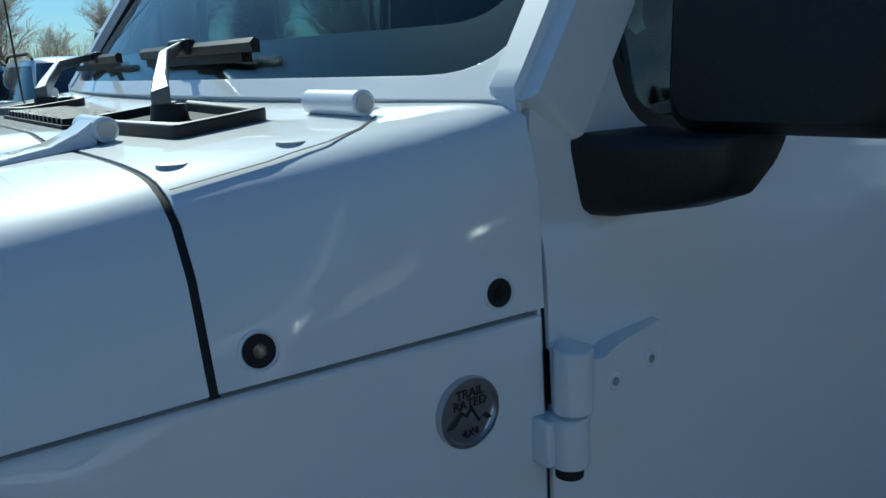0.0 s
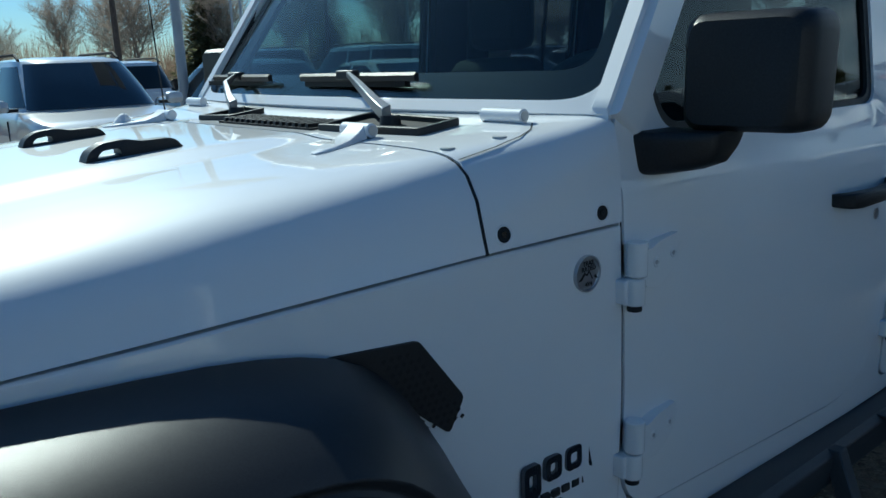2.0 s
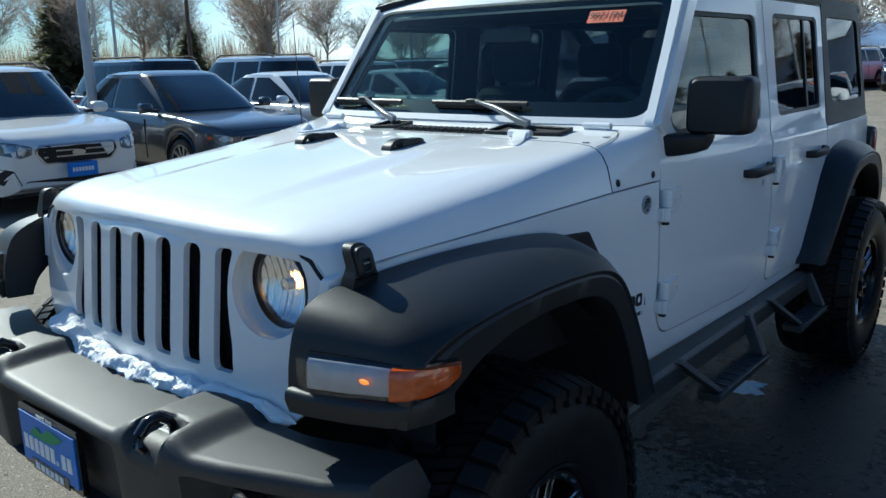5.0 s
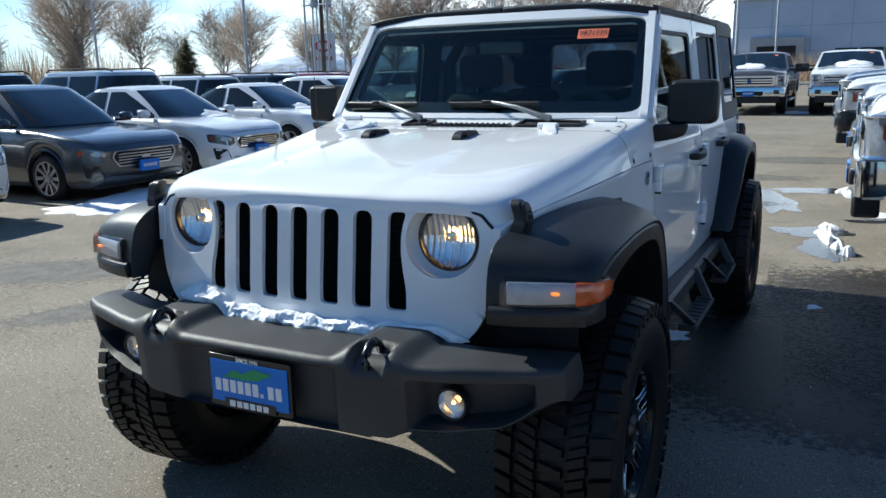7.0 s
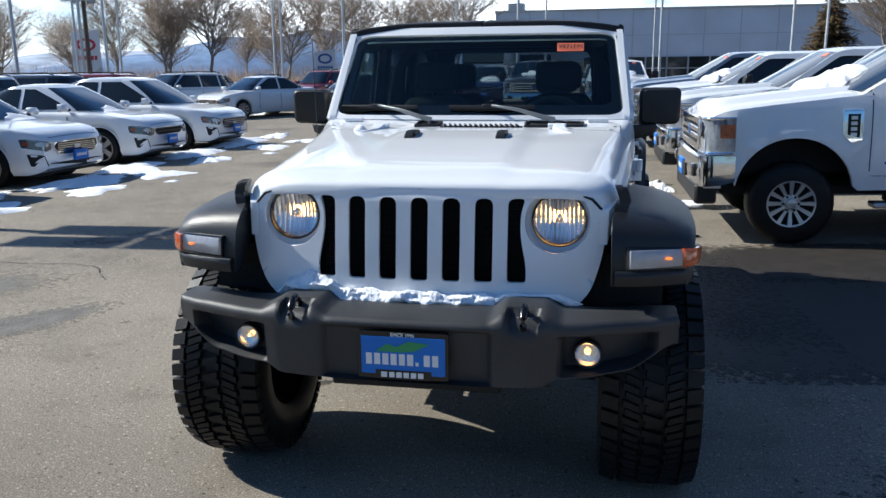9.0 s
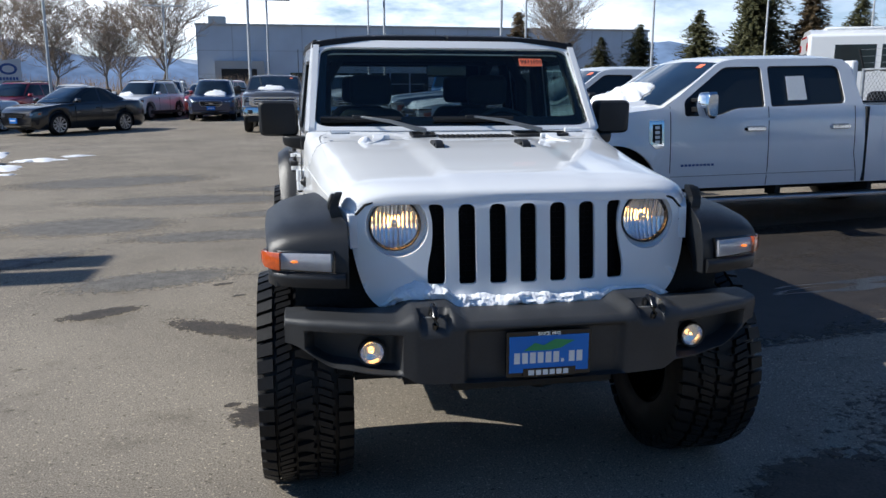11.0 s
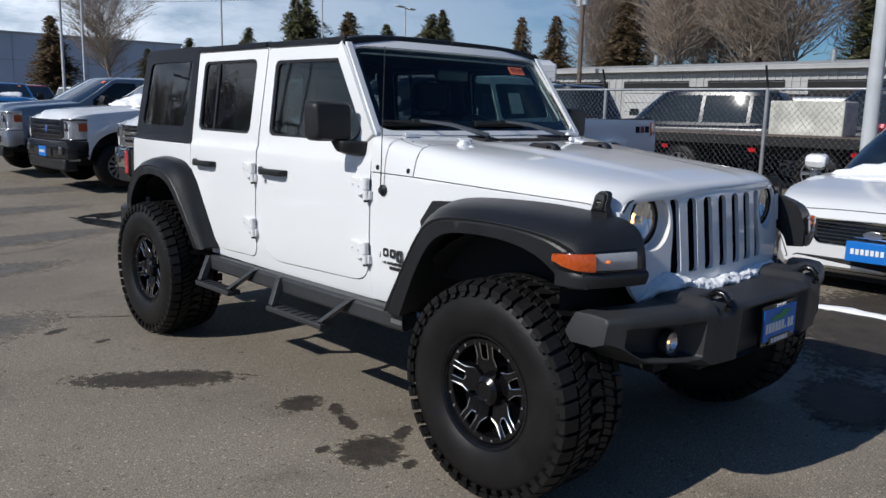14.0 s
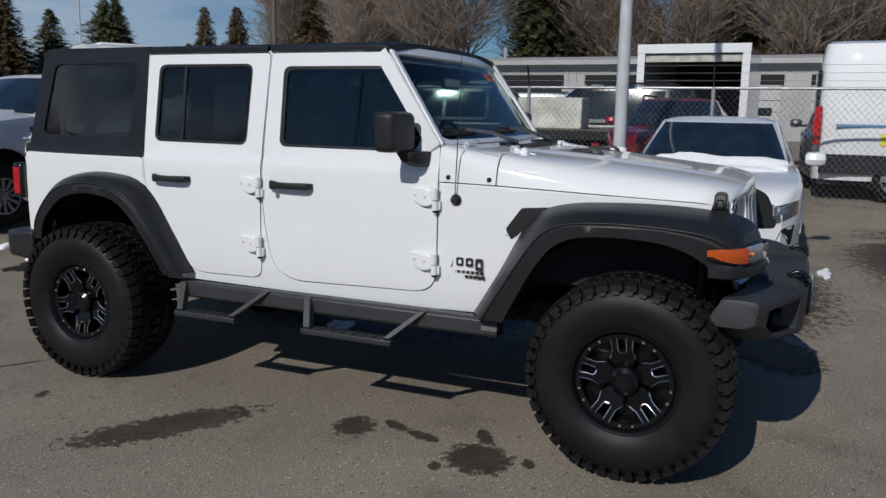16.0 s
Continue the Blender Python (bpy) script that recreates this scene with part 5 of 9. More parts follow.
# wheels
def wheel_thing(parent):
    w = new("wheel")
    w.parent = parent
    w["label"] = "black alloy wheel with milled edges and an all-terrain tyre"
    R, W = 0.421, 0.156
    prof = [(-W + 0.02, 0.225), (-W + 0.004, 0.25), (-W - 0.004, 0.31), (-W + 0.004, 0.36), (-W + 0.03, 0.398), (-0.10, R - 0.014), (0.10, R - 0.014), (W - 0.03, 0.398), (W - 0.004, 0.36), (W + 0.004, 0.31), (W - 0.004, 0.25), (W - 0.02, 0.225)]
    part("tyre", lathe(prof, 72), RUBBER, w, "black all-terrain tyre", smooth=50)
    bm = bmesh.new()
    rng = random.Random(4)
    def block(a0, a1, x0, x1, r0, r1, skew=0.0):
        vs = []
        for r in (r0, r1):
            for a, x in ((a0, x0), (a1, x0), (a1 + skew, x1), (a0 + skew, x1)):
                g = 0.012 if r == r1 else 0
                am, xm = (a0 + a1) / 2, (x0 + x1) / 2
                aa, xx = a + (am - a) * g * 6, x + (xm - x) * g * 6
                rr = r - 0.020 * max(0.0, (abs(xx) - 0.10) / 0.06) ** 2
                vs.append(bm.verts.new((xx, rr * math.cos(aa), rr * math.sin(aa))))
        for f in ((4, 5, 6, 7), (0, 1, 5, 4), (1, 2, 6, 5), (2, 3, 7, 6), (3, 0, 4, 7)):
            bm.faces.new([vs[i] for i in f])
    n = 44
    st = 2 * math.pi / n
    for k in range(n):
        a = k * st
        block(a, a + st * 0.80, -0.156, -0.102, R - 0.014, R + 0.006, 0.02)
        block(a + st * 0.5, a + st * 1.30, 0.102, 0.156, R - 0.014, R + 0.006, -0.02)
        for x0, x1, sh, sk in ((-0.092, -0.040, 0.25, 0.05), (0.040, 0.092, 0.75, -0.05)):
            block(a + st * sh, a + st * (sh + 0.40), x0, x1, R - 0.014, R + 0.006, sk)
            block(a + st * (sh + 0.50), a + st * (sh + 0.88), x0 + 0.008, x1 + 0.004, R - 0.014, R + 0.006, sk)
        block(a, a + st * 0.42, -0.030, 0.026, R - 0.014, R + 0.006, 0.04)
        block(a + st * 0.5, a + st * 0.92, -0.022, 0.034, R - 0.014, R + 0.006, -0.04)
        # shoulder lugs on both side walls
        for s in (1, -1):
            off = 0 if s < 0 else st * 0.5
            vs = []
            for a_, r_, x_ in ((a + off, 0.396, 0.140), (a + off + st * 0.66, 0.396, 0.140), (a + off + st * 0.60, 0.368, 0.148), (a + off + st * 0.14, 0.368, 0.148), (a + off, 0.402, 0.149), (a + off + st * 0.66, 0.402, 0.149), (a + off + st * 0.60, 0.371, 0.157), (a + off + st * 0.14, 0.371, 0.157)):
                vs.append(bm.verts.new((s * x_, r_ * math.cos(a_), r_ * math.sin(a_))))
            for f in ((4, 5, 6, 7), (0, 1, 5, 4), (1, 2, 6, 5), (2, 3, 7, 6), (3, 0, 4, 7)):
                bm.faces.new([vs[i] for i in f])
    tr = part("tread", bm, RUBBER, w, smooth=0)
    tr["kind"] = "stuff"
    # rim barrel, lip and dish (outer side at +x)
    rim = part("rim", lathe([(-0.13, 0.20), (-0.12, 0.222), (0.10, 0.205), (0.118, 0.212), (0.128, 0.226), (0.140, 0.226), (0.136, 0.214), (0.118, 0.203), (0.104, 0.200), (0.06, 0.19), (0.05, 0.001)], 56), RIM_BLACK, w, "gloss black rim")
    part("beadlock_ring", lathe([(0.112, 0.178), (0.120, 0.180), (0.122, 0.200), (0.116, 0.206)], 56), RIM_BLACK, rim)
    for k in range(5):
        a = 2 * math.pi * k / 5 + 0.28
        def rp(r, t, x):
            return (x, r * math.cos(a) - t * math.sin(a), r * math.sin(a) + t * math.cos(a))
        o = [(0.055, -0.030), (0.0935, -0.053), (0.130, -0.041), (0.186, -0.046), (0.188, -0.020), (0.125, -0.016), (0.118, 0.0), (0.125, 0.016), (0.188, 0.020), (0.186, 0.046), (0.130, 0.041), (0.0935, 0.053), (0.055, 0.030)]
        part("spoke", plate(o, (), lambda u, v: rp(u, v, interp(u, (0.05, 0.10, 0.19), (0.092, 0.106, 0.118))), lambda u, v: rp(u, v, 0.05)), RIM_BLACK, rim, bevel=0.002)
        bm = bmesh.new()
        for path in (((0.184, -0.0455), (0.130, -0.0405), (0.0955, -0.0525)), ((0.184, 0.0455), (0.130, 0.0405), (0.0955, 0.0525)), ((0.186, -0.0205), (0.126, -0.0165), (0.1185, 0.0), (0.126, 0.0165), (0.186, 0.0205))):
            sweep([rp(u, v, interp(u, (0.05, 0.10, 0.19), (0.093, 0.107, 0.119))) for u, v in path], 0.0033, 6, bm)
        part("milled_edge", bm, MILLED, rim, "bright milled edge", smooth=60)
        for d in (0.49, 0.77):
            b = a + d
            part("rim_bolt", rod((0.116, 0.190 * math.cos(b), 0.190 * math.sin(b)), (0.126, 0.190 * math.cos(b), 0.190 * math.sin(b)), 0.0055, n=8), MILLED, rim)
    part("centre_cap", lathe([(0.095, 0.062), (0.118, 0.058), (0.126, 0.046), (0.130, 0.040), (0.124, 0.034), (0.122, 0.001)], 36), RIM_BLACK, w, "gloss black centre cap")
    return w


wheel = wheel_thing(jeep)
wheel.matrix_basis = Matrix.Translation((0.812, 0, 0.424)) @ Matrix.Diagonal((1.10, 1, 1, 1))
for x, y, rz, spin in ((0.812, 3.008, 0, 20), (-0.812, 0.0, 180, 8), (-0.812, 3.008, 180, 33)):
    copy_thing(wheel, pose(x, y, 0.424, 0, 0, rz) @ Matrix.Rotation(radians(spin), 4, "X"))

# cabin
for sgn in (1, -1):
    for y, tag_ in ((1.62, "front"), (2.42, "rear")):
        cx = sgn * 0.36
        seat = part("seat", loft([[(cx + u * w_, y + d, z) for u, d in ((-1, -0.05), (1, -0.05), (1, 0.05), (-1, 0.05))] for z, w_, y in ((0.86, 0.25, y), (1.10, 0.26, y + 0.05), (1.35, 0.22, y + 0.11), (1.44, 0.16, y + 0.13))]), SEAT_CLOTH, jeep, "black cloth seat", bevel=0.04, segments=3)
        part("seat_cushion", box(cx - 0.26, cx + 0.26, y - 0.50, y + 0.02, 0.78, 0.92), SEAT_CLOTH, seat, bevel=0.05, segments=3)
        part("headrest", loft([[(cx + u * 0.125, y + 0.15 + d, z) for u, d in ((-1, -0.045), (1, -0.045), (1, 0.045), (-1, 0.045))] for z in (1.46, 1.64)]), SEAT_CLOTH, seat, bevel=0.04, segments=3)
    part("roll_bar", sweep([(sgn * 0.60, 1.25, 1.735), (sgn * 0.60, 1.30, 1.750), (sgn * 0.59, 1.90, 1.755), (sgn * 0.59, 2.65, 1.75), (sgn * 0.60, 3.2, 1.45), (sgn * 0.61, 3.35, 1.0)], 0.035, 12), SEAT_CLOTH, jeep, "padded black roll bar")
    part("roll_bar", sweep([(sgn * 0.66, 1.93, 0.7), (sgn * 0.62, 1.91, 1.6), (sgn * 0.52, 1.90, 1.755), (0, 1.90, 1.76)], 0.035, 12), SEAT_CLOTH, jeep, "padded black roll bar")
    part("roll_bar", sweep([(sgn * 0.60, 2.65, 1.75), (sgn * 0.3, 2.65, 1.76), (0, 2.65, 1.76)], 0.035, 12), SEAT_CLOTH, jeep, "padded black roll bar")
dash = part("dashboard", loft([[(x, y, z) for y, z in ((0.96, 1.20), (0.96, 1.345), (1.03, 1.368), (1.16, 1.36), (1.19, 1.22), (1.17, 1.05))] for x in (-0.68, -0.4, 0, 0.4, 0.68)]), DASH, jeep, "dark dashboard", bevel=0.02)
# pale strip standing in for the light reflected along the dash top
part("dash_edge", box(-0.66, 0.66, 1.10, 1.15, 1.366, 1.378), GREY_TRIM_GLINT, dash, bevel=0.004)
part("steering_wheel", (lambda bm: (bmesh.ops.transform(bm, matrix=Matrix.Translation((0.36, 1.30, 1.27)) @ Matrix.Rotation(radians(-25), 4, "X"), verts=bm.verts), bm)[1])(lathe([(0.016 * math.cos(a), 0.185 + 0.016 * math.sin(a)) for a in np.linspace(0, 2 * math.pi, 11)[:-1]], 36, "y", closed=True)), DASH, jeep, "black steering wheel")
part("steering_hub", box(0.28, 0.44, 1.26, 1.31, 1.235, 1.315), DASH, jeep, bevel=0.02)
part("rear_view_mirror", box(-0.11, 0.11, 1.185, 1.21, 1.62, 1.685), GLOSS_BLACK, jeep, bevel=0.012)
for sgn, y0, y1, z0, z1 in ((1, 2.02, 2.24, 1.36, 1.66), (-1, 2.00, 2.20, 1.34, 1.62)):
    sh = side_panel("window_sheet", [(y0, z0), (y1, z0), (y1, z1), (y0, z1)], sgn, PAPER, jeep, proud=-0.021, thick=0.002, bevel=0, label="printed paper sheet in the window")
    bm = bmesh.new()
    for k in range(12):
        zz = z1 - 0.04 - 0.02 * k
        xx = side_x((y0 + y1) / 2, zz) - 0.0195
        box(sgn * (xx - 0.001), sgn * xx, y0 + 0.03, y1 - 0.03 - 0.02 * (k % 3), zz - 0.003, zz + 0.003, bm)
    part("print_bars", bm, material("grey_ink_%d" % sgn, (0.35, 0.35, 0.36), 0.8), sh, smooth=0)

# snow left on the bumper and the hood hinge
def snow_lump(name, pts, seed, label):
    rng = random.Random(seed)
    bm = bmesh.new()
    for x, y, z, r in pts:
        m = Matrix.Translation((x, y, z)) @ Matrix.Diagonal((r * rng.uniform(1.0, 1.6), r * rng.uniform(0.8, 1.1), r * rng.uniform(0.6, 0.9), 1))
        bmesh.ops.create_icosphere(bm, subdivisions=3, radius=1, matrix=m)
    for v in bm.verts:
        d = noise.noise(v.co * 28) * 0.010 + noise.noise(v.co * 70) * 0.004
        v.co += Vector((d, d * 0.6, d))
    return solid(part(name, bm, SNOW, None, smooth=60), label, "snow", kind="")


rng = random.Random(11)
rings = []
for k in range(331):
    x = -0.545 + 1.11 * k / 330
    r = 0.019 + 0.016 * noise.noise((x * 4.3, 3.7, 0)) + 0.009 * noise.noise((x * 11, 1.3, 0)) + 0.016 * math.exp(-((x + 0.38) / 0.09) ** 2) - 0.006 * math.exp(-((x - 0.40) / 0.06) ** 2)
    r = max(r, 0.009)
    r *= min(1.0, 0.05 + 18 * min(x + 0.545, 0.565 - x))
    cy, cz = -0.452 + 0.18 * x * x + 0.014 * noise.noise((x * 7, 9.1, 0)), 0.796 + 0.55 * r + 0.024 * smoothstep(0.27, 0.31, abs(x)) * (1 - smoothstep(0.47, 0.53, abs(x)))
    ring = []
    for j in range(20):
        a = 2 * math.pi * j / 20
        q = Vector((x * 16, 1.1 * math.cos(a), 1.1 * math.sin(a)))
        rr = r * (1 + 0.50 * noise.noise(q) + 0.22 * noise.noise(q * 2.3) + 0.16 * noise.noise(q * 4.1) + 0.10 * noise.noise(q * 8.3))
        ring.append(Vector((x + 0.006 * noise.noise(q * 1.9), cy + 1.3 * rr * math.cos(a), cz + rr * math.sin(a))))
    rings.append(ring)
solid(part("snow_ridge", loft(rings), SNOW, None, smooth=60), "ridge of melting white snow on the front bumper", "snow")
snow_lump("snow_clump", [(-0.50, 0.60, 1.316, 0.022)], 5, "small clump of snow on the white hood")

# ---- ground ----
def asphalt_material():
    m = bpy.data.materials.new("worn_asphalt")
    m.use_nodes = True
    n, l = m.node_tree.nodes, m.node_tree.links
    b = n["Principled BSDF"]
    co = n.new("ShaderNodeTexCoord")
    def tex(scale, detail, rough=0.6):
        t = n.new("ShaderNodeTexNoise")
        t.inputs["Scale"].default_value, t.inputs["Detail"].default_value, t.inputs["Roughness"].default_value = scale, detail, rough
        l.new(co.outputs["Object"], t.inputs["Vector"])
        return t.outputs["Fac"]
    def ramp(src, a, b_, ca, cb):
        r = n.new("ShaderNodeValToRGB")
        e = r.color_ramp.elements
        e[0].position, e[1].position, e[0].color, e[1].color = a, b_, (*ca, 1), (*cb, 1)
        l.new(src, r.inputs[0])
        return r.outputs[0]
    def mul(a, b_):
        x = n.new("ShaderNodeMix")
        x.data_type, x.blend_type = "RGBA", "MULTIPLY"
        x.inputs[0].default_value = 1
        l.new(a, x.inputs[6])
        l.new(b_, x.inputs[7])
        return x.outputs[2]
    base = ramp(tex(0.35, 5), 0.35, 0.65, (0.206, 0.181, 0.150), (0.256, 0.227, 0.190))
    stone = ramp(tex(130, 3, 0.7), 0.36, 0.65, (0.50, 0.50, 0.50), (1.50, 1.47, 1.42))
    fine = ramp(tex(240, 2), 0.3, 0.7, (0.75, 0.75, 0.75), (1.25, 1.25, 1.24))
    patch = ramp(tex(1.7, 6, 0.65), 0.30, 0.46, (0.72, 0.71, 0.70), (1.0, 1.0, 1.0))
    chip = ramp(tex(52, 1, 0.5), 0.63, 0.70, (1.0, 1.0, 1.0), (1.75, 1.70, 1.62))
    pit = ramp(tex(36, 2, 0.5), 0.29, 0.37, (0.45, 0.44, 0.42), (1.0, 1.0, 1.0))
    spot = ramp(tex(6.5, 5, 0.6), 0.27, 0.34, (0.42, 0.40, 0.38), (1.0, 1.0, 1.0))
    tone = ramp(tex(0.9, 4, 0.6), 0.35, 0.65, (0.90, 0.90, 0.90), (1.08, 1.08, 1.07))
    col = mul(mul(mul(mul(mul(mul(mul(base, stone), fine), patch), chip), pit), spot), tone)
    l.new(col, b.inputs["Base Color"])
    b.inputs["Roughness"].default_value = 0.92
    b.inputs["Specular IOR Level"].default_value = 0.25
    bu = n.new("ShaderNodeBump")
    bu.inputs["Strength"].default_value, bu.inputs["Distance"].default_value = 0.35, 0.004
    l.new(tex(130, 3, 0.7), bu.inputs["Height"])
    l.new(bu.outputs[0], b.inputs["Normal"])
    return m


ASPHALT = asphalt_material()
PUDDLE = material("puddle_water", (0.03, 0.032, 0.034), 0.16, mottle=0.3, mottle_scale=4, bump=0.12, bump_scale=25)
gx = [-600, -300, -150, -80, -40, -25, -14, -10, -6, -4, -2.5, -1, 0, 1.6, 3, 4, 5, 6, 7, 8, 9, 12, 20, 40, 80, 150, 300, 600]
gy = [-600, -200, -80, -40, -20, -10, -4, -2, -1, 0, 1, 2, 3, 4, 6, 8, 12, 20, 30, 45, 60, 90, 150, 300, 600]
gv = [(x, y, ground_z(x, y)) for y in gy for x in gx]
gf = [(j * len(gx) + i, j * len(gx) + i + 1, (j + 1) * len(gx) + i + 1, (j + 1) * len(gx) + i) for j in range(len(gy) - 1) for i in range(len(gx) - 1)]
solid(part("ground", from_lists(gv, gf), ASPHALT, None, smooth=60), "worn grey asphalt car lot with damp patches", "ground", kind="structure")


def blot(cx, cy, rx, ry, seed, mat, name, label, turn=0.0, lift=0.004, ragged=0.45, bits=0):
    """A flat irregular patch that follows the ground."""
    rng = random.Random(seed)
    bm = bmesh.new()
    spots = [(0.0, 0.0, 1.0)] + [(rng.gauss(0, 0.75), rng.gauss(0, 0.75), rng.uniform(0.05, 0.22)) for _ in range(bits)]
    for ox, oy, sc in spots:
        n = 48 if sc == 1.0 else 14
        ph = rng.uniform(0, 99)
        ring = []
        for k in range(n):
            a = 2 * math.pi * k / n
            r = sc * (1 + ragged * noise.noise((math.cos(a) * 1.6 + ph, math.sin(a) * 1.6, seed)) + 0.5 * ragged * noise.noise((math.cos(a) * 5 + ph, math.sin(a) * 5, seed)))
            u, v = ox * rx + r * rx * math.cos(a), oy * ry + r * ry * math.sin(a)
            x, y = cx + u * math.cos(turn) - v * math.sin(turn), cy + u * math.sin(turn) + v * math.cos(turn)
            ring.append(bm.verts.new((x, y, ground_z(x, y) + lift)))
        c = bm.verts.new((cx + (ox * rx) * math.cos(turn) - (oy * ry) * math.sin(turn), cy + (ox * rx) * math.sin(turn) + (oy * ry) * math.cos(turn), 0))
        c.co.z = ground_z(c.co.x, c.co.y) + lift
        for k in range(n):
            bm.faces.new((c, ring[k], ring[(k + 1) % n]))
    return solid(part(name, bm, mat, None, smooth=0), label, "stain", kind="structure")


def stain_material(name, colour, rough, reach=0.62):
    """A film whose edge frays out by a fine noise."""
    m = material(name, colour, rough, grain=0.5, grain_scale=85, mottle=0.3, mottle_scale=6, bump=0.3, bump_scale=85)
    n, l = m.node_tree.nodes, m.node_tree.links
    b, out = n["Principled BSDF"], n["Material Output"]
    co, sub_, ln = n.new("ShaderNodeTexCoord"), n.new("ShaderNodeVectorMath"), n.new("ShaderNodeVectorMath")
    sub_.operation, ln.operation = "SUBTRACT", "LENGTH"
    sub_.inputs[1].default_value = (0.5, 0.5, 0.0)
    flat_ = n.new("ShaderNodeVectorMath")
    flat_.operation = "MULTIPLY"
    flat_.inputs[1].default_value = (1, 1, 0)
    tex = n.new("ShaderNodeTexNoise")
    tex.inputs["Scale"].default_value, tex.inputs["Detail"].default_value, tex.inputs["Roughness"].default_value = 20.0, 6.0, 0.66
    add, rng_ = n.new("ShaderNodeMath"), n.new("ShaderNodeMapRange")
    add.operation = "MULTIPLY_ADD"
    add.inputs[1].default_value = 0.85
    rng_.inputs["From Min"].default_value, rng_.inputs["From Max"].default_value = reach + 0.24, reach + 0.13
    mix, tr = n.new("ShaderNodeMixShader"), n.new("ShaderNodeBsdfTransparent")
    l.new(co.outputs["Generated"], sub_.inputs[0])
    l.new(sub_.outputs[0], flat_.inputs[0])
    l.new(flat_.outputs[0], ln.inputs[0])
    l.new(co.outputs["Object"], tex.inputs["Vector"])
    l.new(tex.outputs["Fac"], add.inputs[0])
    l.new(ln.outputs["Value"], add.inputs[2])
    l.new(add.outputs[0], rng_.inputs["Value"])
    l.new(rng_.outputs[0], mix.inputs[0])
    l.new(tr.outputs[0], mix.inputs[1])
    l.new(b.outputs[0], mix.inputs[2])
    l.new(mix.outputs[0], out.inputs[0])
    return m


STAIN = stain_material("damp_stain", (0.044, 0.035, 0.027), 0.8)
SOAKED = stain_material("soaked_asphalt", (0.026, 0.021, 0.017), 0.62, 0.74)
STAIN_OLD = stain_material("old_stain", (0.125, 0.115, 0.102), 0.9)
lifts = itertools.count()


def film(cx, cy, rx, ry, mat, name, label, turn=0.0):
    n, lift = 10, 0.003 + 0.0004 * (next(lifts) % 12)
    verts, faces = [], []
    for j in range(n + 1):
        for i in range(n + 1):
            u, v = rx * (2 * i / n - 1), ry * (2 * j / n - 1)
            x, y = cx + u * math.cos(turn) - v * math.sin(turn), cy + u * math.sin(turn) + v * math.cos(turn)
            verts.append((u, v, ground_z(x, y) + lift))
    faces = [(j * (n + 1) + i, j * (n + 1) + i + 1, (j + 1) * (n + 1) + i + 1, (j + 1) * (n + 1) + i) for j in range(n) for i in range(n)]
    ob = part(name, from_lists(verts, faces), mat, None, smooth=0)
    ob.matrix_basis = pose(cx, cy, 0, 0, 0, math.degrees(turn))
    ob.visible_shadow = False
    return solid(ob, label, "stain", kind="structure")


for cx, cy, rx, ry, tn in ((-1.02, 0.60, 0.21, 0.19, 0.3), (-0.93, 1.27, 0.15, 0.12, 0.1), (-1.33, 2.08, 0.56, 0.17, -0.6), (-0.90, 0.93, 0.14, 0.05, 1.2), (-0.84, 1.10, 0.10, 0.05, 0.9), (-1.17, 0.74, 0.05, 0.04, 0.0), (-0.78, 0.66, 0.12, 0.05, 0.4), (-0.98, 0.38, 0.06, 0.04, 0.2), (-1.42, 3.35, 0.12, 0.05, 0.3), (-1.28, 2.95, 0.07, 0.04, 0.2), (-2.2, 2.6, 0.36, 0.14, 0.5), (1.25, -0.55, 0.50, 0.30, 0.4)):
    film(cx, cy, rx, ry, STAIN, "damp_stain", "dark damp stain on the asphalt", tn)
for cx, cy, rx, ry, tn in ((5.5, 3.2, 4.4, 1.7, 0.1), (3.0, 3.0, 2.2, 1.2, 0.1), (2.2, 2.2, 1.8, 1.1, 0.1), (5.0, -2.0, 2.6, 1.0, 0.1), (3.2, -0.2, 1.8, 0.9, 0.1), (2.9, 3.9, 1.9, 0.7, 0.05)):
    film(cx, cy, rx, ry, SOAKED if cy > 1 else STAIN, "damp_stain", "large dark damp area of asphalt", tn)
for cx, cy, rx, ry, tn in ((-1.6, 5.6, 1.3, 0.4, 0.1), (-0.6, 7.2, 1.6, 0.4, 0.2), (-2.2, 8.5, 2.0, 0.6, 0.0), (-3.6, 4.4, 1.2, 0.3, 0.6), (-0.4, 9.6, 1.8, 0.45, 0.1), (-3.2, 6.5, 1.2, 0.8, 0.0), (1.1, 12.0, 1.4, 0.6, 0.1), (-3.4, -0.2, 0.8, 0.34, 0.4), (-3.1, 1.3, 0.8, 0.3, 1.0), (-2.0, 3.6, 0.9, 0.4, 0.3), (-4.5, 2.0, 1.2, 0.6, 0.4), (-3.8, 11.0, 2.0, 1.0, 0.2)):
    film(cx, cy, rx, ry, STAIN_OLD, "faded_stain", "faded dark stain on the asphalt", tn)
for cx, cy, rx, ry, sd, tn in ((0.75, 7.6, 0.20, 0.85, 17, 0.25), (1.2, 5.9, 0.35, 0.25, 18, 0.2), (1.05, 8.6, 0.5, 0.22, 19, 0.1), (1.36, 5.05, 0.16, 0.42, 31, 0.3), (4.7, 1.9, 1.1, 0.16, 22, 0.15), (3.6, 2.3, 0.9, 0.14, 23, 0.1), (2.1, 6.7, 0.5, 0.2, 29, 0.2)):
    blot(cx, cy, rx, ry, sd, PUDDLE, "puddle", "shallow meltwater puddle on the asphalt", tn, ragged=0.6)
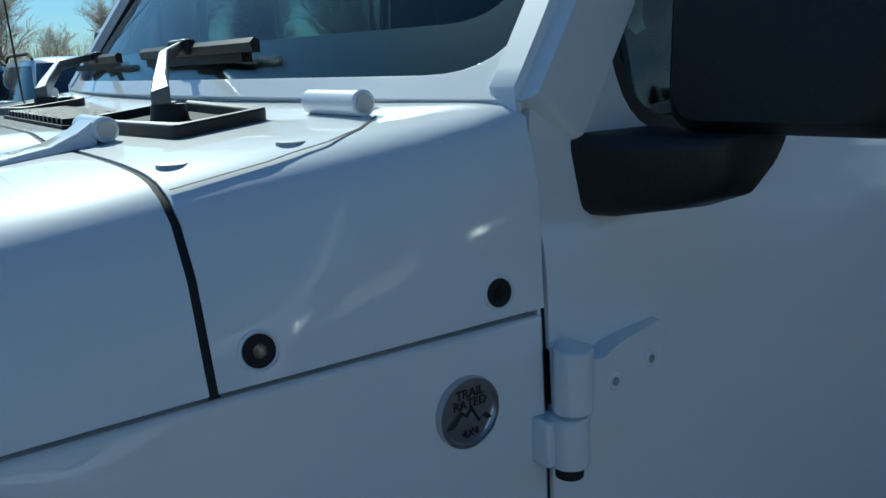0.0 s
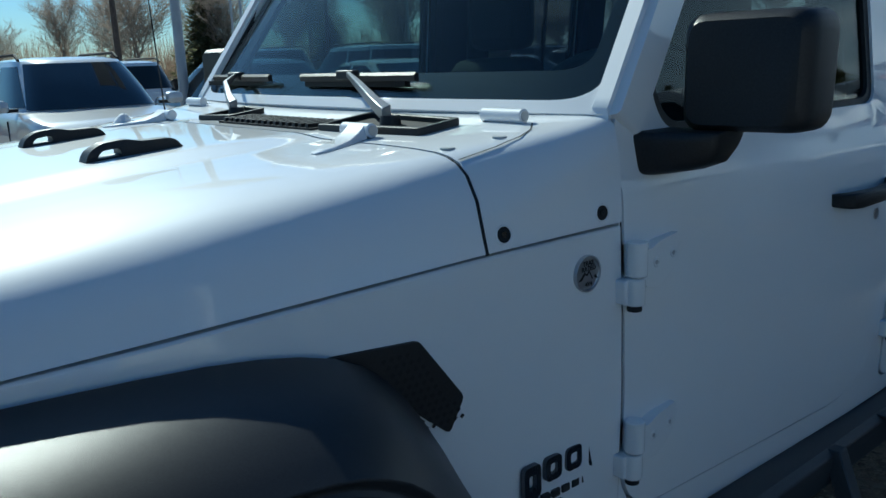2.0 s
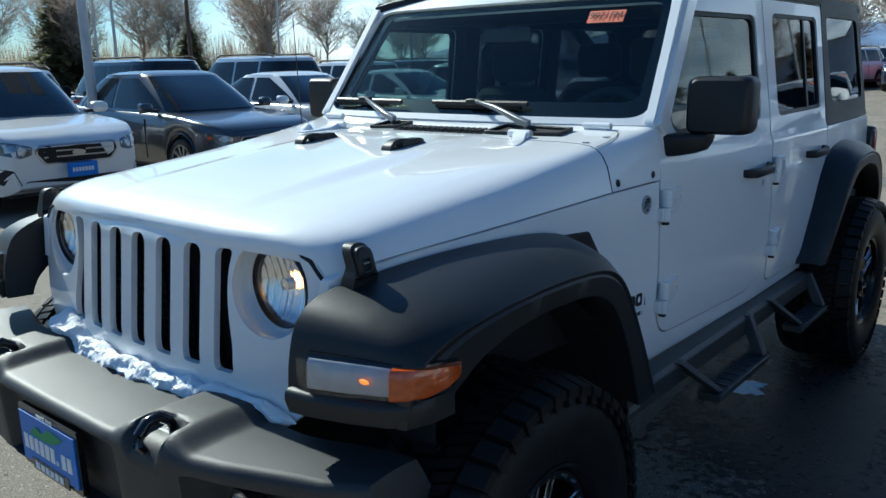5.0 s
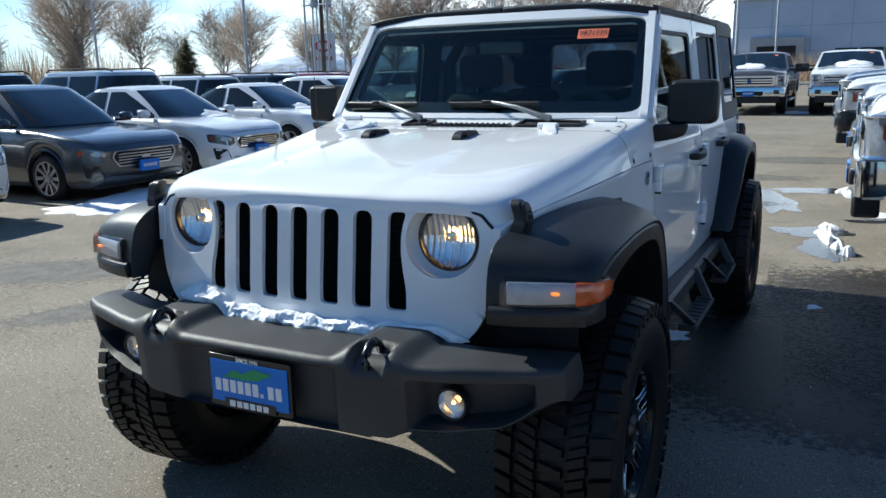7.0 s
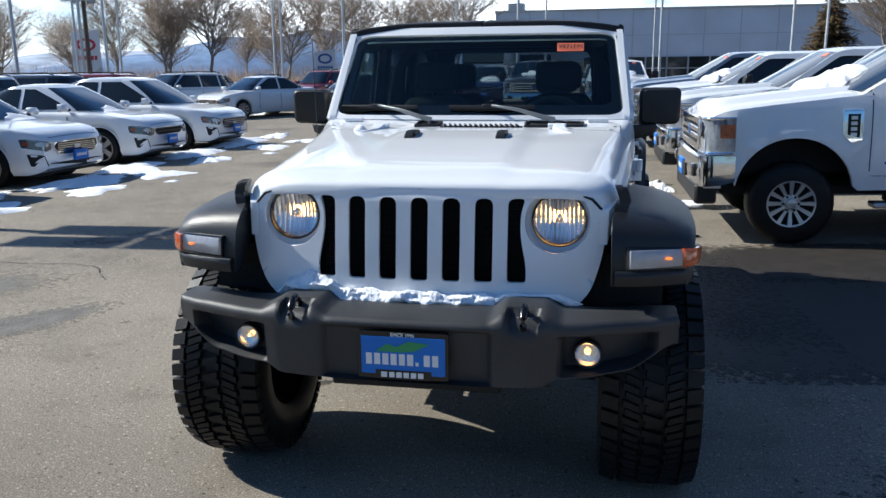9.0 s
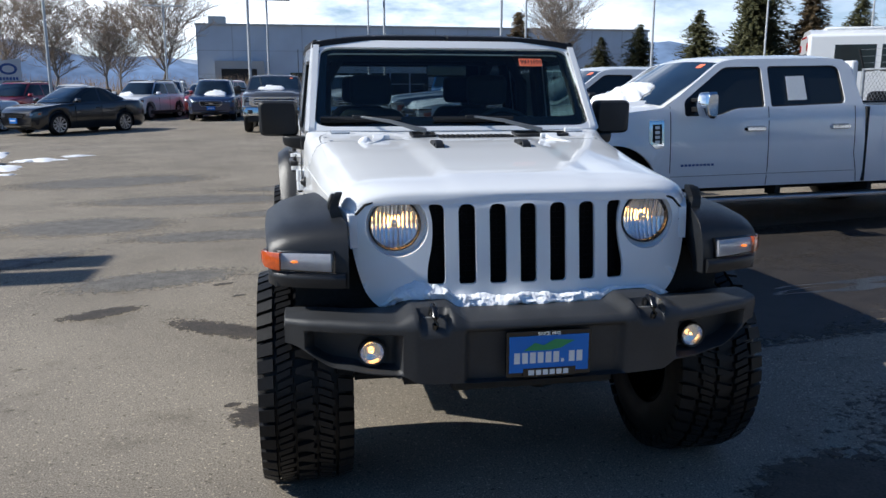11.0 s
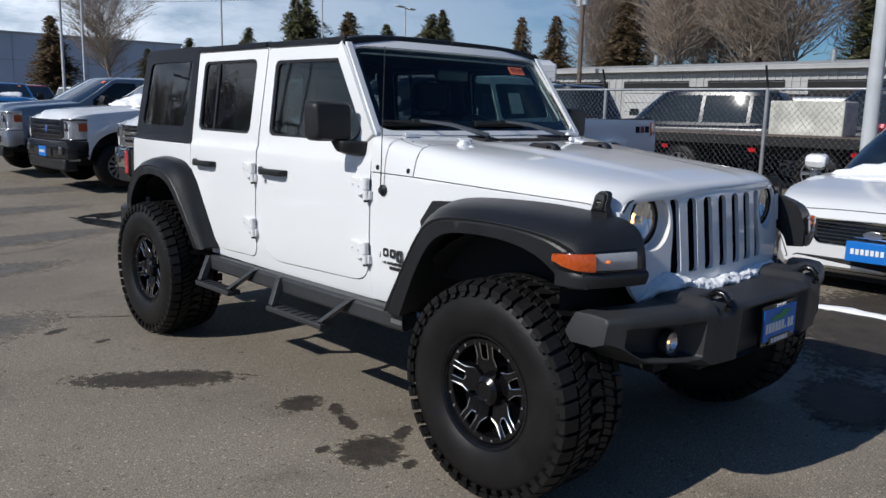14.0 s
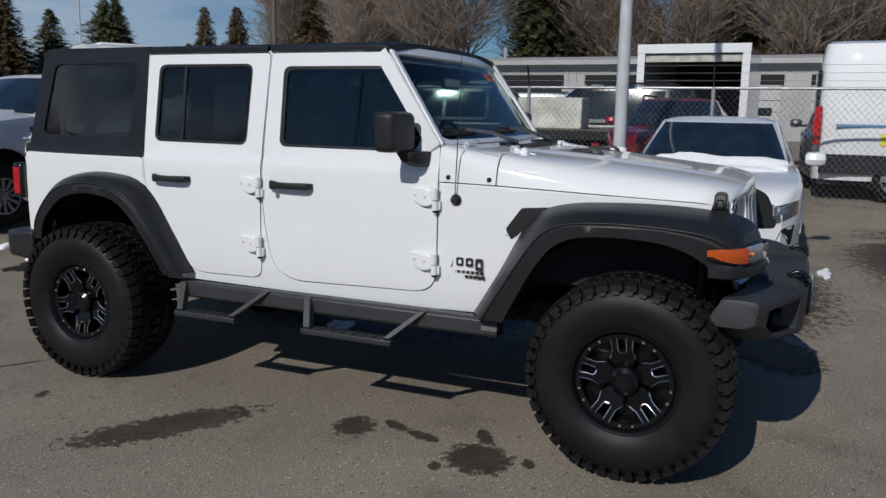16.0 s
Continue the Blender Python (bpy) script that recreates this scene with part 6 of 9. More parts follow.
# cracks
crack_bm = bmesh.new()
rng = random.Random(8)
for x, y, a, n in ((-2.0, 3.6, 0.1, 26), (-3.4, 9.0, 1.3, 22), (-3.2, 2.5, 2.6, 18), (-1.9, 6.2, 0.2, 20), (1.2, 2.4, 1.2, 18)):
    for k in range(n):
        a += rng.uniform(-0.35, 0.35)
        s, w = rng.uniform(0.06, 0.16), rng.uniform(0.002, 0.006)
        x2, y2 = x + s * math.cos(a), y + s * math.sin(a)
        px, py = -math.sin(a) * w, math.cos(a) * w
        crack_bm.faces.new([crack_bm.verts.new((u, v, ground_z(u, v) + 0.004)) for u, v in ((x + px, y + py), (x - px, y - py), (x2 - px, y2 - py), (x2 + px, y2 + py))])
        x, y = x2, y2
solid(part("asphalt_cracks", crack_bm, SEAM_DARK, None, smooth=0), "thin dark cracks in the asphalt", "crack", kind="stuff")


def snow_bank(cx, cy, rx, ry, h, seed, turn=0.0, label="patch of melting snow on the asphalt"):
    rng = random.Random(seed)
    n, m = 44, 9
    verts, faces = [], []
    for j in range(m + 1):
        q = j / m
        for k in range(n):
            a = 2 * math.pi * k / n
            edge = 1 + 0.75 * noise.noise((math.cos(a) * 1.7 + seed, math.sin(a) * 1.7, 0.3)) + 0.40 * noise.noise((math.cos(a) * 6 + seed, math.sin(a) * 6, 1.3))
            u, v = q * edge * rx * math.cos(a), q * edge * ry * math.sin(a)
            x, y = cx + u * math.cos(turn) - v * math.sin(turn), cy + u * math.sin(turn) + v * math.cos(turn)
            hh = h * (1 - q ** 2.5) * (0.55 + 0.9 * abs(noise.noise((x * 2.2, y * 2.2, seed)))) + 0.25 * h * noise.noise((x * 9, y * 9, seed)) * (1 - q)
            verts.append((x, y, ground_z(x, y) + max(0.004, hh) - (0.008 if j == m else 0)))
    for j in range(m):
        for k in range(n):
            a, b = j * n + k, j * n + (k + 1) % n
            faces.append((a, b, b + n, a + n))
    faces.append(tuple(range(n)))
    return solid(part("snow_patch", from_lists(verts, faces), SNOW, None, smooth=60), label, "snow", group="snow patches", kind="")


for k, (cx, cy, rx, ry, h, tn) in enumerate(((-7.2, 4.6, 0.55, 0.35, 0.07, 0.2), (-7.6, 5.9, 0.5, 1.1, 0.06, 0.1), (-7.3, 8.2, 0.45, 0.9, 0.09, 0.0), (-7.6, 10.0, 0.5, 0.8, 0.10, 0.1), (-7.7, 12.6, 0.5, 0.9, 0.10, 0.0), (-7.8, 15.2, 0.5, 1.2, 0.12, 0.1), (-7.7, 17.2, 0.3, 0.8, 0.08, 0.2), (1.75, 7.0, 0.18, 0.14, 0.06, 0.2), (1.35, 3.2, 0.05, 0.05, 0.03, 0), (8.4, 6.6, 0.7, 0.12, 0.08, 1.4), (4.1, -0.9, 0.30, 0.07, 0.018, 0.0), (-12.2, 27.8, 0.8, 0.3, 0.1, 0.2), (-0.1, 24.6, 0.5, 0.2, 0.1, 0.2), (0.62, 2.28, 0.14, 0.09, 0.03, 0.2), (-6.6, 7.4, 0.35, 0.5, 0.05, 0.3), (-6.5, 9.2, 0.5, 0.4, 0.06, 0.5), (-6.7, 11.3, 0.35, 0.7, 0.07, 0.2), (-6.6, 13.8, 0.45, 0.6, 0.08, 0.1), (-6.3, 15.4, 0.5, 0.35, 0.06, 0.6), (-5.7, 16.3, 0.3, 0.16, 0.05, 0.2), (-6.0, 12.6, 0.16, 0.12, 0.04, 0.1), (-5.9, 8.4, 0.10, 0.08, 0.04, 0.1), (-6.8, 5.2, 0.5, 0.8, 0.06, 0.2))):
    snow_bank(cx, cy, rx, ry, h, 40 + k, tn)
for k, (cx, cy, rx, ry) in enumerate(((1.45, 8.6, 0.10, 0.16), (1.52, 8.3, 0.07, 0.16), (1.60, 8.05, 0.06, 0.12), (1.36, 6.05, 0.09, 0.14), (1.32, 5.80, 0.08, 0.15), (1.38, 5.50, 0.08, 0.16), (1.45, 5.20, 0.05, 0.14), (1.52, 4.92, 0.05, 0.06))):
    snow_bank(cx, cy, rx, ry, 0.09, 110 + k, 0.1, "lumpy strip of melting snow on the asphalt")
snow_bank(3.22, 0.02, 0.07, 0.55, 0.035, 91, 0)

# ---- vehicles in the lot ----
from mathutils.bvhtree import BVHTree

CAR_GLASS = material("dark_car_glass", (0.018, 0.023, 0.026), 0.05, mottle=0.1, mottle_scale=2)
WIND_GLASS = material("car_windscreen", (0.012, 0.019, 0.026), 0.05, coat=0.6, mottle=0.45, mottle_scale=3.0)
ALLOY = material("silver_alloy", (0.52, 0.53, 0.55), 0.3, metal=0.8, mottle=0.1)
AMBER_RED = material("red_amber_lens", (0.42, 0.075, 0.02), 0.15, coat=0.6, mottle=0.3, mottle_scale=20)
LAMP_CLEAR = material("clear_headlamp", (0.42, 0.45, 0.49), 0.08, metal=0.5, coat=1.0, mottle=0.18, mottle_scale=30)
BADGE_BLUE = material("badge_blue", (0.03, 0.08, 0.24), 0.4)
LAMP_SMOKE = material("smoky_headlamp", (0.10, 0.11, 0.125), 0.07, metal=0.4, coat=1.0, mottle=0.25, mottle_scale=22)
LAMP_BLACK = material("dark_lamp_surround", (0.03, 0.03, 0.035), 0.15, coat=0.8)
PAINTS = {}


def paint(colour, flake=0.02):
    if colour not in PAINTS:
        PAINTS[colour] = material("car_paint", colour, 0.28, coat=1.0, mottle=flake, mottle_scale=2.0, metal=0.0 if min(colour) > 0.6 else 0.25)
    return PAINTS[colour]


WHEEL_SRC = {}


def car_wheel(parent, r, width, spokes, rim_r, mat, x, y, flip):
    w = new("wheel")
    w.parent = parent
    w.matrix_basis = pose(x, y, r - 0.005, 0, 0, 0 if not flip else 180)
    key = (round(r, 3), round(width, 3), spokes, mat.name)
    if key in WHEEL_SRC:
        for nm, me in WHEEL_SRC[key]:
            o = new(nm, me)
            o.parent = w
        return w
    h = width / 2
    made = [part("tyre", lathe([(-h, rim_r), (-h - 0.003, r * 0.86), (-h + 0.03, r * 0.985), (-h + 0.05, r), (h - 0.05, r), (h - 0.03, r * 0.985), (h + 0.003, r * 0.86), (h, rim_r)], 40, "y"), RUBBER, w, smooth=50)]
    rim = part("rim", lathe([(h - 0.004, rim_r + 0.004), (h, rim_r - 0.008), (h - 0.03, rim_r - 0.02), (h - 0.075, rim_r * 0.9), (h - 0.09, 0.001)], 36, "y"), SEAM_DARK if mat is not GLOSS_BLACK else GLOSS_BLACK, w)
    made.append(rim)
    bm = bmesh.new()
    for k in range(spokes):
        a = 2 * math.pi * k / spokes
        def q(rad, t, yy):
            return (rad * math.cos(a) - t * math.sin(a), yy, rad * math.sin(a) + t * math.cos(a))
        w0 = 0.62 * rim_r / spokes
        loft([[q(0.045, -w0, h - 0.05), q(0.045, w0, h - 0.05), q(0.045, w0, h - 0.02), q(0.045, -w0, h - 0.02)], [q(rim_r * 0.97, -w0 * 1.9, h - 0.04), q(rim_r * 0.97, w0 * 1.9, h - 0.04), q(rim_r * 0.97, w0 * 1.9, h - 0.006), q(rim_r * 0.97, -w0 * 1.9, h - 0.006)]], bm=bm)
    made.append(part("spoke_disc", bm, mat, w, smooth=20))
    made.append(part("rim_lip", lathe([(h - 0.03, rim_r - 0.014), (h + 0.002, rim_r - 0.010), (h + 0.004, rim_r + 0.004), (h - 0.01, rim_r + 0.008)], 36, "y"), mat, w))
    made.append(part("hub_cap", lathe([(h - 0.05, rim_r * 0.42), (h - 0.022, rim_r * 0.40), (h - 0.018, rim_r * 0.24), (h - 0.004, rim_r * 0.21), (h, 0.001)], 24, "y"), mat, w))
    bm = bmesh.new()
    for k in range(6):
        a = 2 * math.pi * k / 6
        c_ = Vector((rim_r * 0.32 * math.cos(a), h - 0.02, rim_r * 0.32 * math.sin(a)))
        rod(c_, c_ + Vector((0, 0.012, 0)), 0.011, n=6, bm=bm)
    made.append(part("lug_ring", bm, SEAM_DARK, w, smooth=0))
    WHEEL_SRC[key] = [(o.name.split(".")[0], o.data) for o in made]
    return w


def super_ring(xf, xr, half, z, n, count=64):
    """Plan outline with rounded corners between a front and a rear end."""
    cx, a = (xf + xr) / 2, (xf - xr) / 2
    out = []
    for k in range(count):
        t = 2 * math.pi * k / count
        c, s = math.cos(t), math.sin(t)
        out.append((cx + a * math.copysign(abs(c) ** (2 / n), c), half * math.copysign(abs(s) ** (2 / n), s), z))
    return out


def windscreen_snow(x0, y0, rot, half, bf, rf, roof_z, belt, tx, tz, snow, snow_band=False):
    """Snow lying at the foot of a windscreen."""
    rng = random.Random(int(x0 * 7 + y0 * 13))
    sd = rng.uniform(0, 50)
    oy, ry_, rx_ = half * rng.uniform(-0.30, 0.30), half * (0.30 + 0.07 * snow), 0.11 + 0.05 * snow
    if snow_band:
        oy, ry_, rx_ = 0.0, half * 0.86, 0.24
    verts, faces, n, m = [], [], 40, 8
    for j in range(m + 1):
        q = j / m
        for k in range(n):
            a = 2 * math.pi * k / n
            edge = 1 + 0.5 * noise.noise((math.cos(a) * 1.5 + sd, math.sin(a) * 1.5, 0)) + 0.25 * noise.noise((math.cos(a) * 5 + sd, math.sin(a) * 5, 2))
            xx, yy = bf - 0.04 + q * edge * rx_ * math.cos(a), oy + q * edge * ry_ * math.sin(a)
            yy = max(-half * 0.84, min(half * 0.84, yy))
            slope_z = (bf - xx) * (roof_z - belt) / max(0.4, bf - rf) * 0.92 if xx < bf else 0.0
            lump = (0.010 + 0.030 * snow) * (1 - q ** 3) * (0.6 + 0.7 * abs(noise.noise((xx * 4, yy * 4, sd))))
            verts.append((xx, yy, interp(xx, tx, tz) + slope_z + lump - (0.03 if j == m else 0)))
    for j in range(m):
        for k in range(n):
            a, b = j * n + k, j * n + (k + 1) % n
            faces.append((a, b, b + n, a + n))
    faces.append(tuple(range(n)))
    bm = from_lists(verts, faces)
    bmesh.ops.transform(bm, matrix=pose(x0, y0, ground_z(x0, y0), 0, 0, rot), verts=bm.verts)
    solid(part("snow_cover", bm, SNOW, None, smooth=60), "white snow lying at the foot of a windscreen", "snow", group="snow on cars")


def vehicle(name, label, at, rot, L, W, top, belt, roof_z, green, wheels, colour, wheel_r=0.33, rim_r=0.23, wheel_mat=None, spokes=10,
            bottom=0.24, face=None, category="car", group="parked cars", plate_blue=True, snow=0, glass_rear=None, bed=None, clad=None, rails=False, tail=False, mirror_mat=None, snow_band=False, taper=0.20, nose_bow=0.15, square=False):
    """top: (x, z) of the bonnet-deck line from nose to tail; green: base front, roof front, roof rear, base rear of the cabin."""
    x0, y0 = at
    car = thing(name, label, category, group, at=pose(x0, y0, ground_z(x0, y0), 0, 0, rot))
    col = paint(colour)
    tx, tz = [p[0] for p in reversed(top)], [p[1] for p in reversed(top)]
    half = W / 2
    ra = wheel_r * (1.29 if square else 1.16)
    xs = sorted({round(float(v), 3) for v in list(np.linspace(-L / 2, L / 2, 49)) + [wx + ra * math.cos(a) for wx in wheels for a in np.linspace(0, math.pi, 11)]})
    rings = []
    for x in xs:
        e = max(0.0, (abs(x) - (L / 2 - 0.75)) / 0.75)
        w = half * (1 - taper * e ** 2.2)
        zt = interp(x, tx, tz)
        zb = bottom + 0.10 * max(0.0, (abs(x) - (L / 2 - 0.35)) / 0.35) ** 2
        arch = max([math.sqrt(max(0.0, ra * ra - (x - wx) ** 2)) + wheel_r * 0.98 if abs(x - wx) < ra else 0.0 for wx in wheels])
        zl = max(zb, min(arch, zt - 0.16))
        sh = min(zt - 0.02, belt - 0.06)
        sh = max(sh, zl + 0.05)
        mid = (zl + sh) / 2
        bow = nose_bow * max(0.0, (abs(x) - (L / 2 - 0.5)) / 0.5) ** 1.5 * (1 if x > 0 else -0.6)
        k1, k2, k3, k4 = (0.995, 0.985, 0.925, 0.62) if square else (0.985, 0.95, 0.84, 0.5)
        r3 = 0.93 if square else 0.85
        halfring = [(0.93, zl), (0.99, min(zl + 0.08, mid)), (1.0, mid), (k1, sh - 0.03), (k2, sh + (zt - sh) * 0.40), ((k2 + k3) / 2 + 0.012, sh + (zt - sh) * 0.70), (k3, sh + (zt - sh) * r3), (k4, zt)]
        ring = [(x, -w * g, z) for g, z in halfring] + [(x, 0, zt + 0.012)] + [(x, w * g, z) for g, z in reversed(halfring)]
        rings.append([(q[0] - bow * (q[1] / half) ** 2, q[1], q[2]) for q in ring])
    body_bm = loft(rings)
    bmesh.ops.recalc_face_normals(body_bm, faces=body_bm.faces)
    car_tree = BVHTree.FromBMesh(body_bm)
    part("body", body_bm, col, car, smooth=40)
    part("underbody", box(-L / 2 + 0.25, L / 2 - 0.25, -half * 0.80, half * 0.80, bottom - 0.02, belt - 0.25), UNDER, car)
    for wx in wheels:
        for s in (1, -1):
            e = max(0.0, (abs(wx) - (L / 2 - 0.75)) / 0.75)
            arc = [(wx + (ra + 0.012) * math.cos(a), s * (half * (1 - taper * max(0.0, (abs(wx + ra * math.cos(a)) - (L / 2 - 0.75)) / 0.75) ** 2.2) - 0.012), wheel_r * 0.98 + (ra + 0.012) * math.sin(a)) for a in np.linspace(0.20, math.pi - 0.20, 22)]
            part("arch_lip", sweep(arc, 0.026 if square else 0.018, 6), BLACK_TRIM if clad else col, car, smooth=60)
        part("wheel_well", box(wx - ra, wx + ra, -half * 0.90, half * 0.90, bottom + 0.05, wheel_r + ra - 0.03), UNDER, car)
        for s in (1, -1):
            car_wheel(car, wheel_r, 0.23 if wheel_r < 0.37 else 0.28, spokes, rim_r, wheel_mat or ALLOY, wx, s * (half - 0.125), s < 0)
    # cabin
    bf, rf, rr, br = green
    wb, wr, pn = (half * 0.95, half * 0.80, 9.0) if square else (half * 0.94, half * 0.69, 4.4)
    bend, dome = (1.04, 0.036) if square else (1.20, 0.052)
    def ring_at(v, out=0.0):
        z = belt - 0.05 + (roof_z - belt + 0.05) * v
        lean = v ** bend
        f_, r_ = bf + (rf - bf) * lean, br + (rr - br) * lean
        h_ = wb + (wr - wb) * v ** 1.15
        return super_ring(f_ + out, r_ - out, h_ + out, z, pn)
    shell = [ring_at(v) for v in (0, 0.3, 0.6, 0.86, 0.95)]
    for g, dz in ((0.965, 0.0), (0.86, 0.44 * dome), (0.66, 0.76 * dome), (0.35, 0.94 * dome), (0.05, dome)):
        base = ring_at(1.0)
        cx = (rf + rr) / 2
        shell.append([(cx + (p[0] - cx) * g, p[1] * g, p[2] - 0.035 + dz * 0.9 + 0.012) for p in base])
    cabin = part("cabin", loft(shell), col, car, smooth=40)
    def pane(nm, test, v0, v1, mat, lab=""):
        rows = [ring_at(v, 0.006) for v in np.linspace(v0, v1, 5)]
        n = len(rows[0])
        keep = [k for k in range(n) if test(rows[0][k], rows[2][k])]
        if len(keep) < 2:
            return
        groups, cur = [], [keep[0]]
        for k in keep[1:]:
            if k == cur[-1] + 1:
                cur.append(k)
            else:
                groups.append(cur)
                cur = [k]
        groups.append(cur)
        if len(groups) > 1 and groups[0][0] == 0 and groups[-1][-1] == n - 1:
            groups[0] = groups.pop() + groups[0]
        for gp in groups:
            if len(gp) > 1:
                part(nm, loft([[row[k] for k in gp] for row in rows], closed=False), mat, cabin, lab, smooth=60)
    pane("windscreen", lambda p, q: abs(p[1]) < wb * (0.955 if square else 0.88) and p[0] > (bf + br) / 2, 0.10, 0.90, WIND_GLASS, "dark windscreen")
    pane("rear_window", lambda p, q: abs(p[1]) < wb * 0.93 and p[0] < (bf + br) / 2, 0.22, 0.86, CAR_GLASS, "dark rear window")
    # side windows between pillars, on the leaning side
    def side_window(xa, xb, s):
        rows = []
        for v in (0.14, 0.4, 0.65, 0.86):
            z = belt - 0.05 + (roof_z - belt + 0.05) * v
            lean = v ** bend
            f_, r_ = bf + (rf - bf) * lean, br + (rr - br) * lean
            h_ = wb + (wr - wb) * v ** 1.15
            cx, a = (f_ + r_) / 2, (f_ - r_) / 2
            lo, hi = max(r_ + 0.10, xa), min(f_ - (0.10 if square else 0.34), xb)
            row = []
            for k in range(9):
                x = lo + (hi - lo) * k / 8
                y = h_ * (1 - min(0.999, abs((x - cx) / a)) ** pn) ** (1 / pn)
                row.append((x, s * (y + 0.006), z))
            rows.append(row)
        part("side_window", loft(rows, closed=False), CAR_GLASS, cabin, "dark side window", smooth=60)
    mid = (bf + br) / 2 + 0.05
    for s in (1, -1):
        side_window(mid + 0.04, bf, s)
        side_window(mid - 0.95, mid - 0.04, s)
        if mid - 1.03 > br + 0.45:
            side_window(br, mid - 1.03, s)
        # door seams, handles, mirror
        for dx in (mid + 1.02, mid, mid - 0.98):
            if dx < bf + 0.2:
                part("door_seam", box(dx - 0.004, dx + 0.004, s * (half - 0.03), s * (half + 0.002), bottom + 0.14, belt - 0.11), SEAM_DARK, car)
        for dx in (mid + 0.14, mid - 0.84):
            part("door_handle", box(dx - 0.09, dx + 0.09, s * (half - 0.02), s * (half + 0.022), belt - 0.20, belt - 0.165), CHROME if mirror_mat else col, car, bevel=0.01)
        mz = belt + 0.06
        sz = 1.0 if roof_z < 1.84 else 1.9
        mx = bf - 0.42 if roof_z < 1.8 else bf - 0.62
        mo = part("mirror", loft([[(mx + dx, s * (half + y), mz + dz * sz) for dx, dz in ((-0.06 * g, -0.07 * g), (0.05 * g, -0.06 * g), (0.08 * g, 0.0), (0.05 * g, 0.07 * g), (-0.06 * g, 0.08 * g))] for y, g in ((0.02, 0.7), (0.06, 1.0), (0.18 * sz, 1.0), (0.22 * sz, 0.7))]), mirror_mat or col, car, bevel=0.01)
        part("mirror_stem", box(mx - 0.03, mx + 0.03, s * (half - 0.08), s * (half + 0.06), mz - 0.06, mz - 0.02), SEAM_DARK, car)
    if rails:
        for s in (1, -1):
            part("roof_rail", sweep([(rf - 0.25, s * (wr - 0.03), roof_z - 0.02), (rf - 0.4, s * (wr - 0.03), roof_z + 0.05), (rr + 0.4, s * (wr - 0.03), roof_z + 0.05), (rr + 0.2, s * (wr - 0.03), roof_z - 0.02)], 0.018, 8), SEAM_DARK, car)
    if clad:
        for s in (1, -1):
            part("sill_cladding", box(-L / 2 + 0.9, L / 2 - 0.9, s * (half - 0.02), s * (half + 0.012), bottom, bottom + 0.13), BLACK_TRIM, car, bevel=0.01)
    if face:
        face(car, col, L, W, bottom, top, belt, car_tree)
    if plate_blue:
        pz = bottom + 0.26 if roof_z < 1.8 else bottom + 0.30
        p = part("licence_plate", box(L / 2 - 0.01, L / 2 + 0.03, -0.17, 0.17, pz - 0.08, pz + 0.08), PLATE_BLUE, car, "blue dealer plate", bevel=0.004)
        for k in range(7):
            part("plate_bar", box(L / 2 + 0.03, L / 2 + 0.034, -0.13 + 0.037 * k, -0.105 + 0.037 * k, pz - 0.02, pz + 0.025), PAPER, p, smooth=0)
    if tail:
        for s in (1, -1):
            part("tail_lamp", box(-L / 2 - 0.005, -L / 2 + 0.10, s * (half - 0.26), s * (half - 0.04), belt - 0.30, belt + 0.02), RED_LENS, car, "red tail lamp", bevel=0.02)
    if snow:
        windscreen_snow(x0, y0, rot, half, bf, rf, roof_z, belt, tx, tz, snow, snow_band)
    return car


def on_nose(tree, u, v, out):
    """A point on the body's front, out metres proud of it."""
    hit = tree.ray_cast(Vector((6, u, v)), Vector((-1, 0, 0)))
    x = hit[0].x if hit[0] else 0.0
    return (x + out, u, v)


def on_patch(tree, outline, out=0.010, back=0.05, cuts_u=(), cuts_v=(), holes=()):
    return plate(outline, holes, lambda u, v: on_nose(tree, u, v, out), lambda u, v: on_nose(tree, u, v, -back), cuts_u, cuts_v)


def mirrored(outline, s):
    return [(s * u, v) for u, v in outline]


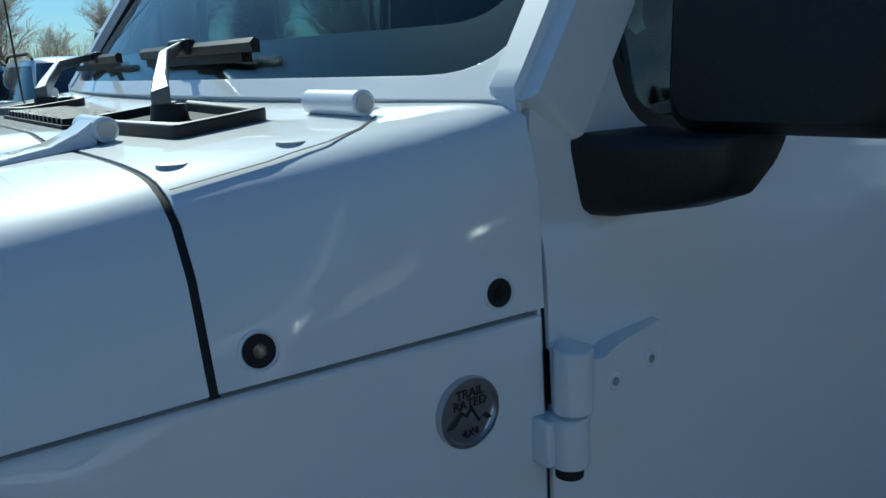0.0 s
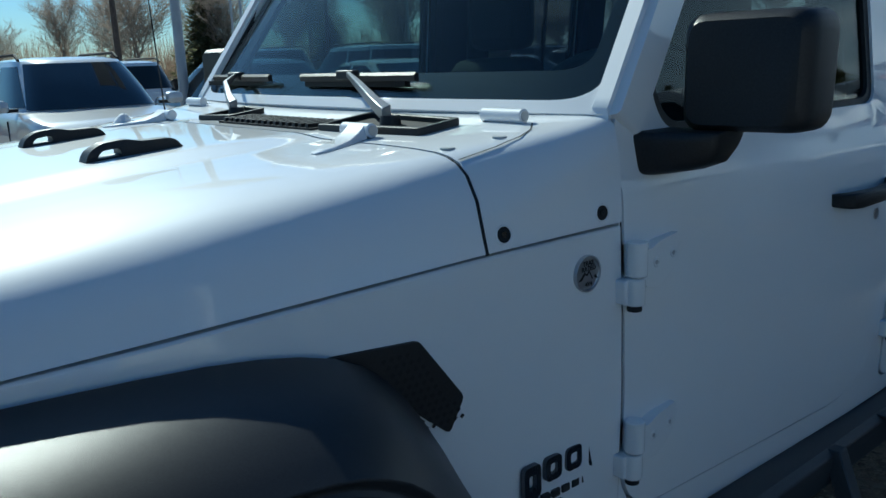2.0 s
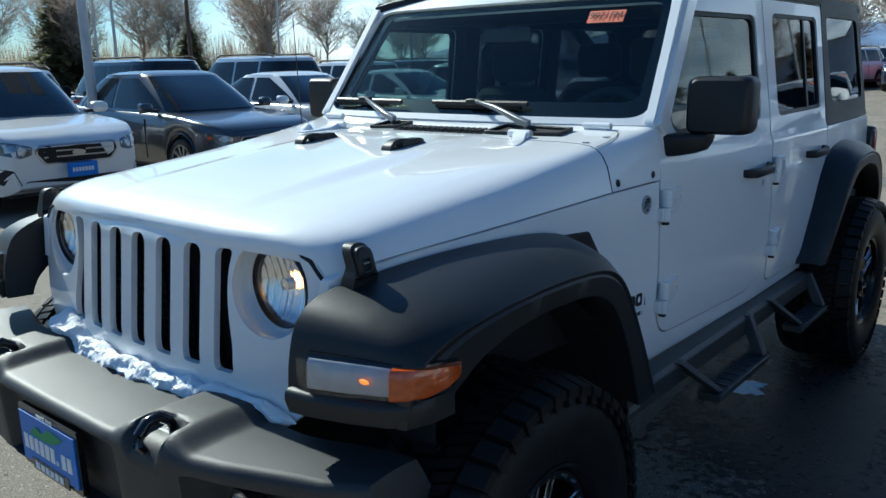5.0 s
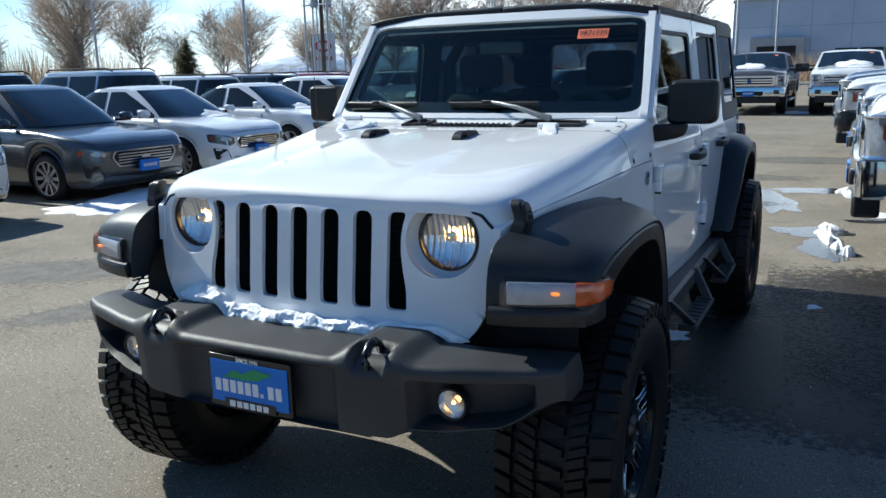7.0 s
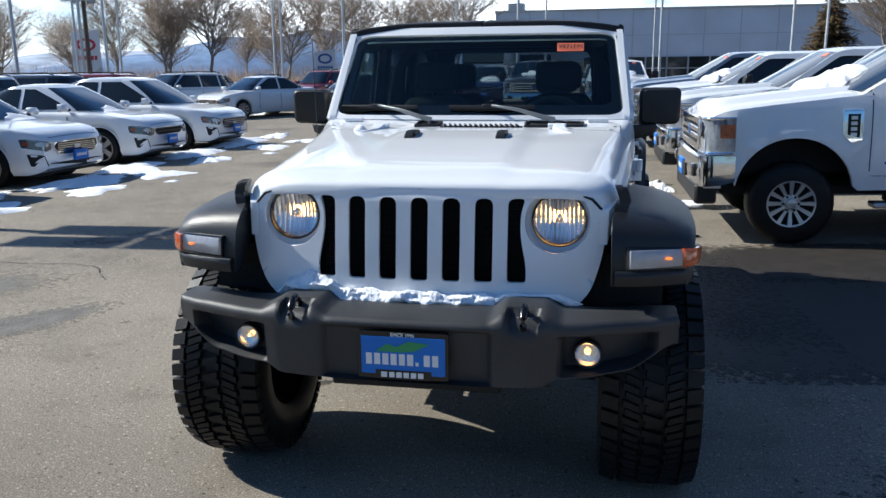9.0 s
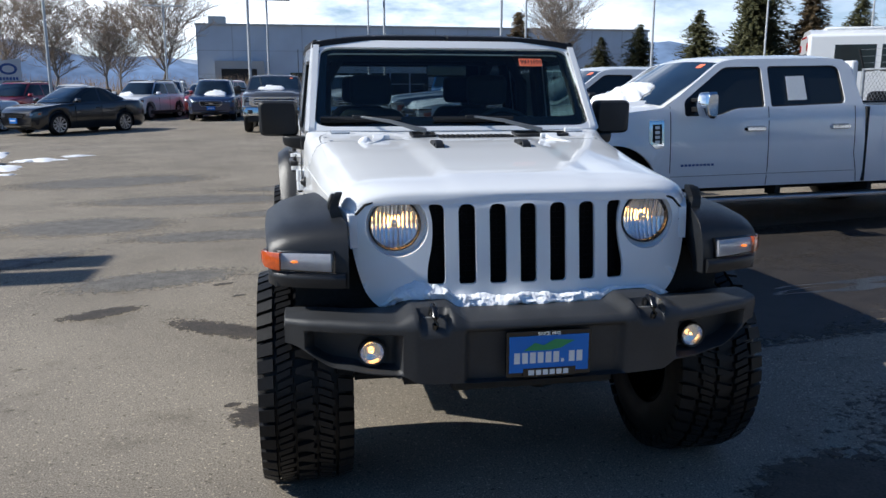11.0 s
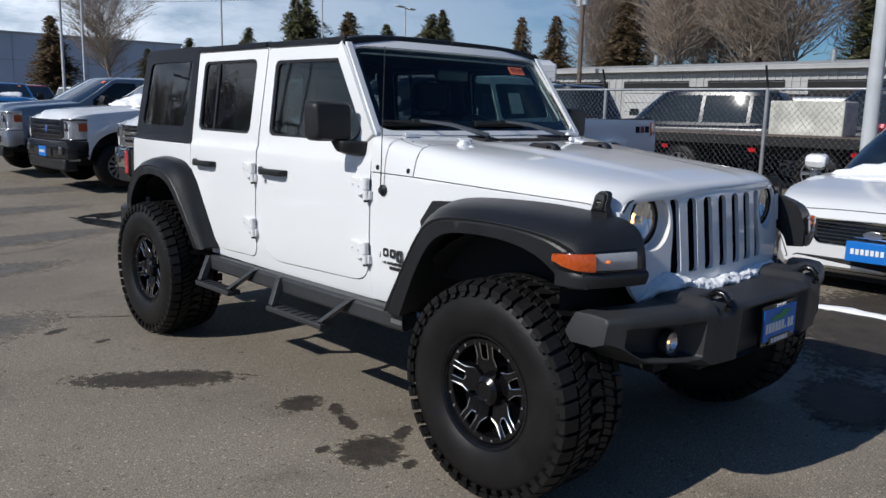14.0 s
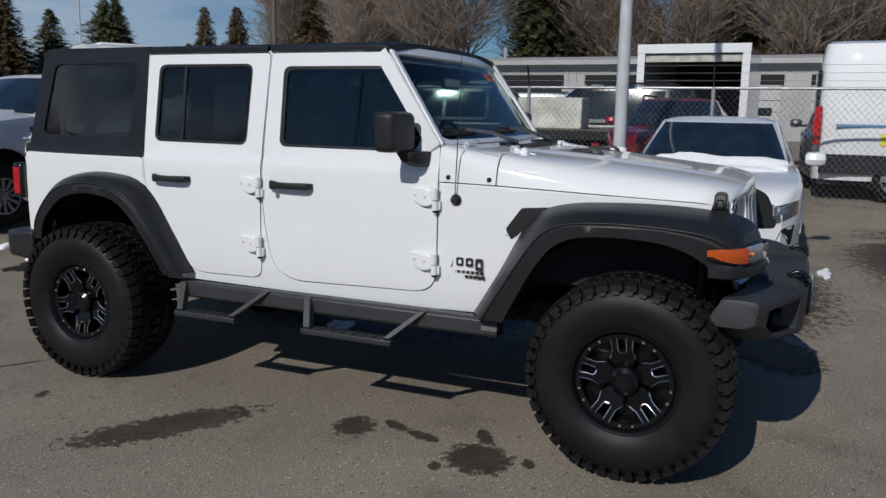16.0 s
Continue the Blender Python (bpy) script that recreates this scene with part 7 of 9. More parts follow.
def sedan_face(grille_mat, grille_w, gz0, gz1, bars, lower=True, emblem=True, fogs=True, lamp_lift=0.06):
    def make(car, col, L, W, b, top, belt, tree):
        zc = (gz0 + gz1) / 2
        outline = rounded([(-grille_w * 0.80, gz0), (grille_w * 0.80, gz0), (grille_w, zc + 0.02), (grille_w * 0.92, gz1), (-grille_w * 0.92, gz1), (-grille_w, zc + 0.02)], 0.03, 4)
        cu = list(np.arange(-0.55, 0.56, 0.11))
        g = part("grille", on_patch(tree, outline, 0.006, 0.05, cu), SEAM_DARK, car, "dark grille")
        big = [(u * 1.05, zc + (v - zc) * 1.14) for u, v in outline]
        part("grille_frame", on_patch(tree, big, 0.016, 0.03, cu, (), [outline]), grille_mat, g)
        for k in range(bars):
            z = gz0 + (gz1 - gz0) * (k + 1) / (bars + 1)
            ww = grille_w * 0.84
            part("grille_bar", loft([[(on_nose(tree, u, z, 0.018)[0], u, z - 0.007), (on_nose(tree, u, z, 0.020)[0], u, z + 0.007), (on_nose(tree, u, z, -0.01)[0], u, z + 0.007), (on_nose(tree, u, z, -0.01)[0], u, z - 0.007)] for u in np.linspace(-ww, ww, 9)]), grille_mat, g)
        if emblem:
            ov = [(0.075 * math.cos(a), zc + 0.032 * math.sin(a)) for a in np.linspace(0, 2 * math.pi, 25)[:-1]]
            part("emblem", on_patch(tree, ov, 0.026, -0.005), SATIN, g, "plain oval emblem")
        if lower:
            lo = rounded([(-W * 0.37, b + 0.06), (W * 0.37, b + 0.06), (W * 0.33, b + 0.17), (-W * 0.33, b + 0.17)], 0.02, 3)
            part("lower_intake", on_patch(tree, lo, 0.008, 0.05, cu), SEAM_DARK, car)
        for s in (1, -1):
            if fogs:
                fo = rounded(mirrored([(W * 0.36, b + 0.13), (W * 0.45, b + 0.14), (W * 0.462, b + 0.33), (W * 0.40, b + 0.30)], s), 0.015, 3)
                part("fog_recess", on_patch(tree, fo, 0.008, 0.05), SEAM_DARK, car)
            y0, y1 = grille_w * 1.12, W / 2 * 0.945
            lm = rounded(mirrored([(y0, gz1 - 0.095), (y0 + 0.12, gz1 - 0.125), (y1, gz1 - 0.06), (y1 * 1.005, gz1 + lamp_lift + 0.015), (y0 + 0.15, gz1 + 0.045), (y0, gz1 + 0.0)], s), 0.02, 3)
            cuts_ = [c * s for c in np.linspace(y0 + 0.04, y1 - 0.02, 6)]
            h = part("headlight", on_patch(tree, lm, 0.010, 0.05, cuts_), LAMP_SMOKE, car, "smoky clear headlight", smooth=60)
            for g, rr in ((0.30, 0.030), (0.58, 0.034)):
                uc, vc = s * (y0 + (y1 - y0) * g), gz1 - 0.038 + 0.045 * g
                disc = [(uc + rr * 1.3 * math.cos(a), vc + rr * math.sin(a)) for a in np.linspace(0, 2 * math.pi, 17)[:-1]]
                part("projector", on_patch(tree, disc, 0.013, 0.0), SATIN, h, "bright projector lens")
            strip_ = rounded(mirrored([(y0 + 0.03, gz1 - 0.018), (y1 - 0.06, gz1 + lamp_lift - 0.018), (y1 - 0.05, gz1 + lamp_lift - 0.006), (y0 + 0.03, gz1 - 0.006)], s), 0.003, 2)
            part("day_strip", on_patch(tree, strip_, 0.014, 0.0, cuts_), LAMP_CLEAR, h)
            corner = mirrored([(y1 - 0.036, gz1 - 0.025), (y1 - 0.008, gz1 - 0.020), (y1 - 0.008, gz1 + lamp_lift - 0.03), (y1 - 0.030, gz1 + lamp_lift - 0.035)], s)
            part("amber_corner", on_patch(tree, corner, 0.0135, 0.0), AMBER_RED, h)
        if top[1][1] < 0.8:
            # bonnet shut line and swage creases
            for u0, u1 in ((-W * 0.33, W * 0.33),):
                line = [on_nose(tree, u, gz1 + 0.075 + 0.02 * (1 - (u / u1) ** 2), 0.0015) for u in np.linspace(u0, u1, 13)]
                part("bonnet_seam", sweep(line, 0.004, 5), SEAM_DARK, car)
    return make


def truck_face(chrome, body_bumper=False):
    def make(car, col, L, W, b, top, belt, tree):
        x = L / 2
        gz0, gz1, gw = b + 0.42, top[0][1] - 0.06, W * 0.34
        g = part("grille", box(x - 0.06, x + 0.010, -gw, gw, gz0, gz1), SEAM_DARK, car, "dark grille")
        part("grille_frame", plate(rounded([(-gw * 1.05, gz0 - 0.03), (gw * 1.05, gz0 - 0.03), (gw * 1.05, gz1 + 0.03), (-gw * 1.05, gz1 + 0.03)], 0.05, 4), [rounded([(-gw * 0.93, gz0 + 0.03), (gw * 0.93, gz0 + 0.03), (gw * 0.93, gz1 - 0.03), (-gw * 0.93, gz1 - 0.03)], 0.04, 4)], lambda u, v: (x + 0.045, u, v), lambda u, v: (x - 0.02, u, v)), chrome, g, bevel=0.012)
        for k in range(2):
            z = gz0 + (gz1 - gz0) * (0.36 + 0.28 * k)
            part("grille_bar", box(x - 0.01, x + 0.05, -gw, gw, z - 0.028, z + 0.028), chrome, g, bevel=0.012)
        for k in range(7):
            part("grille_bar", box(x - 0.01, x + 0.018, -gw * 0.92, gw * 0.92, gz0 + 0.05 + (gz1 - gz0 - 0.1) * k / 6 - 0.006, gz0 + 0.05 + (gz1 - gz0 - 0.1) * k / 6 + 0.006), MESH_DARK, g)
        part("emblem", lathe([(x + 0.05, 0.001), (x + 0.058, 0.055), (x + 0.045, 0.065)], 24, "x", (0, 0, (gz0 + gz1) / 2)), BADGE_BLUE, g, "plain oval emblem")
        for s in (1, -1):
            wq = W / 2 * 0.965
            lo = [[(x + 0.03 - d, s * y, z) for z in (gz0 - 0.02, gz0 + (gz1 - gz0) * 0.5, gz1 + 0.03)] for y, d in ((gw * 1.04, 0.0), (W * 0.42, 0.015), (wq - 0.03, 0.06), (wq + 0.012, 0.13), (W / 2 + 0.010, 0.48))]
            h = part("headlight", loft(lo, closed=False), LAMP_CLEAR, car, "tall clear headlight", smooth=60)
            part("lamp_frame", sweep([(x + 0.04 - d, s * (y + 0.004), gz1 + 0.035) for y, d in ((gw * 1.04, 0.0), (W * 0.42, 0.015), (wq - 0.03, 0.06), (wq + 0.012, 0.11), (W / 2 + 0.010, 0.49))], 0.014, 6), chrome, h)
            part("lamp_frame", sweep([(x + 0.04 - d, s * (y + 0.004), gz0 - 0.03) for y, d in ((gw * 1.04, 0.0), (W * 0.42, 0.015), (wq - 0.03, 0.06), (wq + 0.012, 0.11), (W / 2 + 0.010, 0.46))], 0.014, 6), chrome, h)
            part("lamp_pillar", box(x + 0.005, x + 0.045, s * gw * 1.06, s * (gw * 1.06 + 0.06), gz0, gz1 + 0.02), chrome, h, bevel=0.01)
            part("projector", lathe([(x - 0.01, 0.075), (x + 0.035, 0.070), (x + 0.03, 0.055), (x - 0.005, 0.03), (x - 0.01, 0.001)], 20, "x", (0, s * (W * 0.41), gz0 + (gz1 - gz0) * 0.72)), LAMP_BLACK, h)
            part("amber_reflector", loft([[(x - 0.22, s * (W / 2 + 0.002), z), (x - 0.44, s * (W / 2 + 0.014), z)] for z in ((gz0 + gz1) / 2 - 0.02, gz1 - 0.02)], closed=False), AMBER_RED, h)
            part("lamp_divider", box(x - 0.02, x + 0.022, s * gw * 1.08, s * W * 0.46, (gz0 + gz1) / 2 - 0.02, (gz0 + gz1) / 2 + 0.02), LAMP_BLACK, h)
        bm = loft([[(x - 0.05, u, b + 0.08), (x + 0.16 - 0.10 * (abs(u) / (W / 2)) ** 3, u, b + 0.10), (x + 0.17 - 0.10 * (abs(u) / (W / 2)) ** 3, u, b + 0.22), (x + 0.13 - 0.10 * (abs(u) / (W / 2)) ** 3, u, b + 0.36), (x - 0.05, u, b + 0.38)] for u in np.linspace(-W * 0.49, W * 0.49, 13)])
        bp = part("bumper", bm, col if body_bumper else chrome, car, "chrome front bumper" if not body_bumper else "", smooth=40, bevel=0.01)
        part("bumper_intake", box(x + 0.10, x + 0.178, -W * 0.20, W * 0.20, b + 0.12, b + 0.24), SEAM_DARK, bp)
        for s in (1, -1):
            wing = [[(u, s * (W / 2 - 0.10), b + 0.08 + dz), (u, s * (W / 2 + yo), b + 0.09 + dz), (u, s * (W / 2 + yo + 0.006), b + 0.22), (u, s * (W / 2 + yo - 0.006), b + 0.365), (u, s * (W / 2 - 0.10), b + 0.375)] for u, yo, dz in ((x + 0.07, -0.050, 0.0), (x + 0.03, -0.006, 0.0), (x - 0.06, 0.016, 0.0), (x - 0.25, 0.020, 0.01), (x - 0.46, 0.018, 0.04))]
            part("bumper_end", loft(wing), col if body_bumper else chrome, bp, smooth=40)
            part("fog_lamp", box(x + 0.08, x + 0.155, s * W * 0.34, s * W * 0.42, b + 0.16, b + 0.28), LAMP_BLACK, bp, bevel=0.02)
        part("air_dam", box(x - 0.25, x + 0.10, -W * 0.42, W * 0.42, b - 0.10, b + 0.09), BLACK_TRIM, car, bevel=0.03)
    return make


def sedan(label, at, rot, colour, L=4.87, W=1.85, H=1.47, face=None, **kw):
    k = L / 4.87
    top = [(L / 2, 0.70), (L / 2 - 0.04, 0.765), (L / 2 - 0.20, 0.84), (L / 2 - 0.45, 0.895), (L / 2 - 1.0, 0.965), (L / 2 - 1.45, 1.005), (-L / 2 + 1.0, 1.09), (-L / 2 + 0.25, 1.08), (-L / 2 + 0.06, 1.0), (-L / 2, 0.72)]
    return vehicle("sedan", label, at, rot, L, W, top, 1.015, H + 0.05, (L / 2 - 1.16, L / 2 - 2.20, -L / 2 + 1.70, -L / 2 + 0.45), (L / 2 - 0.96, -L / 2 + 1.06), colour, 0.335, 0.235, face=face, bottom=0.20, **kw)


def suv(label, at, rot, colour, L=4.6, W=1.80, H=1.69, face=None, **kw):
    top = [(L / 2, 0.80), (L / 2 - 0.06, 0.88), (L / 2 - 0.35, 0.99), (L / 2 - 0.9, 1.06), (L / 2 - 1.15, 1.09), (-L / 2 + 0.4, 1.14), (-L / 2 + 0.05, 1.12), (-L / 2, 0.85)]
    return vehicle("suv", label, at, rot, L, W, top, 1.09, H, (L / 2 - 1.02, L / 2 - 1.85, -L / 2 + 0.55, -L / 2 + 0.10), (L / 2 - 0.92, -L / 2 + 1.02), colour, 0.36, 0.235, face=face, bottom=0.27, clad=True, rails=kw.pop("rails", True), **kw)


def arc(cx, cz, r, a0, a1, n=16):
    return [(cx + r * math.cos(radians(a0 + (a1 - a0) * k / n)), cz + r * math.sin(radians(a0 + (a1 - a0) * k / n))) for k in range(n + 1)]


def blunt_nose(car, start, share):
    """Draws in the front overhang of a truck, all but its wheels."""
    for ob in list(car.children):
        if "wheel" in ob.name and "well" not in ob.name:
            continue
        for p in [ob] + list(ob.children):
            if p.type == "MESH":
                for v in p.data.vertices:
                    if v.co.x > start:
                        v.co.x = start + (v.co.x - start) * share


def pickup(label, at, rot, colour, heavy=True, chrome=CHROME, snow=0, wheel_mat=None, mirror_mat=None, plate_blue=True, sheet=False, pitch=0.0):
    """A crew-cab pickup: side panels with real openings, hood, roof, bed and nose."""
    x0, y0 = at
    car = thing("pickup_truck", label, "truck", "parked trucks", at=pose(x0, y0, ground_z(x0, y0), 0, pitch, rot))
    col = paint(colour)
    half, r, low = 1.015, 0.372 if heavy else 0.365, 0.0 if heavy else -0.05
    wf, wr_, nose, tail = 2.12, -1.80, 3.08, -2.90
    hood_u, hood_v = (1.50, 1.62, 2.3, 2.8, 3.0, 3.08), (1.335, 1.325, 1.262, 1.205, 1.150, 1.060)

    def wide(u, v):
        w = half * interp(v - low, (0.4, 0.62, 0.95, 1.18, 1.30, 1.80), (0.965, 1.0, 1.0, 0.985, 0.962, 0.80))
        w -= half * 0.065 * smoothstep(2.62, 3.1, u)
        for wx in (wf, wr_):
            w += 0.026 * math.exp(-((math.hypot(u - wx, v - 0.46) - 0.53) / 0.055) ** 2) if v < 1.05 else 0.0
        return w

    def flank(nm, outline, s, mat, parent, holes=(), proud=0.0, thick=0.05, lab="", bevel=0.006):
        us, vs = [p[0] for p in outline], [p[1] for p in outline]
        cu = [c for c in np.arange(-2.85, 3.1, 0.13) if min(us) + 0.02 < c < max(us) - 0.02]
        cv = [c + low for c in (0.62, 0.78, 0.88, 0.95, 1.02, 1.08, 1.18, 1.24, 1.30, 1.5, 1.65) if min(vs) + 0.01 < c + low < max(vs) - 0.01]
        return part(nm, plate(outline, holes, lambda u, v: (u, s * (wide(u, v) + proud), v), lambda u, v: (u, s * (wide(u, v) + proud - thick), v), cu, cv), mat, parent, lab, smooth=45, bevel=bevel)

    Z = lambda pts: [(u, v + low) for u, v in pts]
    bottom = [(-2.80, 0.56)] + arc(wr_, 0.47, 0.50, 172, 8) + [(-1.27, 0.49), (1.58, 0.49)] + arc(wf, 0.46, 0.50, 172, 8) + [(2.66, 0.60), (3.05, 0.62)]
    SIDE = Z([(3.07, 0.80), (3.075, 1.02), (3.04, 1.10), (2.98, 1.15), (2.8, 1.195), (2.3, 1.25), (1.60, 1.318), (1.52, 1.345), (0.93, 1.752), (0.84, 1.785), (0.70, 1.80), (-0.36, 1.80), (-0.52, 1.782), (-0.60, 1.72), (-0.70, 1.315), (-0.76, 1.300), (-2.885, 1.262), (-2.90, 1.20), (-2.90, 0.60)] + bottom)
    W1 = rounded(Z([(1.34, 1.232), (0.95, 1.232), (0.77, 1.300), (0.44, 1.308), (0.44, 1.722), (0.86, 1.722), (1.34, 1.385)]), [0.03, 0.08, 0.08, 0.03, 0.04, 0.06, 0.05], 5)
    W2 = rounded(Z([(0.37, 1.308), (-0.50, 1.325), (-0.46, 1.722), (0.37, 1.724)]), [0.03, 0.07, 0.09, 0.04], 5)
    for s in (1, -1):
        side = flank("body_side", SIDE, s, col, car, [W1, W2], lab="painted truck side with door and bed panels")
        for k, win in enumerate((W1, W2)):
            cx, cz = sum(p[0] for p in win) / len(win), sum(p[1] for p in win) / len(win)
            grown = [(cx + (u - cx) * 1.015, cz + (v - cz) * 1.02) for u, v in win]
            shrunk = [(cx + (u - cx) * 0.965, cz + (v - cz) * 0.935) for u, v in win]
            flank("window_seal", grown, s, SEAM_DARK, side, [shrunk], -0.012, 0.02, bevel=0)
            flank("side_window", grown, s, CAR_GLASS, side, (), -0.022, 0.004, "dark side window", bevel=0)
            if k and sheet:
                flank("window_sheet", Z([(0.16, 1.37), (-0.06, 1.372), (-0.05, 1.62), (0.16, 1.615)]), s, PAPER, side, (), -0.016, 0.002, "printed sheet in the window", bevel=0)
        for line in ([(1.50, 0.50), (1.50, 1.335)], [(0.405, 0.50), (0.405, 1.31)], [(-0.66, 0.50), (-0.60, 0.80), (-0.60, 1.30)], [(1.49, 0.62), (-0.62, 0.62)]):
            d = dense_line([(u, v + low) for u, v in line], 10)
            flat_ = line[0][1] == line[-1][1]
            wd = 0.002 if flat_ else 0.0045
            rows = [[(u - (0 if flat_ else wd), s * (wide(u, v) + 0.0016), v - (wd if flat_ else 0)), (u + (0 if flat_ else wd), s * (wide(u, v) + 0.0016), v + (wd if flat_ else 0))] for u, v in d]
            part("door_seam", loft(rows, closed=False), SEAM_DARK, side)
        part("cab_gap", box(-0.752, -0.722, s * (half - 0.10), s * (half + 0.002), 0.50 + low, 1.29 + low), SEAM_DARK, side)
        flank("fuel_door", rounded(Z([(-0.93, 0.92), (-1.10, 0.92), (-1.10, 1.08), (-0.93, 1.08)]), 0.02, 3), s, col, side, (), 0.003, 0.01, bevel=0.002)
        for hu in (0.56, -0.42):
            yy = s * (wide(hu, 1.10) + 0.004)
            hd = part("door_handle", loft([[(hu + du, yy + s * o, 1.090 + low + q * hh) for q, o in ((-1, 0.0), (-0.8, dd), (0.8, dd), (1, 0.0))] for du, dd, hh in ((-0.125, 0.004, 0.016), (-0.10, 0.032, 0.020), (0.10, 0.032, 0.020), (0.125, 0.004, 0.016))]), chrome if chrome is CHROME else col, side, "pull handle", smooth=40)
            part("handle_cup", box(hu - 0.10, hu + 0.10, yy - s * 0.003, yy + s * 0.001, 1.062 + low, 1.118 + low), GREY_TRIM_GLINT, hd)
        # mirror
        mu, mz, my = 1.22, 1.345 + low, wide(1.2, 1.25 + low)
        mo = part("mirror", loft([[(mu + dx * g, s * (my + y), mz + dz * g) for dx, dz in rounded([(-0.05, -0.13), (0.05, -0.12), (0.085, 0.0), (0.06, 0.13), (-0.05, 0.135)], 0.03, 3)] for y, g in ((0.14, 0.75), (0.16, 0.97), (0.33, 1.0), (0.36, 0.8))]), mirror_mat or BLACK_TRIM, car, "tall towing mirror", smooth=40)
        part("mirror_arm", box(mu - 0.03, mu + 0.04, s * (my - 0.05), s * (my + 0.17), mz - 0.07, mz - 0.02), BLACK_TRIM, mo, bevel=0.01)
        part("mirror_arm", box(mu - 0.03, mu + 0.04, s * (my - 0.05), s * (my + 0.17), mz + 0.03, mz + 0.07), BLACK_TRIM, mo, bevel=0.01)
        # badges as plain shapes
        sb = flank("side_badge", rounded(Z([(1.74, 1.20), (1.575, 1.20), (1.575, 0.93), (1.66, 0.91), (1.74, 0.98)]), 0.012, 3), s, chrome, side, (), 0.012, 0.02, "tall chrome-edged badge", bevel=0.003)
        flank("badge_field", Z([(1.70, 1.16), (1.60, 1.16), (1.60, 0.955), (1.70, 0.985)]), s, SEAM_DARK, sb, (), 0.014, 0.01, bevel=0)
        for k in range(4):
            flank("badge_bar", Z([(1.675, 1.143 - 0.048 * k), (1.625, 1.143 - 0.048 * k), (1.625, 1.113 - 0.048 * k), (1.675, 1.113 - 0.048 * k)]), s, SATIN, sb, (), 0.016, 0.01, bevel=0)
        for k in range(9):
            flank("side_mark", Z([(1.38 - 0.042 * k, 0.745), (1.35 - 0.042 * k, 0.745), (1.35 - 0.042 * k, 0.722), (1.38 - 0.042 * k, 0.722)]), s, BADGE_BLUE, side, (), 0.002, 0.004, bevel=0)
        for k in range(3):
            flank("bed_badge", Z([(-2.40 - 0.12 * k, 1.175), (-2.50 - 0.12 * k, 1.175), (-2.50 - 0.12 * k, 1.085), (-2.40 - 0.12 * k, 1.085)]), s, BADGE_RED if k == 1 else MESH_DARK, side, (), 0.002, 0.004, bevel=0)
        part("tail_lamp", loft([[(tail - 0.012, s * (half - 0.19), z), (tail - 0.014, s * (half - 0.05), z), (tail + 0.03, s * (half - 0.006), z), (tail + 0.13, s * (half - 0.004 - 0.03 * max(0, z - 1.0)), z)] for z in (0.78 + low, 1.0 + low, 1.22 + low)], closed=False), RED_LENS, car, "tall red tail lamp", smooth=50)
        part("running_board", box(-1.15, 1.45, s * (half - 0.14), s * (half + 0.045), 0.335, 0.385), SATIN if chrome is CHROME else BLACK_TRIM, car, "tubular running board", bevel=0.015)
        for bu in (-0.9, 0.2, 1.25):
            part("board_bracket", box(bu - 0.03, bu + 0.03, s * (half - 0.30), s * (half - 0.10), 0.37, 0.50 + low), UNDER, car)
        for wx in (wf, wr_):
            car_wheel(car, r, 0.27, 12, 0.207, wheel_mat or ALLOY, wx, s * (half - 0.145), s < 0)
    # hood with a raised middle, roof, screens
    S = [-1.0, -0.97, -0.92, -0.84, -0.74, -0.66, -0.60, -0.3, 0, 0.3, 0.60, 0.66, 0.74, 0.84, 0.92, 0.97, 1.0]
    def hood_row(u):
        e = interp(u, hood_u, hood_v) + low
        k = interp(u, (1.5, 2.9, 3.08), (1.0, 1.0, 0.3))
        return [(u - 0.05 * a * a * smoothstep(2.7, 3.08, u), a * (wide(u, min(e, 1.29 + low)) - 0.004), e - 0.02 + k * (0.055 * (1 - abs(a) ** 5) + 0.035 * (1 - smoothstep(0.58, 0.68, abs(a))))) for a in S]
    part("hood", loft([hood_row(u) for u in (1.50, 1.58, 1.8, 2.1, 2.4, 2.65, 2.8, 2.9, 2.98, 3.03, 3.06, 3.08)], closed=False), col, car, "broad truck hood with a raised middle", smooth=40)
    part("nose_panel", box(2.80, 3.055, -0.93, 0.93, 0.50 + low, 1.05 + low), col, car)
    roof_rows = []
    for u, dz in ((0.86, -0.05), (0.82, -0.025), (0.72, 0.0), (0.3, 0.012), (-0.3, 0.008), (-0.48, -0.012), (-0.58, -0.05)):
        roof_rows.append([(u + 0.05 * (1 - a * a) * smoothstep(0.6, 0.86, u), a * (wide(u, 1.795 + low) - 0.003), 1.788 + low + dz + 0.055 * (1 - abs(a) ** 3.5)) for a in S])
    part("roof", loft(roof_rows, closed=False), col, car, "painted cab roof", smooth=40)
    def screen(a, t, out=0.0):
        u = 1.60 - 0.80 * t + 0.11 * (1 - a * a) * (1 - 0.5 * t)
        z = 1.315 + low + 0.475 * t + 0.035 * (1 - a * a)
        return (u + 0.5 * out, a * (0.955 - 0.155 * t) * half, z + 0.86 * out)
    scr = part("windscreen_surround", loft([[screen(a, t, -0.004) for a in np.linspace(-1, 1, 17)] for t in np.linspace(0, 1.02, 6)], closed=False), col, car, smooth=60)
    part("windscreen", loft([[screen(a, t, 0.004) for a in np.linspace(-0.925, 0.925, 17)] for t in np.linspace(0.05, 0.93, 6)], closed=False), WIND_GLASS, scr, "dark windscreen", smooth=60)
    part("screen_tag", loft([[screen(a, t, 0.008) for a in (0.60, 0.72)] for t in (0.80, 0.88)], closed=False), ORANGE_TAG, scr, "red paper tag")
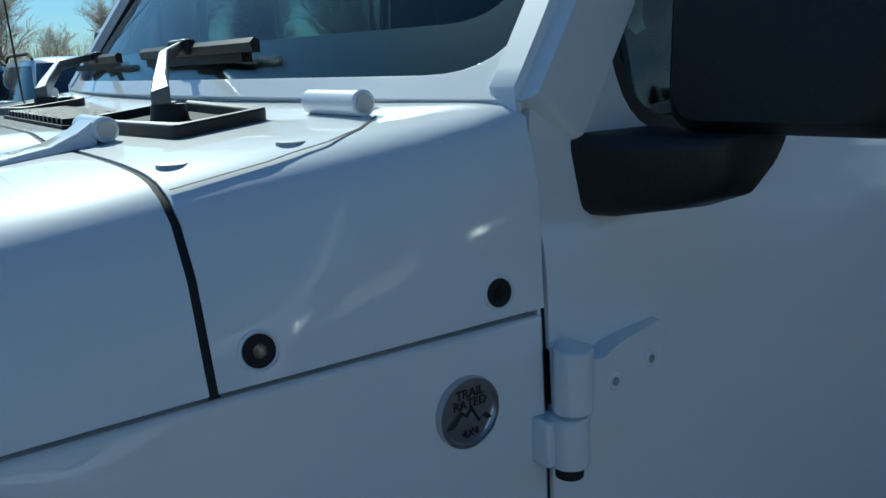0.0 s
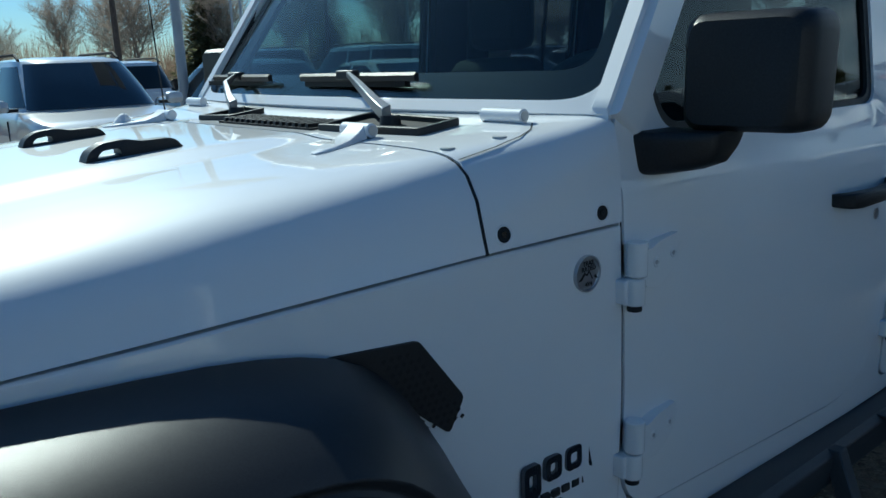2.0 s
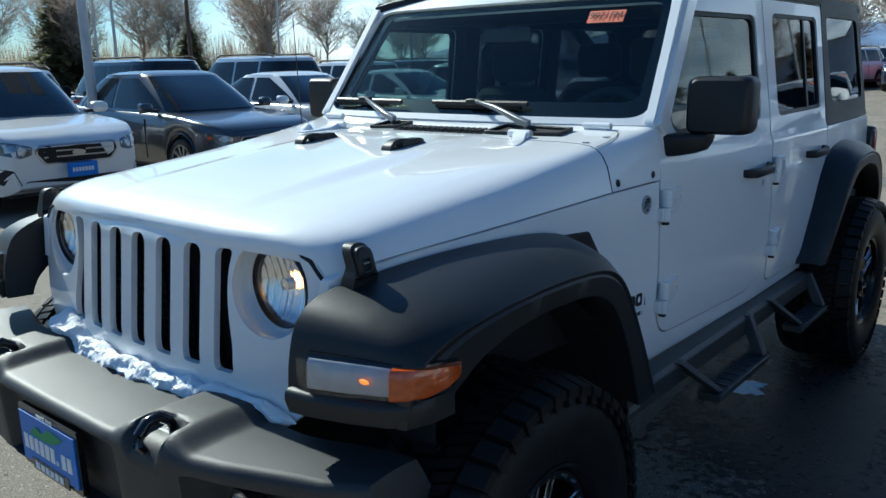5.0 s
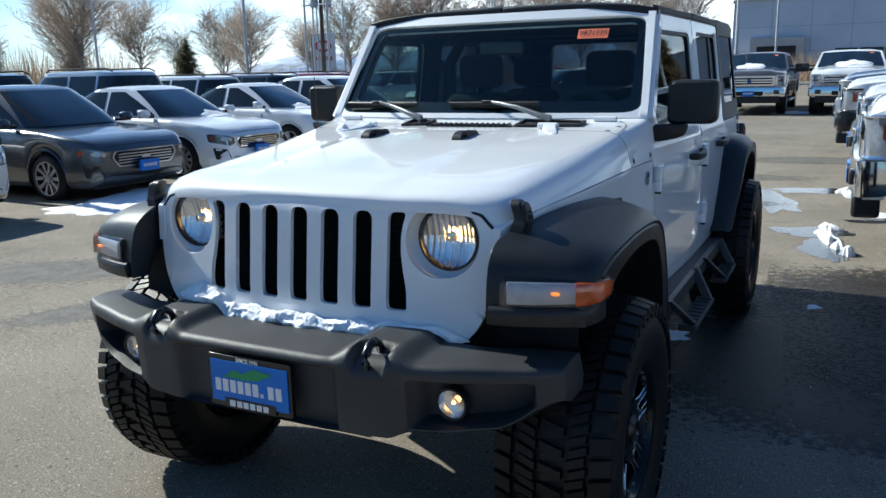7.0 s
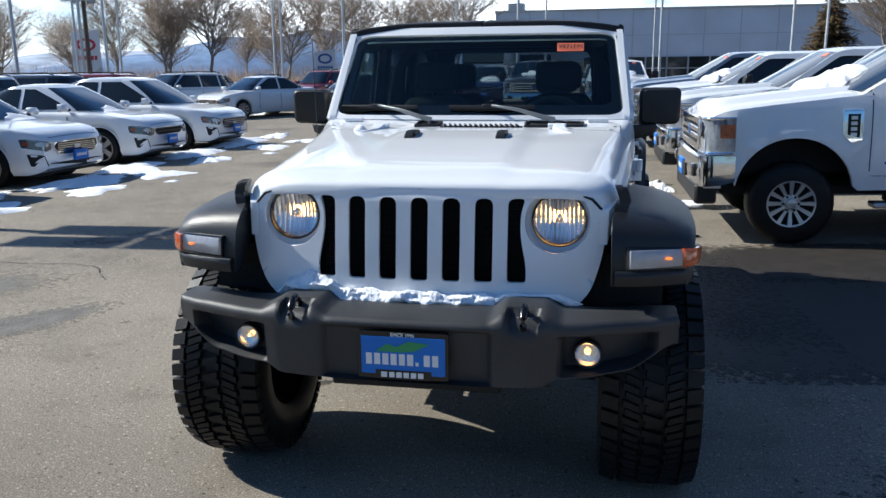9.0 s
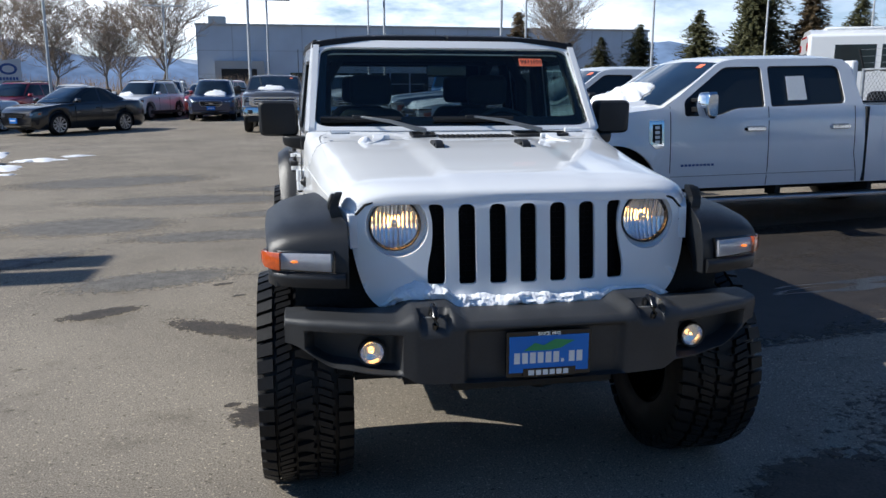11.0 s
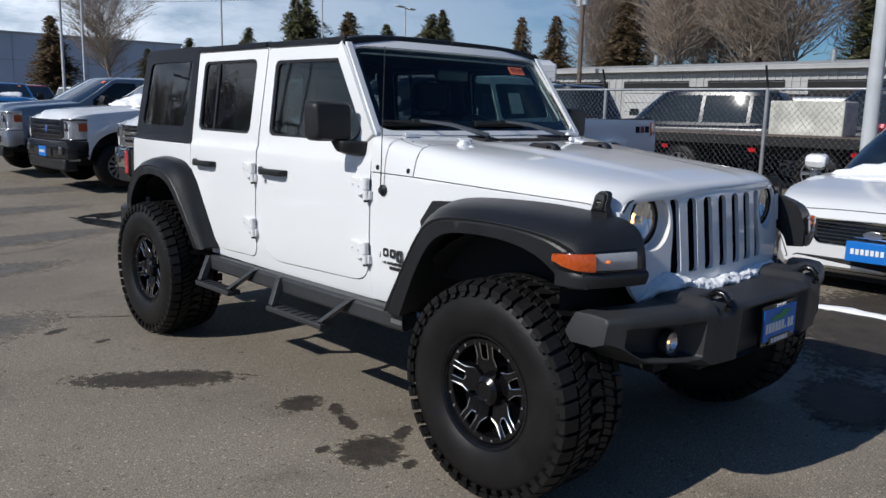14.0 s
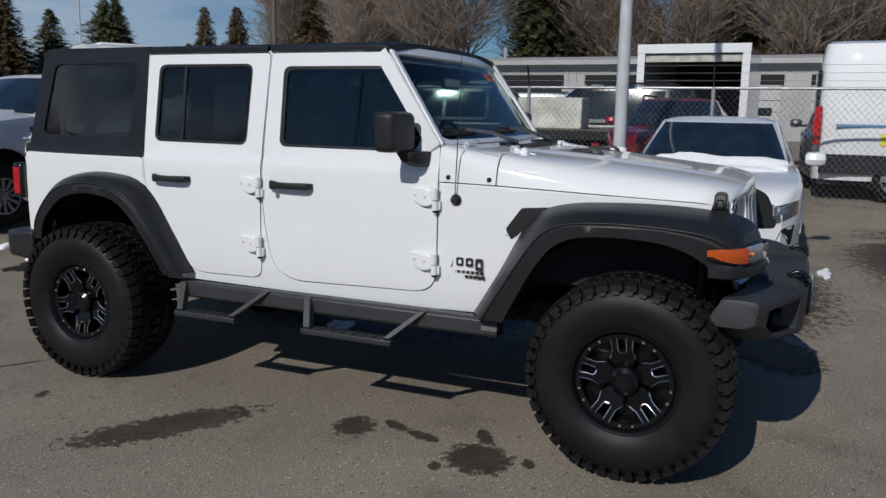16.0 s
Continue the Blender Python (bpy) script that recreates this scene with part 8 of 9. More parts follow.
    part("cab_back", box(-0.70, -0.62, -half * 0.84, half * 0.84, 1.2 + low, 1.77 + low), col, car, bevel=0.02)
    part("rear_window", box(-0.708, -0.69, -half * 0.66, half * 0.66, 1.36 + low, 1.70 + low), CAR_GLASS, car, "dark rear window")
    part("bed_cover", box(-2.82, -0.78, -half * 0.93, half * 0.93, 1.235 + low, 1.262 + low), BLACK_TRIM, car, "black bed cover", bevel=0.008)
    part("bed_rail", box(-2.85, -0.78, -half * 0.955, -half * 0.90, 1.268 + low, 1.290 + low), BLACK_TRIM, car, bevel=0.006)
    part("bed_rail", box(-2.85, -0.78, half * 0.90, half * 0.955, 1.268 + low, 1.290 + low), BLACK_TRIM, car, bevel=0.006)
    part("tailgate", box(tail + 0.002, tail + 0.05, -half * 0.86, half * 0.86, 0.62 + low, 1.262 + low), col, car, "painted tailgate", bevel=0.012)
    part("rear_bumper", box(tail - 0.16, tail + 0.06, -half * 0.97, half * 0.97, 0.52 + low, 0.72 + low), chrome, car, "step rear bumper", bevel=0.03)
    part("underbody", box(tail + 0.2, nose - 0.35, -half * 0.72, half * 0.72, 0.42 + low, 0.62 + low), UNDER, car)
    for wx in (wf, wr_):
        part("wheel_well", box(wx - 0.52, wx + 0.52, -half * 0.72, half * 0.72, 0.5, 1.04 + low), UNDER, car)
    part("cabin_floor", box(-0.64, 1.5, -half * 0.90, half * 0.90, 0.56 + low, 1.20 + low), UNDER, car)
    truck_face(chrome)(car, col, 2 * nose, 2.03, 0.44 + low, [(0, 1.165 + low)], 1.3, None)
    blunt_nose(car, 2.62, 0.58)
    if plate_blue:
        pz = 0.62 + low
        p = part("licence_plate", box(nose - 0.11, nose - 0.085, -0.17, 0.17, pz - 0.08, pz + 0.08), PLATE_BLUE, car, "blue dealer plate", bevel=0.004)
        for k in range(7):
            part("plate_bar", box(nose - 0.085, nose - 0.081, -0.13 + 0.037 * k, -0.105 + 0.037 * k, pz - 0.02, pz + 0.025), PAPER, p, smooth=0)
    if snow:
        windscreen_snow(x0, y0, rot, half, 1.66, 0.82, 1.80 + low, 1.36 + low, [-3.0, 1.50, 1.62, 2.3, 2.8, 3.0, 3.08], [1.40 + low, 1.40 + low, 1.385 + low, 1.325 + low, 1.27 + low, 1.2 + low, 1.1 + low], snow)
    return car


BADGE_RED = material("badge_dark_red", (0.22, 0.02, 0.02), 0.4)
C_WHITE, C_SILVER, C_GREY, C_NAVY, C_BLACK, C_BLUEGREY, C_RED, C_BLUE = (0.78, 0.79, 0.80), (0.60, 0.62, 0.64), (0.060, 0.066, 0.075), (0.02, 0.035, 0.09), (0.012, 0.012, 0.014), (0.13, 0.17, 0.23), (0.32, 0.015, 0.02), (0.03, 0.16, 0.42)
F_FUSION = sedan_face(CHROME, 0.52, 0.50, 0.68, 5)
F_TAURUS = sedan_face(SATIN, 0.55, 0.48, 0.68, 4)
F_KIA = sedan_face(GLOSS_BLACK, 0.45, 0.56, 0.67, 1, emblem=False)
F_SUB = sedan_face(SATIN, 0.46, 0.62, 0.82, 2)
NX = -7.5
suv("silver compact SUV with roof rails parked in a row", (-7.25 - 2.3, 3.0), 0, (0.66, 0.67, 0.68), face=F_SUB)
sedan("dark grey sedan parked in a row", (NX - 2.57, 6.0), 0, C_GREY, 5.15, 1.93, 1.54, F_TAURUS)
sedan("white sedan with a barred grille, some snow on it", (NX - 2.43, 8.5), 0, C_WHITE, 4.87, 1.85, 1.47, F_FUSION, snow=1, spokes=10)
sedan("white compact sedan with a dark lower bumper", (NX - 2.32, 11.4), 0, C_WHITE, 4.64, 1.80, 1.44, F_KIA, snow=1, spokes=5)
sedan("large white sedan at the end of the row", (NX - 2.57, 14.3), 0, C_WHITE, 5.15, 1.93, 1.54, F_TAURUS)
# row behind, tails toward the aisle
suv("black large SUV seen from behind", (-16.5, 8.9), 180, C_BLACK, 5.2, 2.0, 1.88, None, tail=True, plate_blue=False)
suv("silver large SUV seen from behind", (-16.2, 12.2), 180, C_SILVER, 5.2, 2.0, 1.90, None, tail=True, plate_blue=False)
suv("dark minivan beyond the row", (-15.8, 2.2), 180, C_NAVY, 5.0, 1.95, 1.75, None, tail=True, plate_blue=False)
suv("white SUV beyond the row", (-16.4, 5.6), 180, C_WHITE, 4.8, 1.9, 1.72, None, tail=True, plate_blue=False)
for k, (y, c) in enumerate(((15.6, C_WHITE), (18.6, C_GREY), (21.6, C_RED), (-1.5, C_SILVER), (-5.0, C_WHITE), (-8.5, C_BLACK))):
    suv("SUV parked in a far row", (-16.3, y), 180, c, 4.7, 1.88, 1.70, None, tail=True, plate_blue=False)
# far cross row
sedan("white sedan parked at an angle in the far row", (-12.2, 26.6), -118, C_WHITE, 4.87, 1.85, 1.47, F_FUSION)
suv("silver SUV in the far row", (-16.0, 27.5), -112, C_SILVER, 4.7, 1.88, 1.68, F_SUB)
suv("red compact SUV in the far row", (-12.3, 34.5), -108, C_RED, 4.5, 1.85, 1.68, F_SUB)
sedan("black sedan with a bonnet scoop in the far aisle", (-8.0, 26.0), -128, C_BLACK, 4.6, 1.80, 1.47, F_KIA)
suv("white SUV with snow on its bonnet", (-7.4, 36.0), -108, C_WHITE, 4.7, 1.88, 1.68, F_SUB, snow=1)
suv("red SUV with snow on it in the far row", (-4.2, 37.0), -108, C_RED, 4.7, 1.88, 1.70, F_SUB, snow=1)
for k in range(9):
    sedan("car in the distant rows of the lot", (-31 + 3.2 * k, 41 + 0.5 * (k % 3)), -95, (C_GREY, C_WHITE, C_NAVY, C_SILVER, C_BLACK)[k % 5], 4.8, 1.85, 1.5, None, plate_blue=False)
# trucks facing the aisle
pickup("white heavy pickup with chrome bumper and snow on its windscreen", (4.47, 5.52), 180, C_WHITE, snow=3, mirror_mat=CHROME, sheet=True, pitch=1.1)
pickup("light silver pickup parked in the row of trucks", (4.42, 8.75), 180, (0.62, 0.63, 0.64), heavy=False)
pickup("white pickup with a black grille and snow on its windscreen", (4.20, 12.0), 180, C_WHITE, heavy=False, chrome=GLOSS_BLACK, snow=3)
pickup("blue-grey heavy pickup with dark grille", (4.10, 14.9), 180, C_BLUEGREY, chrome=SATIN, wheel_mat=GLOSS_BLACK)
pickup("white heavy pickup facing the aisle, snow on its bonnet", (1.25, 26.4), -90, C_WHITE, snow=2)
pickup("dark grey heavy pickup facing the aisle, snow on its bonnet", (-1.40, 26.4), -90, (0.10, 0.10, 0.105), snow=1)
suv("navy SUV with snow on its bonnet", (-4.2, 34.5), -90, C_NAVY, 4.9, 1.95, 1.72, F_SUB, snow=2)
pickup("bright blue pickup with snow on its bonnet", (6.4, 33.5), -100, C_BLUE, heavy=False, chrome=GLOSS_BLACK, snow=1)
suv("dark SUV between the trucks", (0.8, 36.5), -90, C_BLACK, 4.9, 1.95, 1.75, F_SUB)
suv("silver SUV in the far row", (-7.0, 40.0), -90, C_SILVER, 4.7, 1.9, 1.7, F_SUB)
sedan("white sedan with chrome-barred grille, snow on its windscreen", (6.15, 0.31), 181.8, C_WHITE, 4.87, 1.85, 1.44, F_FUSION, snow=1, snow_band=True)
for k, (x, y, c) in enumerate(((9.5, 40.0, C_RED), (12.5, 42.0, C_WHITE), (16.0, 41.0, C_SILVER), (19.5, 43.0, C_BLACK))):
    suv("SUV in the distant rows of the lot", (x, y), -90, c, 4.8, 1.9, 1.75, None, plate_blue=False)

# ---- fence, poles, buildings ----
GALV = material("galvanised_steel", (0.42, 0.43, 0.44), 0.45, metal=0.7, mottle=0.15, mottle_scale=6)
POLE_PAINT = material("pale_pole_paint", (0.50, 0.52, 0.54), 0.45, mottle=0.1, mottle_scale=3)
WOOD_POLE = material("weathered_wood_pole", (0.13, 0.10, 0.08), 0.9, grain=0.3, grain_scale=12)
FX = 8.8


def fence(y0, y1):
    gz = ground_z(FX, 0)
    f = thing("chain_link_fence", "galvanised chain-link fence with barbed-wire arms", "fence")
    top = gz + 1.72
    y = y0
    while y <= y1 + 0.01:
        p = part("post", rod((FX, y, gz - 0.05), (FX, y, top + 0.02), 0.030, n=12), GALV, f)
        part("barb_arm", rod((FX, y, top), (FX - 0.12, y, top + 0.34), 0.016, n=6), SEAM_DARK, p)
        y += 2.9
    part("top_rail", rod((FX, y0, top), (FX, y1, top), 0.021, n=10), GALV, f)
    for k in range(3):
        part("barbed_wire", rod((FX - 0.04 * k - 0.02, y0, top + 0.11 * (k + 1)), (FX - 0.04 * k - 0.02, y1, top + 0.11 * (k + 1)), 0.0025, n=4), GALV, f)
    verts, faces = [], []
    h, step = top - gz - 0.04, 0.088
    def wire(ya, za, yb, zb):
        k = len(verts)
        r = 0.0026
        for yy, zz in ((ya, za), (yb, zb)):
            verts.extend([(FX - r, yy, zz), (FX + r, yy - r, zz), (FX + r, yy + r, zz)])
        faces.extend([(k, k + 1, k + 4, k + 3), (k + 1, k + 2, k + 5, k + 4), (k + 2, k, k + 3, k + 5)])
    run = h * 0.86
    n = int((y1 - y0 + run) / step)
    for k in range(n):
        for s in (1, -1):
            a = y0 - run + k * step if s > 0 else y0 + k * step
            ya, yb = a, a + s * run
            ta, tb = 0.0, 1.0
            lo, hi = (y0 - ya) / (yb - ya), (y1 - ya) / (yb - ya)
            ta, tb = max(0.0, min(lo, hi)), min(1.0, max(lo, hi))
            if tb > ta:
                wire(ya + (yb - ya) * ta, gz + 0.03 + h * ta, ya + (yb - ya) * tb, gz + 0.03 + h * tb)
    m = part("mesh_wire", from_lists(verts, faces), GALV, f, smooth=0)
    m["kind"] = "stuff"
    return f


fence(-13.85, 9.35)


def lamp_post(x, y, h, heads=2, turn=0.0, r=0.06, label="tall pale steel lamp post with flat heads", flat=(0.75, 0.32)):
    base = ground_z(x, y)
    p = thing("lamp_post", label, "lamp post", "lamp posts", at=pose(x, y, base, 0, 0, turn))
    part("pole", rod((0, 0, -0.05), (0, 0, h), r, r * 0.72, n=14), POLE_PAINT, p)
    part("footing", rod((0, 0, -0.05), (0, 0, 0.35), r * 2.6, n=16), material("concrete", (0.35, 0.34, 0.32), 0.9, grain=0.2) if "concrete" not in bpy.data.materials else bpy.data.materials["concrete"], p, bevel=0.02)
    if heads:
        part("cross_arm", rod((-0.5, 0, h - 0.08), (0.5, 0, h - 0.08), 0.03, n=8), POLE_PAINT, p)
        for s in ((1, -1) if heads == 2 else (1,)):
            for q in ((1, -1) if flat[1] > 0.5 else (0,)):
                y_a, y_b = (q * 0.05, q * flat[1] / 2) if q else (-flat[1] / 2, flat[1] / 2)
                part("lamp_head", box(s * (0.06 if q else 0.35), s * (0.35 + flat[0]), y_a, y_b, h - 0.10, h - 0.03), POLE_PAINT, p, "flat lamp head", bevel=0.02)
    return p


lamp_post(-11.0, 5.12, 5.7, 2, 0, 0.085, flat=(0.95, 1.12))
lamp_post(8.45, 1.95, 9.0, 2, 90, 0.10)
for x, y, h, n, tn in ((-17.9, 20.6, 9.5, 0, 0), (-22.1, 29.9, 9.5, 0, 0), (-18.4, 26.4, 9.5, 0, 0), (-20.6, 30.9, 5.6, 2, 10), (-14.5, 34.0, 6.2, 2, 0), (-14.2, 34.2, 8.5, 0, 0), (-9.9, 30.3, 9.0, 2, 0), (3.8, 46.8, 9.5, 0, 0), (8.0, 31.1, 9.0, 0, 0),
                       (3.1, 31.9, 5.2, 2, 10), (-1.9, 37.3, 5.5, 2, 10), (-2.3, 27.3, 9.0, 0, 0), (10.3, 35.3, 9.0, 0, 0), (15.8, 33.1, 9.0, 0, 0), (22.7, 34.9, 7.0, 2, 20), (29.5, 36.0, 7.1, 2, 20), (-33.6, 17.1, 9.5, 0, 0), (-29.2, 23.8, 9.5, 0, 0), (-24.5, 13.0, 9.0, 0, 0), (-26.0, 36.0, 6.0, 2, 0), (-30.0, 42.0, 6.0, 2, 0), (-8.0, 47.0, 6.0, 2, 0), (-19.0, 45.0, 6.5, 2, 0), (-22, 3, 9, 0, 0)):
    lamp_post(x, y, h, n, tn)


def utility_pole(x, y, h, turn=0):
    p = thing("utility_pole", "weathered wooden utility pole with cross-arm and transformers", "utility pole", "utility poles", at=pose(x, y, ground_z(x, y), 0, 0, turn))
    part("pole", rod((0, 0, -0.1), (0, 0, h), 0.16, 0.11, n=12), WOOD_POLE, p)
    part("cross_arm", box(-1.1, 1.1, -0.06, 0.06, h - 0.7, h - 0.56), WOOD_POLE, p)
    for s in (1, -1):
        part("transformer", rod((s * 0.42, 0, h - 2.2), (s * 0.42, 0, h - 1.3), 0.24, n=16), GALV, p, "grey transformer can")
    for k in (-1.0, -0.4, 0.4, 1.0):
        part("insulator", rod((k, 0, h - 0.56), (k, 0, h - 0.40), 0.04, n=8), GALV, p)
    return p


utility_pole(37.0, 28.5, 9.6, 60)
utility_pole(-46.0, 30.0, 8.5, 30)
utility_pole(-40.0, 14.0, 10.0, 70)
utility_pole(-30.0, 42.5, 8.0, 40)
wires = thing("power_lines", "thin overhead power lines between poles", "cable")
for a, b in (((37.0, 28.5, 9.2), (46, -20, 9.0)), ((37.0, 28.5, 8.4), (46, -20, 8.2)), ((37, 28.5, 9.3), (20, 70, 9.5)), ((-46, 30, 8.2), (-40, 14, 9.6)), ((-40, 14, 9.6), (-34, -10, 9.6)), ((-46, 30, 8.2), (-30, 42.5, 7.7))):
    a, b = Vector(a), Vector(b)
    part("wire", sweep([a.lerp(b, t) - Vector((0, 0, 2.0 * t * (1 - t))) for t in np.linspace(0, 1, 12)], 0.012, 4), INK, wires)

RIB = material("ribbed_grey_steel", (0.40, 0.40, 0.395), 0.6, mottle=0.1, mottle_scale=0.6, grain=0.05)
RIB2 = material("blue_grey_panel", (0.50, 0.56, 0.64), 0.6, mottle=0.08, mottle_scale=0.3)
DOOR_GREY = material("roller_door_grey", (0.48, 0.48, 0.47), 0.55, mottle=0.06)
# for flat panels: the shade inside open bays is put into this colour
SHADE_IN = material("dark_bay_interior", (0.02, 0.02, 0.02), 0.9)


def warehouse():
    x, y0, y1, gz, h = 39.0, -34.0, 34.0, ground_z(39, 0) - 0.25, 4.35
    b = thing("warehouse", "long low grey metal workshop with roller doors", "building")
    part("wall", box(x, x + 14, y0, y1, gz - 0.2, gz + h - 0.35), RIB, b, "ribbed grey steel wall")
    part("roof", loft([[(x - 0.5, y, gz + h - 0.38), (x - 0.5, y, gz + h - 0.14), (x + 7, y, gz + h + 0.5), (x + 14.5, y, gz + h - 0.14), (x + 14.5, y, gz + h - 0.38)] for y in (y0 - 0.4, y1 + 0.4)]), RIB, b, "pale grey metal roof")
    rib = bmesh.new()
    y = y0
    while y < y1:
        box(x - 0.05, x + 0.01, y, y + 0.07, gz, gz + h - 0.4, rib)
        y += 0.45
    r = part("wall_rib", rib, RIB, b, smooth=0)
    r["kind"] = "stuff"
    for k in range(12):
        yc = y0 + 3.4 + 5.5 * k
        bay = k in (3, 8)
        d = part("roller_door", box(x - 0.09, x - 0.04, yc - 2.05, yc + 2.05, gz, gz + 3.35), SHADE_IN if bay else DOOR_GREY, b, "flat dark panel for an open bay" if bay else "grey roller door")
        part("door_head", box(x - 0.11, x - 0.07, yc - 2.15, yc + 2.15, gz + 2.95, gz + 3.45), SEAM_DARK, d)
        if not bay:
            for j in range(5):
                part("door_joint", box(x - 0.094, x - 0.088, yc - 2.05, yc + 2.05, gz + 0.55 * (j + 1) - 0.015, gz + 0.55 * (j + 1) + 0.015), SEAM_DARK, d)
            for j in range(4):
                part("door_pane", box(x - 0.097, x - 0.088, yc - 1.7 + 0.9 * j, yc - 1.05 + 0.9 * j, gz + 1.45, gz + 1.85), CAR_GLASS, d)
    for k in range(6):
        part("roof_vent", rod((x + 4, y0 + 6 + 11 * k, gz + h), (x + 4, y0 + 6 + 11 * k, gz + h + 0.9), 0.16, n=10), GALV, b)
    return b


warehouse()


JOINT = material("panel_joint_grey", (0.36, 0.40, 0.46), 0.7, mottle=0.05)


def showroom():
    b = thing("large_store", "large windowless blue-grey panel building beyond the lot", "building")
    gz = ground_z(0, 60)
    x0, x1, y, h = -11.5, 44.0, 96.0, 8.2
    part("wall", box(x0, x1, y, y + 45, gz - 0.3, gz + h), RIB2, b, "blue-grey wall panels")
    part("parapet", box(x0 - 0.15, x1 + 0.15, y - 0.15, y + 45.15, gz + h, gz + h + 0.25), RIB, b)
    for k in range(14):
        part("panel_joint", box(x0 + 4 * k - 0.04, x0 + 4 * k + 0.04, y - 0.03, y + 0.01, gz, gz + h), JOINT, b)
    for z in (2.7, 5.4):
        part("panel_joint", box(x0, x1, y - 0.025, y + 0.01, gz + z - 0.03, gz + z + 0.03), JOINT, b)
    for k in range(7):
        w = part("shop_window", box(-1.0 + 2.4 * k, 1.2 + 2.4 * k, y - 0.12, y - 0.02, gz + 0.3, gz + 2.9), CAR_GLASS, b, "dark shop window")
        part("window_frame", box(-1.0 + 2.4 * k, 1.2 + 2.4 * k, y - 0.16, y - 0.12, gz + 1.55, gz + 1.68), GALV, w)
    en = part("entrance_porch", box(-9.5, -4.0, y - 1.2, y, gz, gz + 4.2), RIB, b, "entrance porch")
    part("entrance_bay", box(-8.8, -4.8, y - 1.26, y - 1.18, gz, gz + 3.3), SHADE_IN, en)
    part("roof_unit", box(-10.5, -8.5, y + 4, y + 6, gz + h, gz + h + 1.4), GALV, b, bevel=0.05)
    return b


showroom()

# signs with plain shapes in place of makers' marks
def pylon(x, y, w, h, mat_mark, label, turn):
    s = thing("pylon_sign", label, "sign", at=pose(x, y, ground_z(x, y), 0, 0, turn))
    part("panel", plate(rounded([(-w / 2, 0), (w / 2, 0), (w / 2, h), (-w / 2, h - 0.25)], 0.1, 3), (), lambda u, v: (u, -0.15, v), lambda u, v: (u, 0.15, v)), material("sign_white", (0.75, 0.76, 0.78), 0.4, mottle=0.03), s)
    ring = [(0.34 * w * math.cos(a), h * 0.78 + 0.24 * w * math.sin(a)) for a in np.linspace(0, 2 * math.pi, 33)[:-1]]
    inner = [(0.24 * w * math.cos(a), h * 0.78 + 0.15 * w * math.sin(a)) for a in np.linspace(0, 2 * math.pi, 33)[:-1]]
    part("oval_mark", plate(ring, [inner], lambda u, v: (u, -0.17, v), lambda u, v: (u, -0.14, v)), mat_mark, s)
    for k in range(6):
        part("name_bar", box(-w * 0.36 + w * 0.125 * k, -w * 0.27 + w * 0.125 * k, -0.168, -0.145, h * 0.56, h * 0.62), mat_mark, s)
    part("grey_swoosh", plate([(-w * 0.48, 0.05), (w * 0.1, h * 0.36), (w * 0.48, h * 0.46), (w * 0.48, 0.05)], (), lambda u, v: (u, -0.165, v), lambda u, v: (u, -0.14, v)), material("sign_grey", (0.5, 0.52, 0.54), 0.5), s)
    return s


pylon(-33.0, 46.8, 1.75, 4.5, material("sign_red", (0.55, 0.03, 0.05), 0.5), "white pylon sign with a red oval mark", 36)
pylon(-18.7, 53.7, 1.5, 3.2, material("sign_blue", (0.03, 0.10, 0.35), 0.5), "white pylon sign with a blue oval mark", 18)

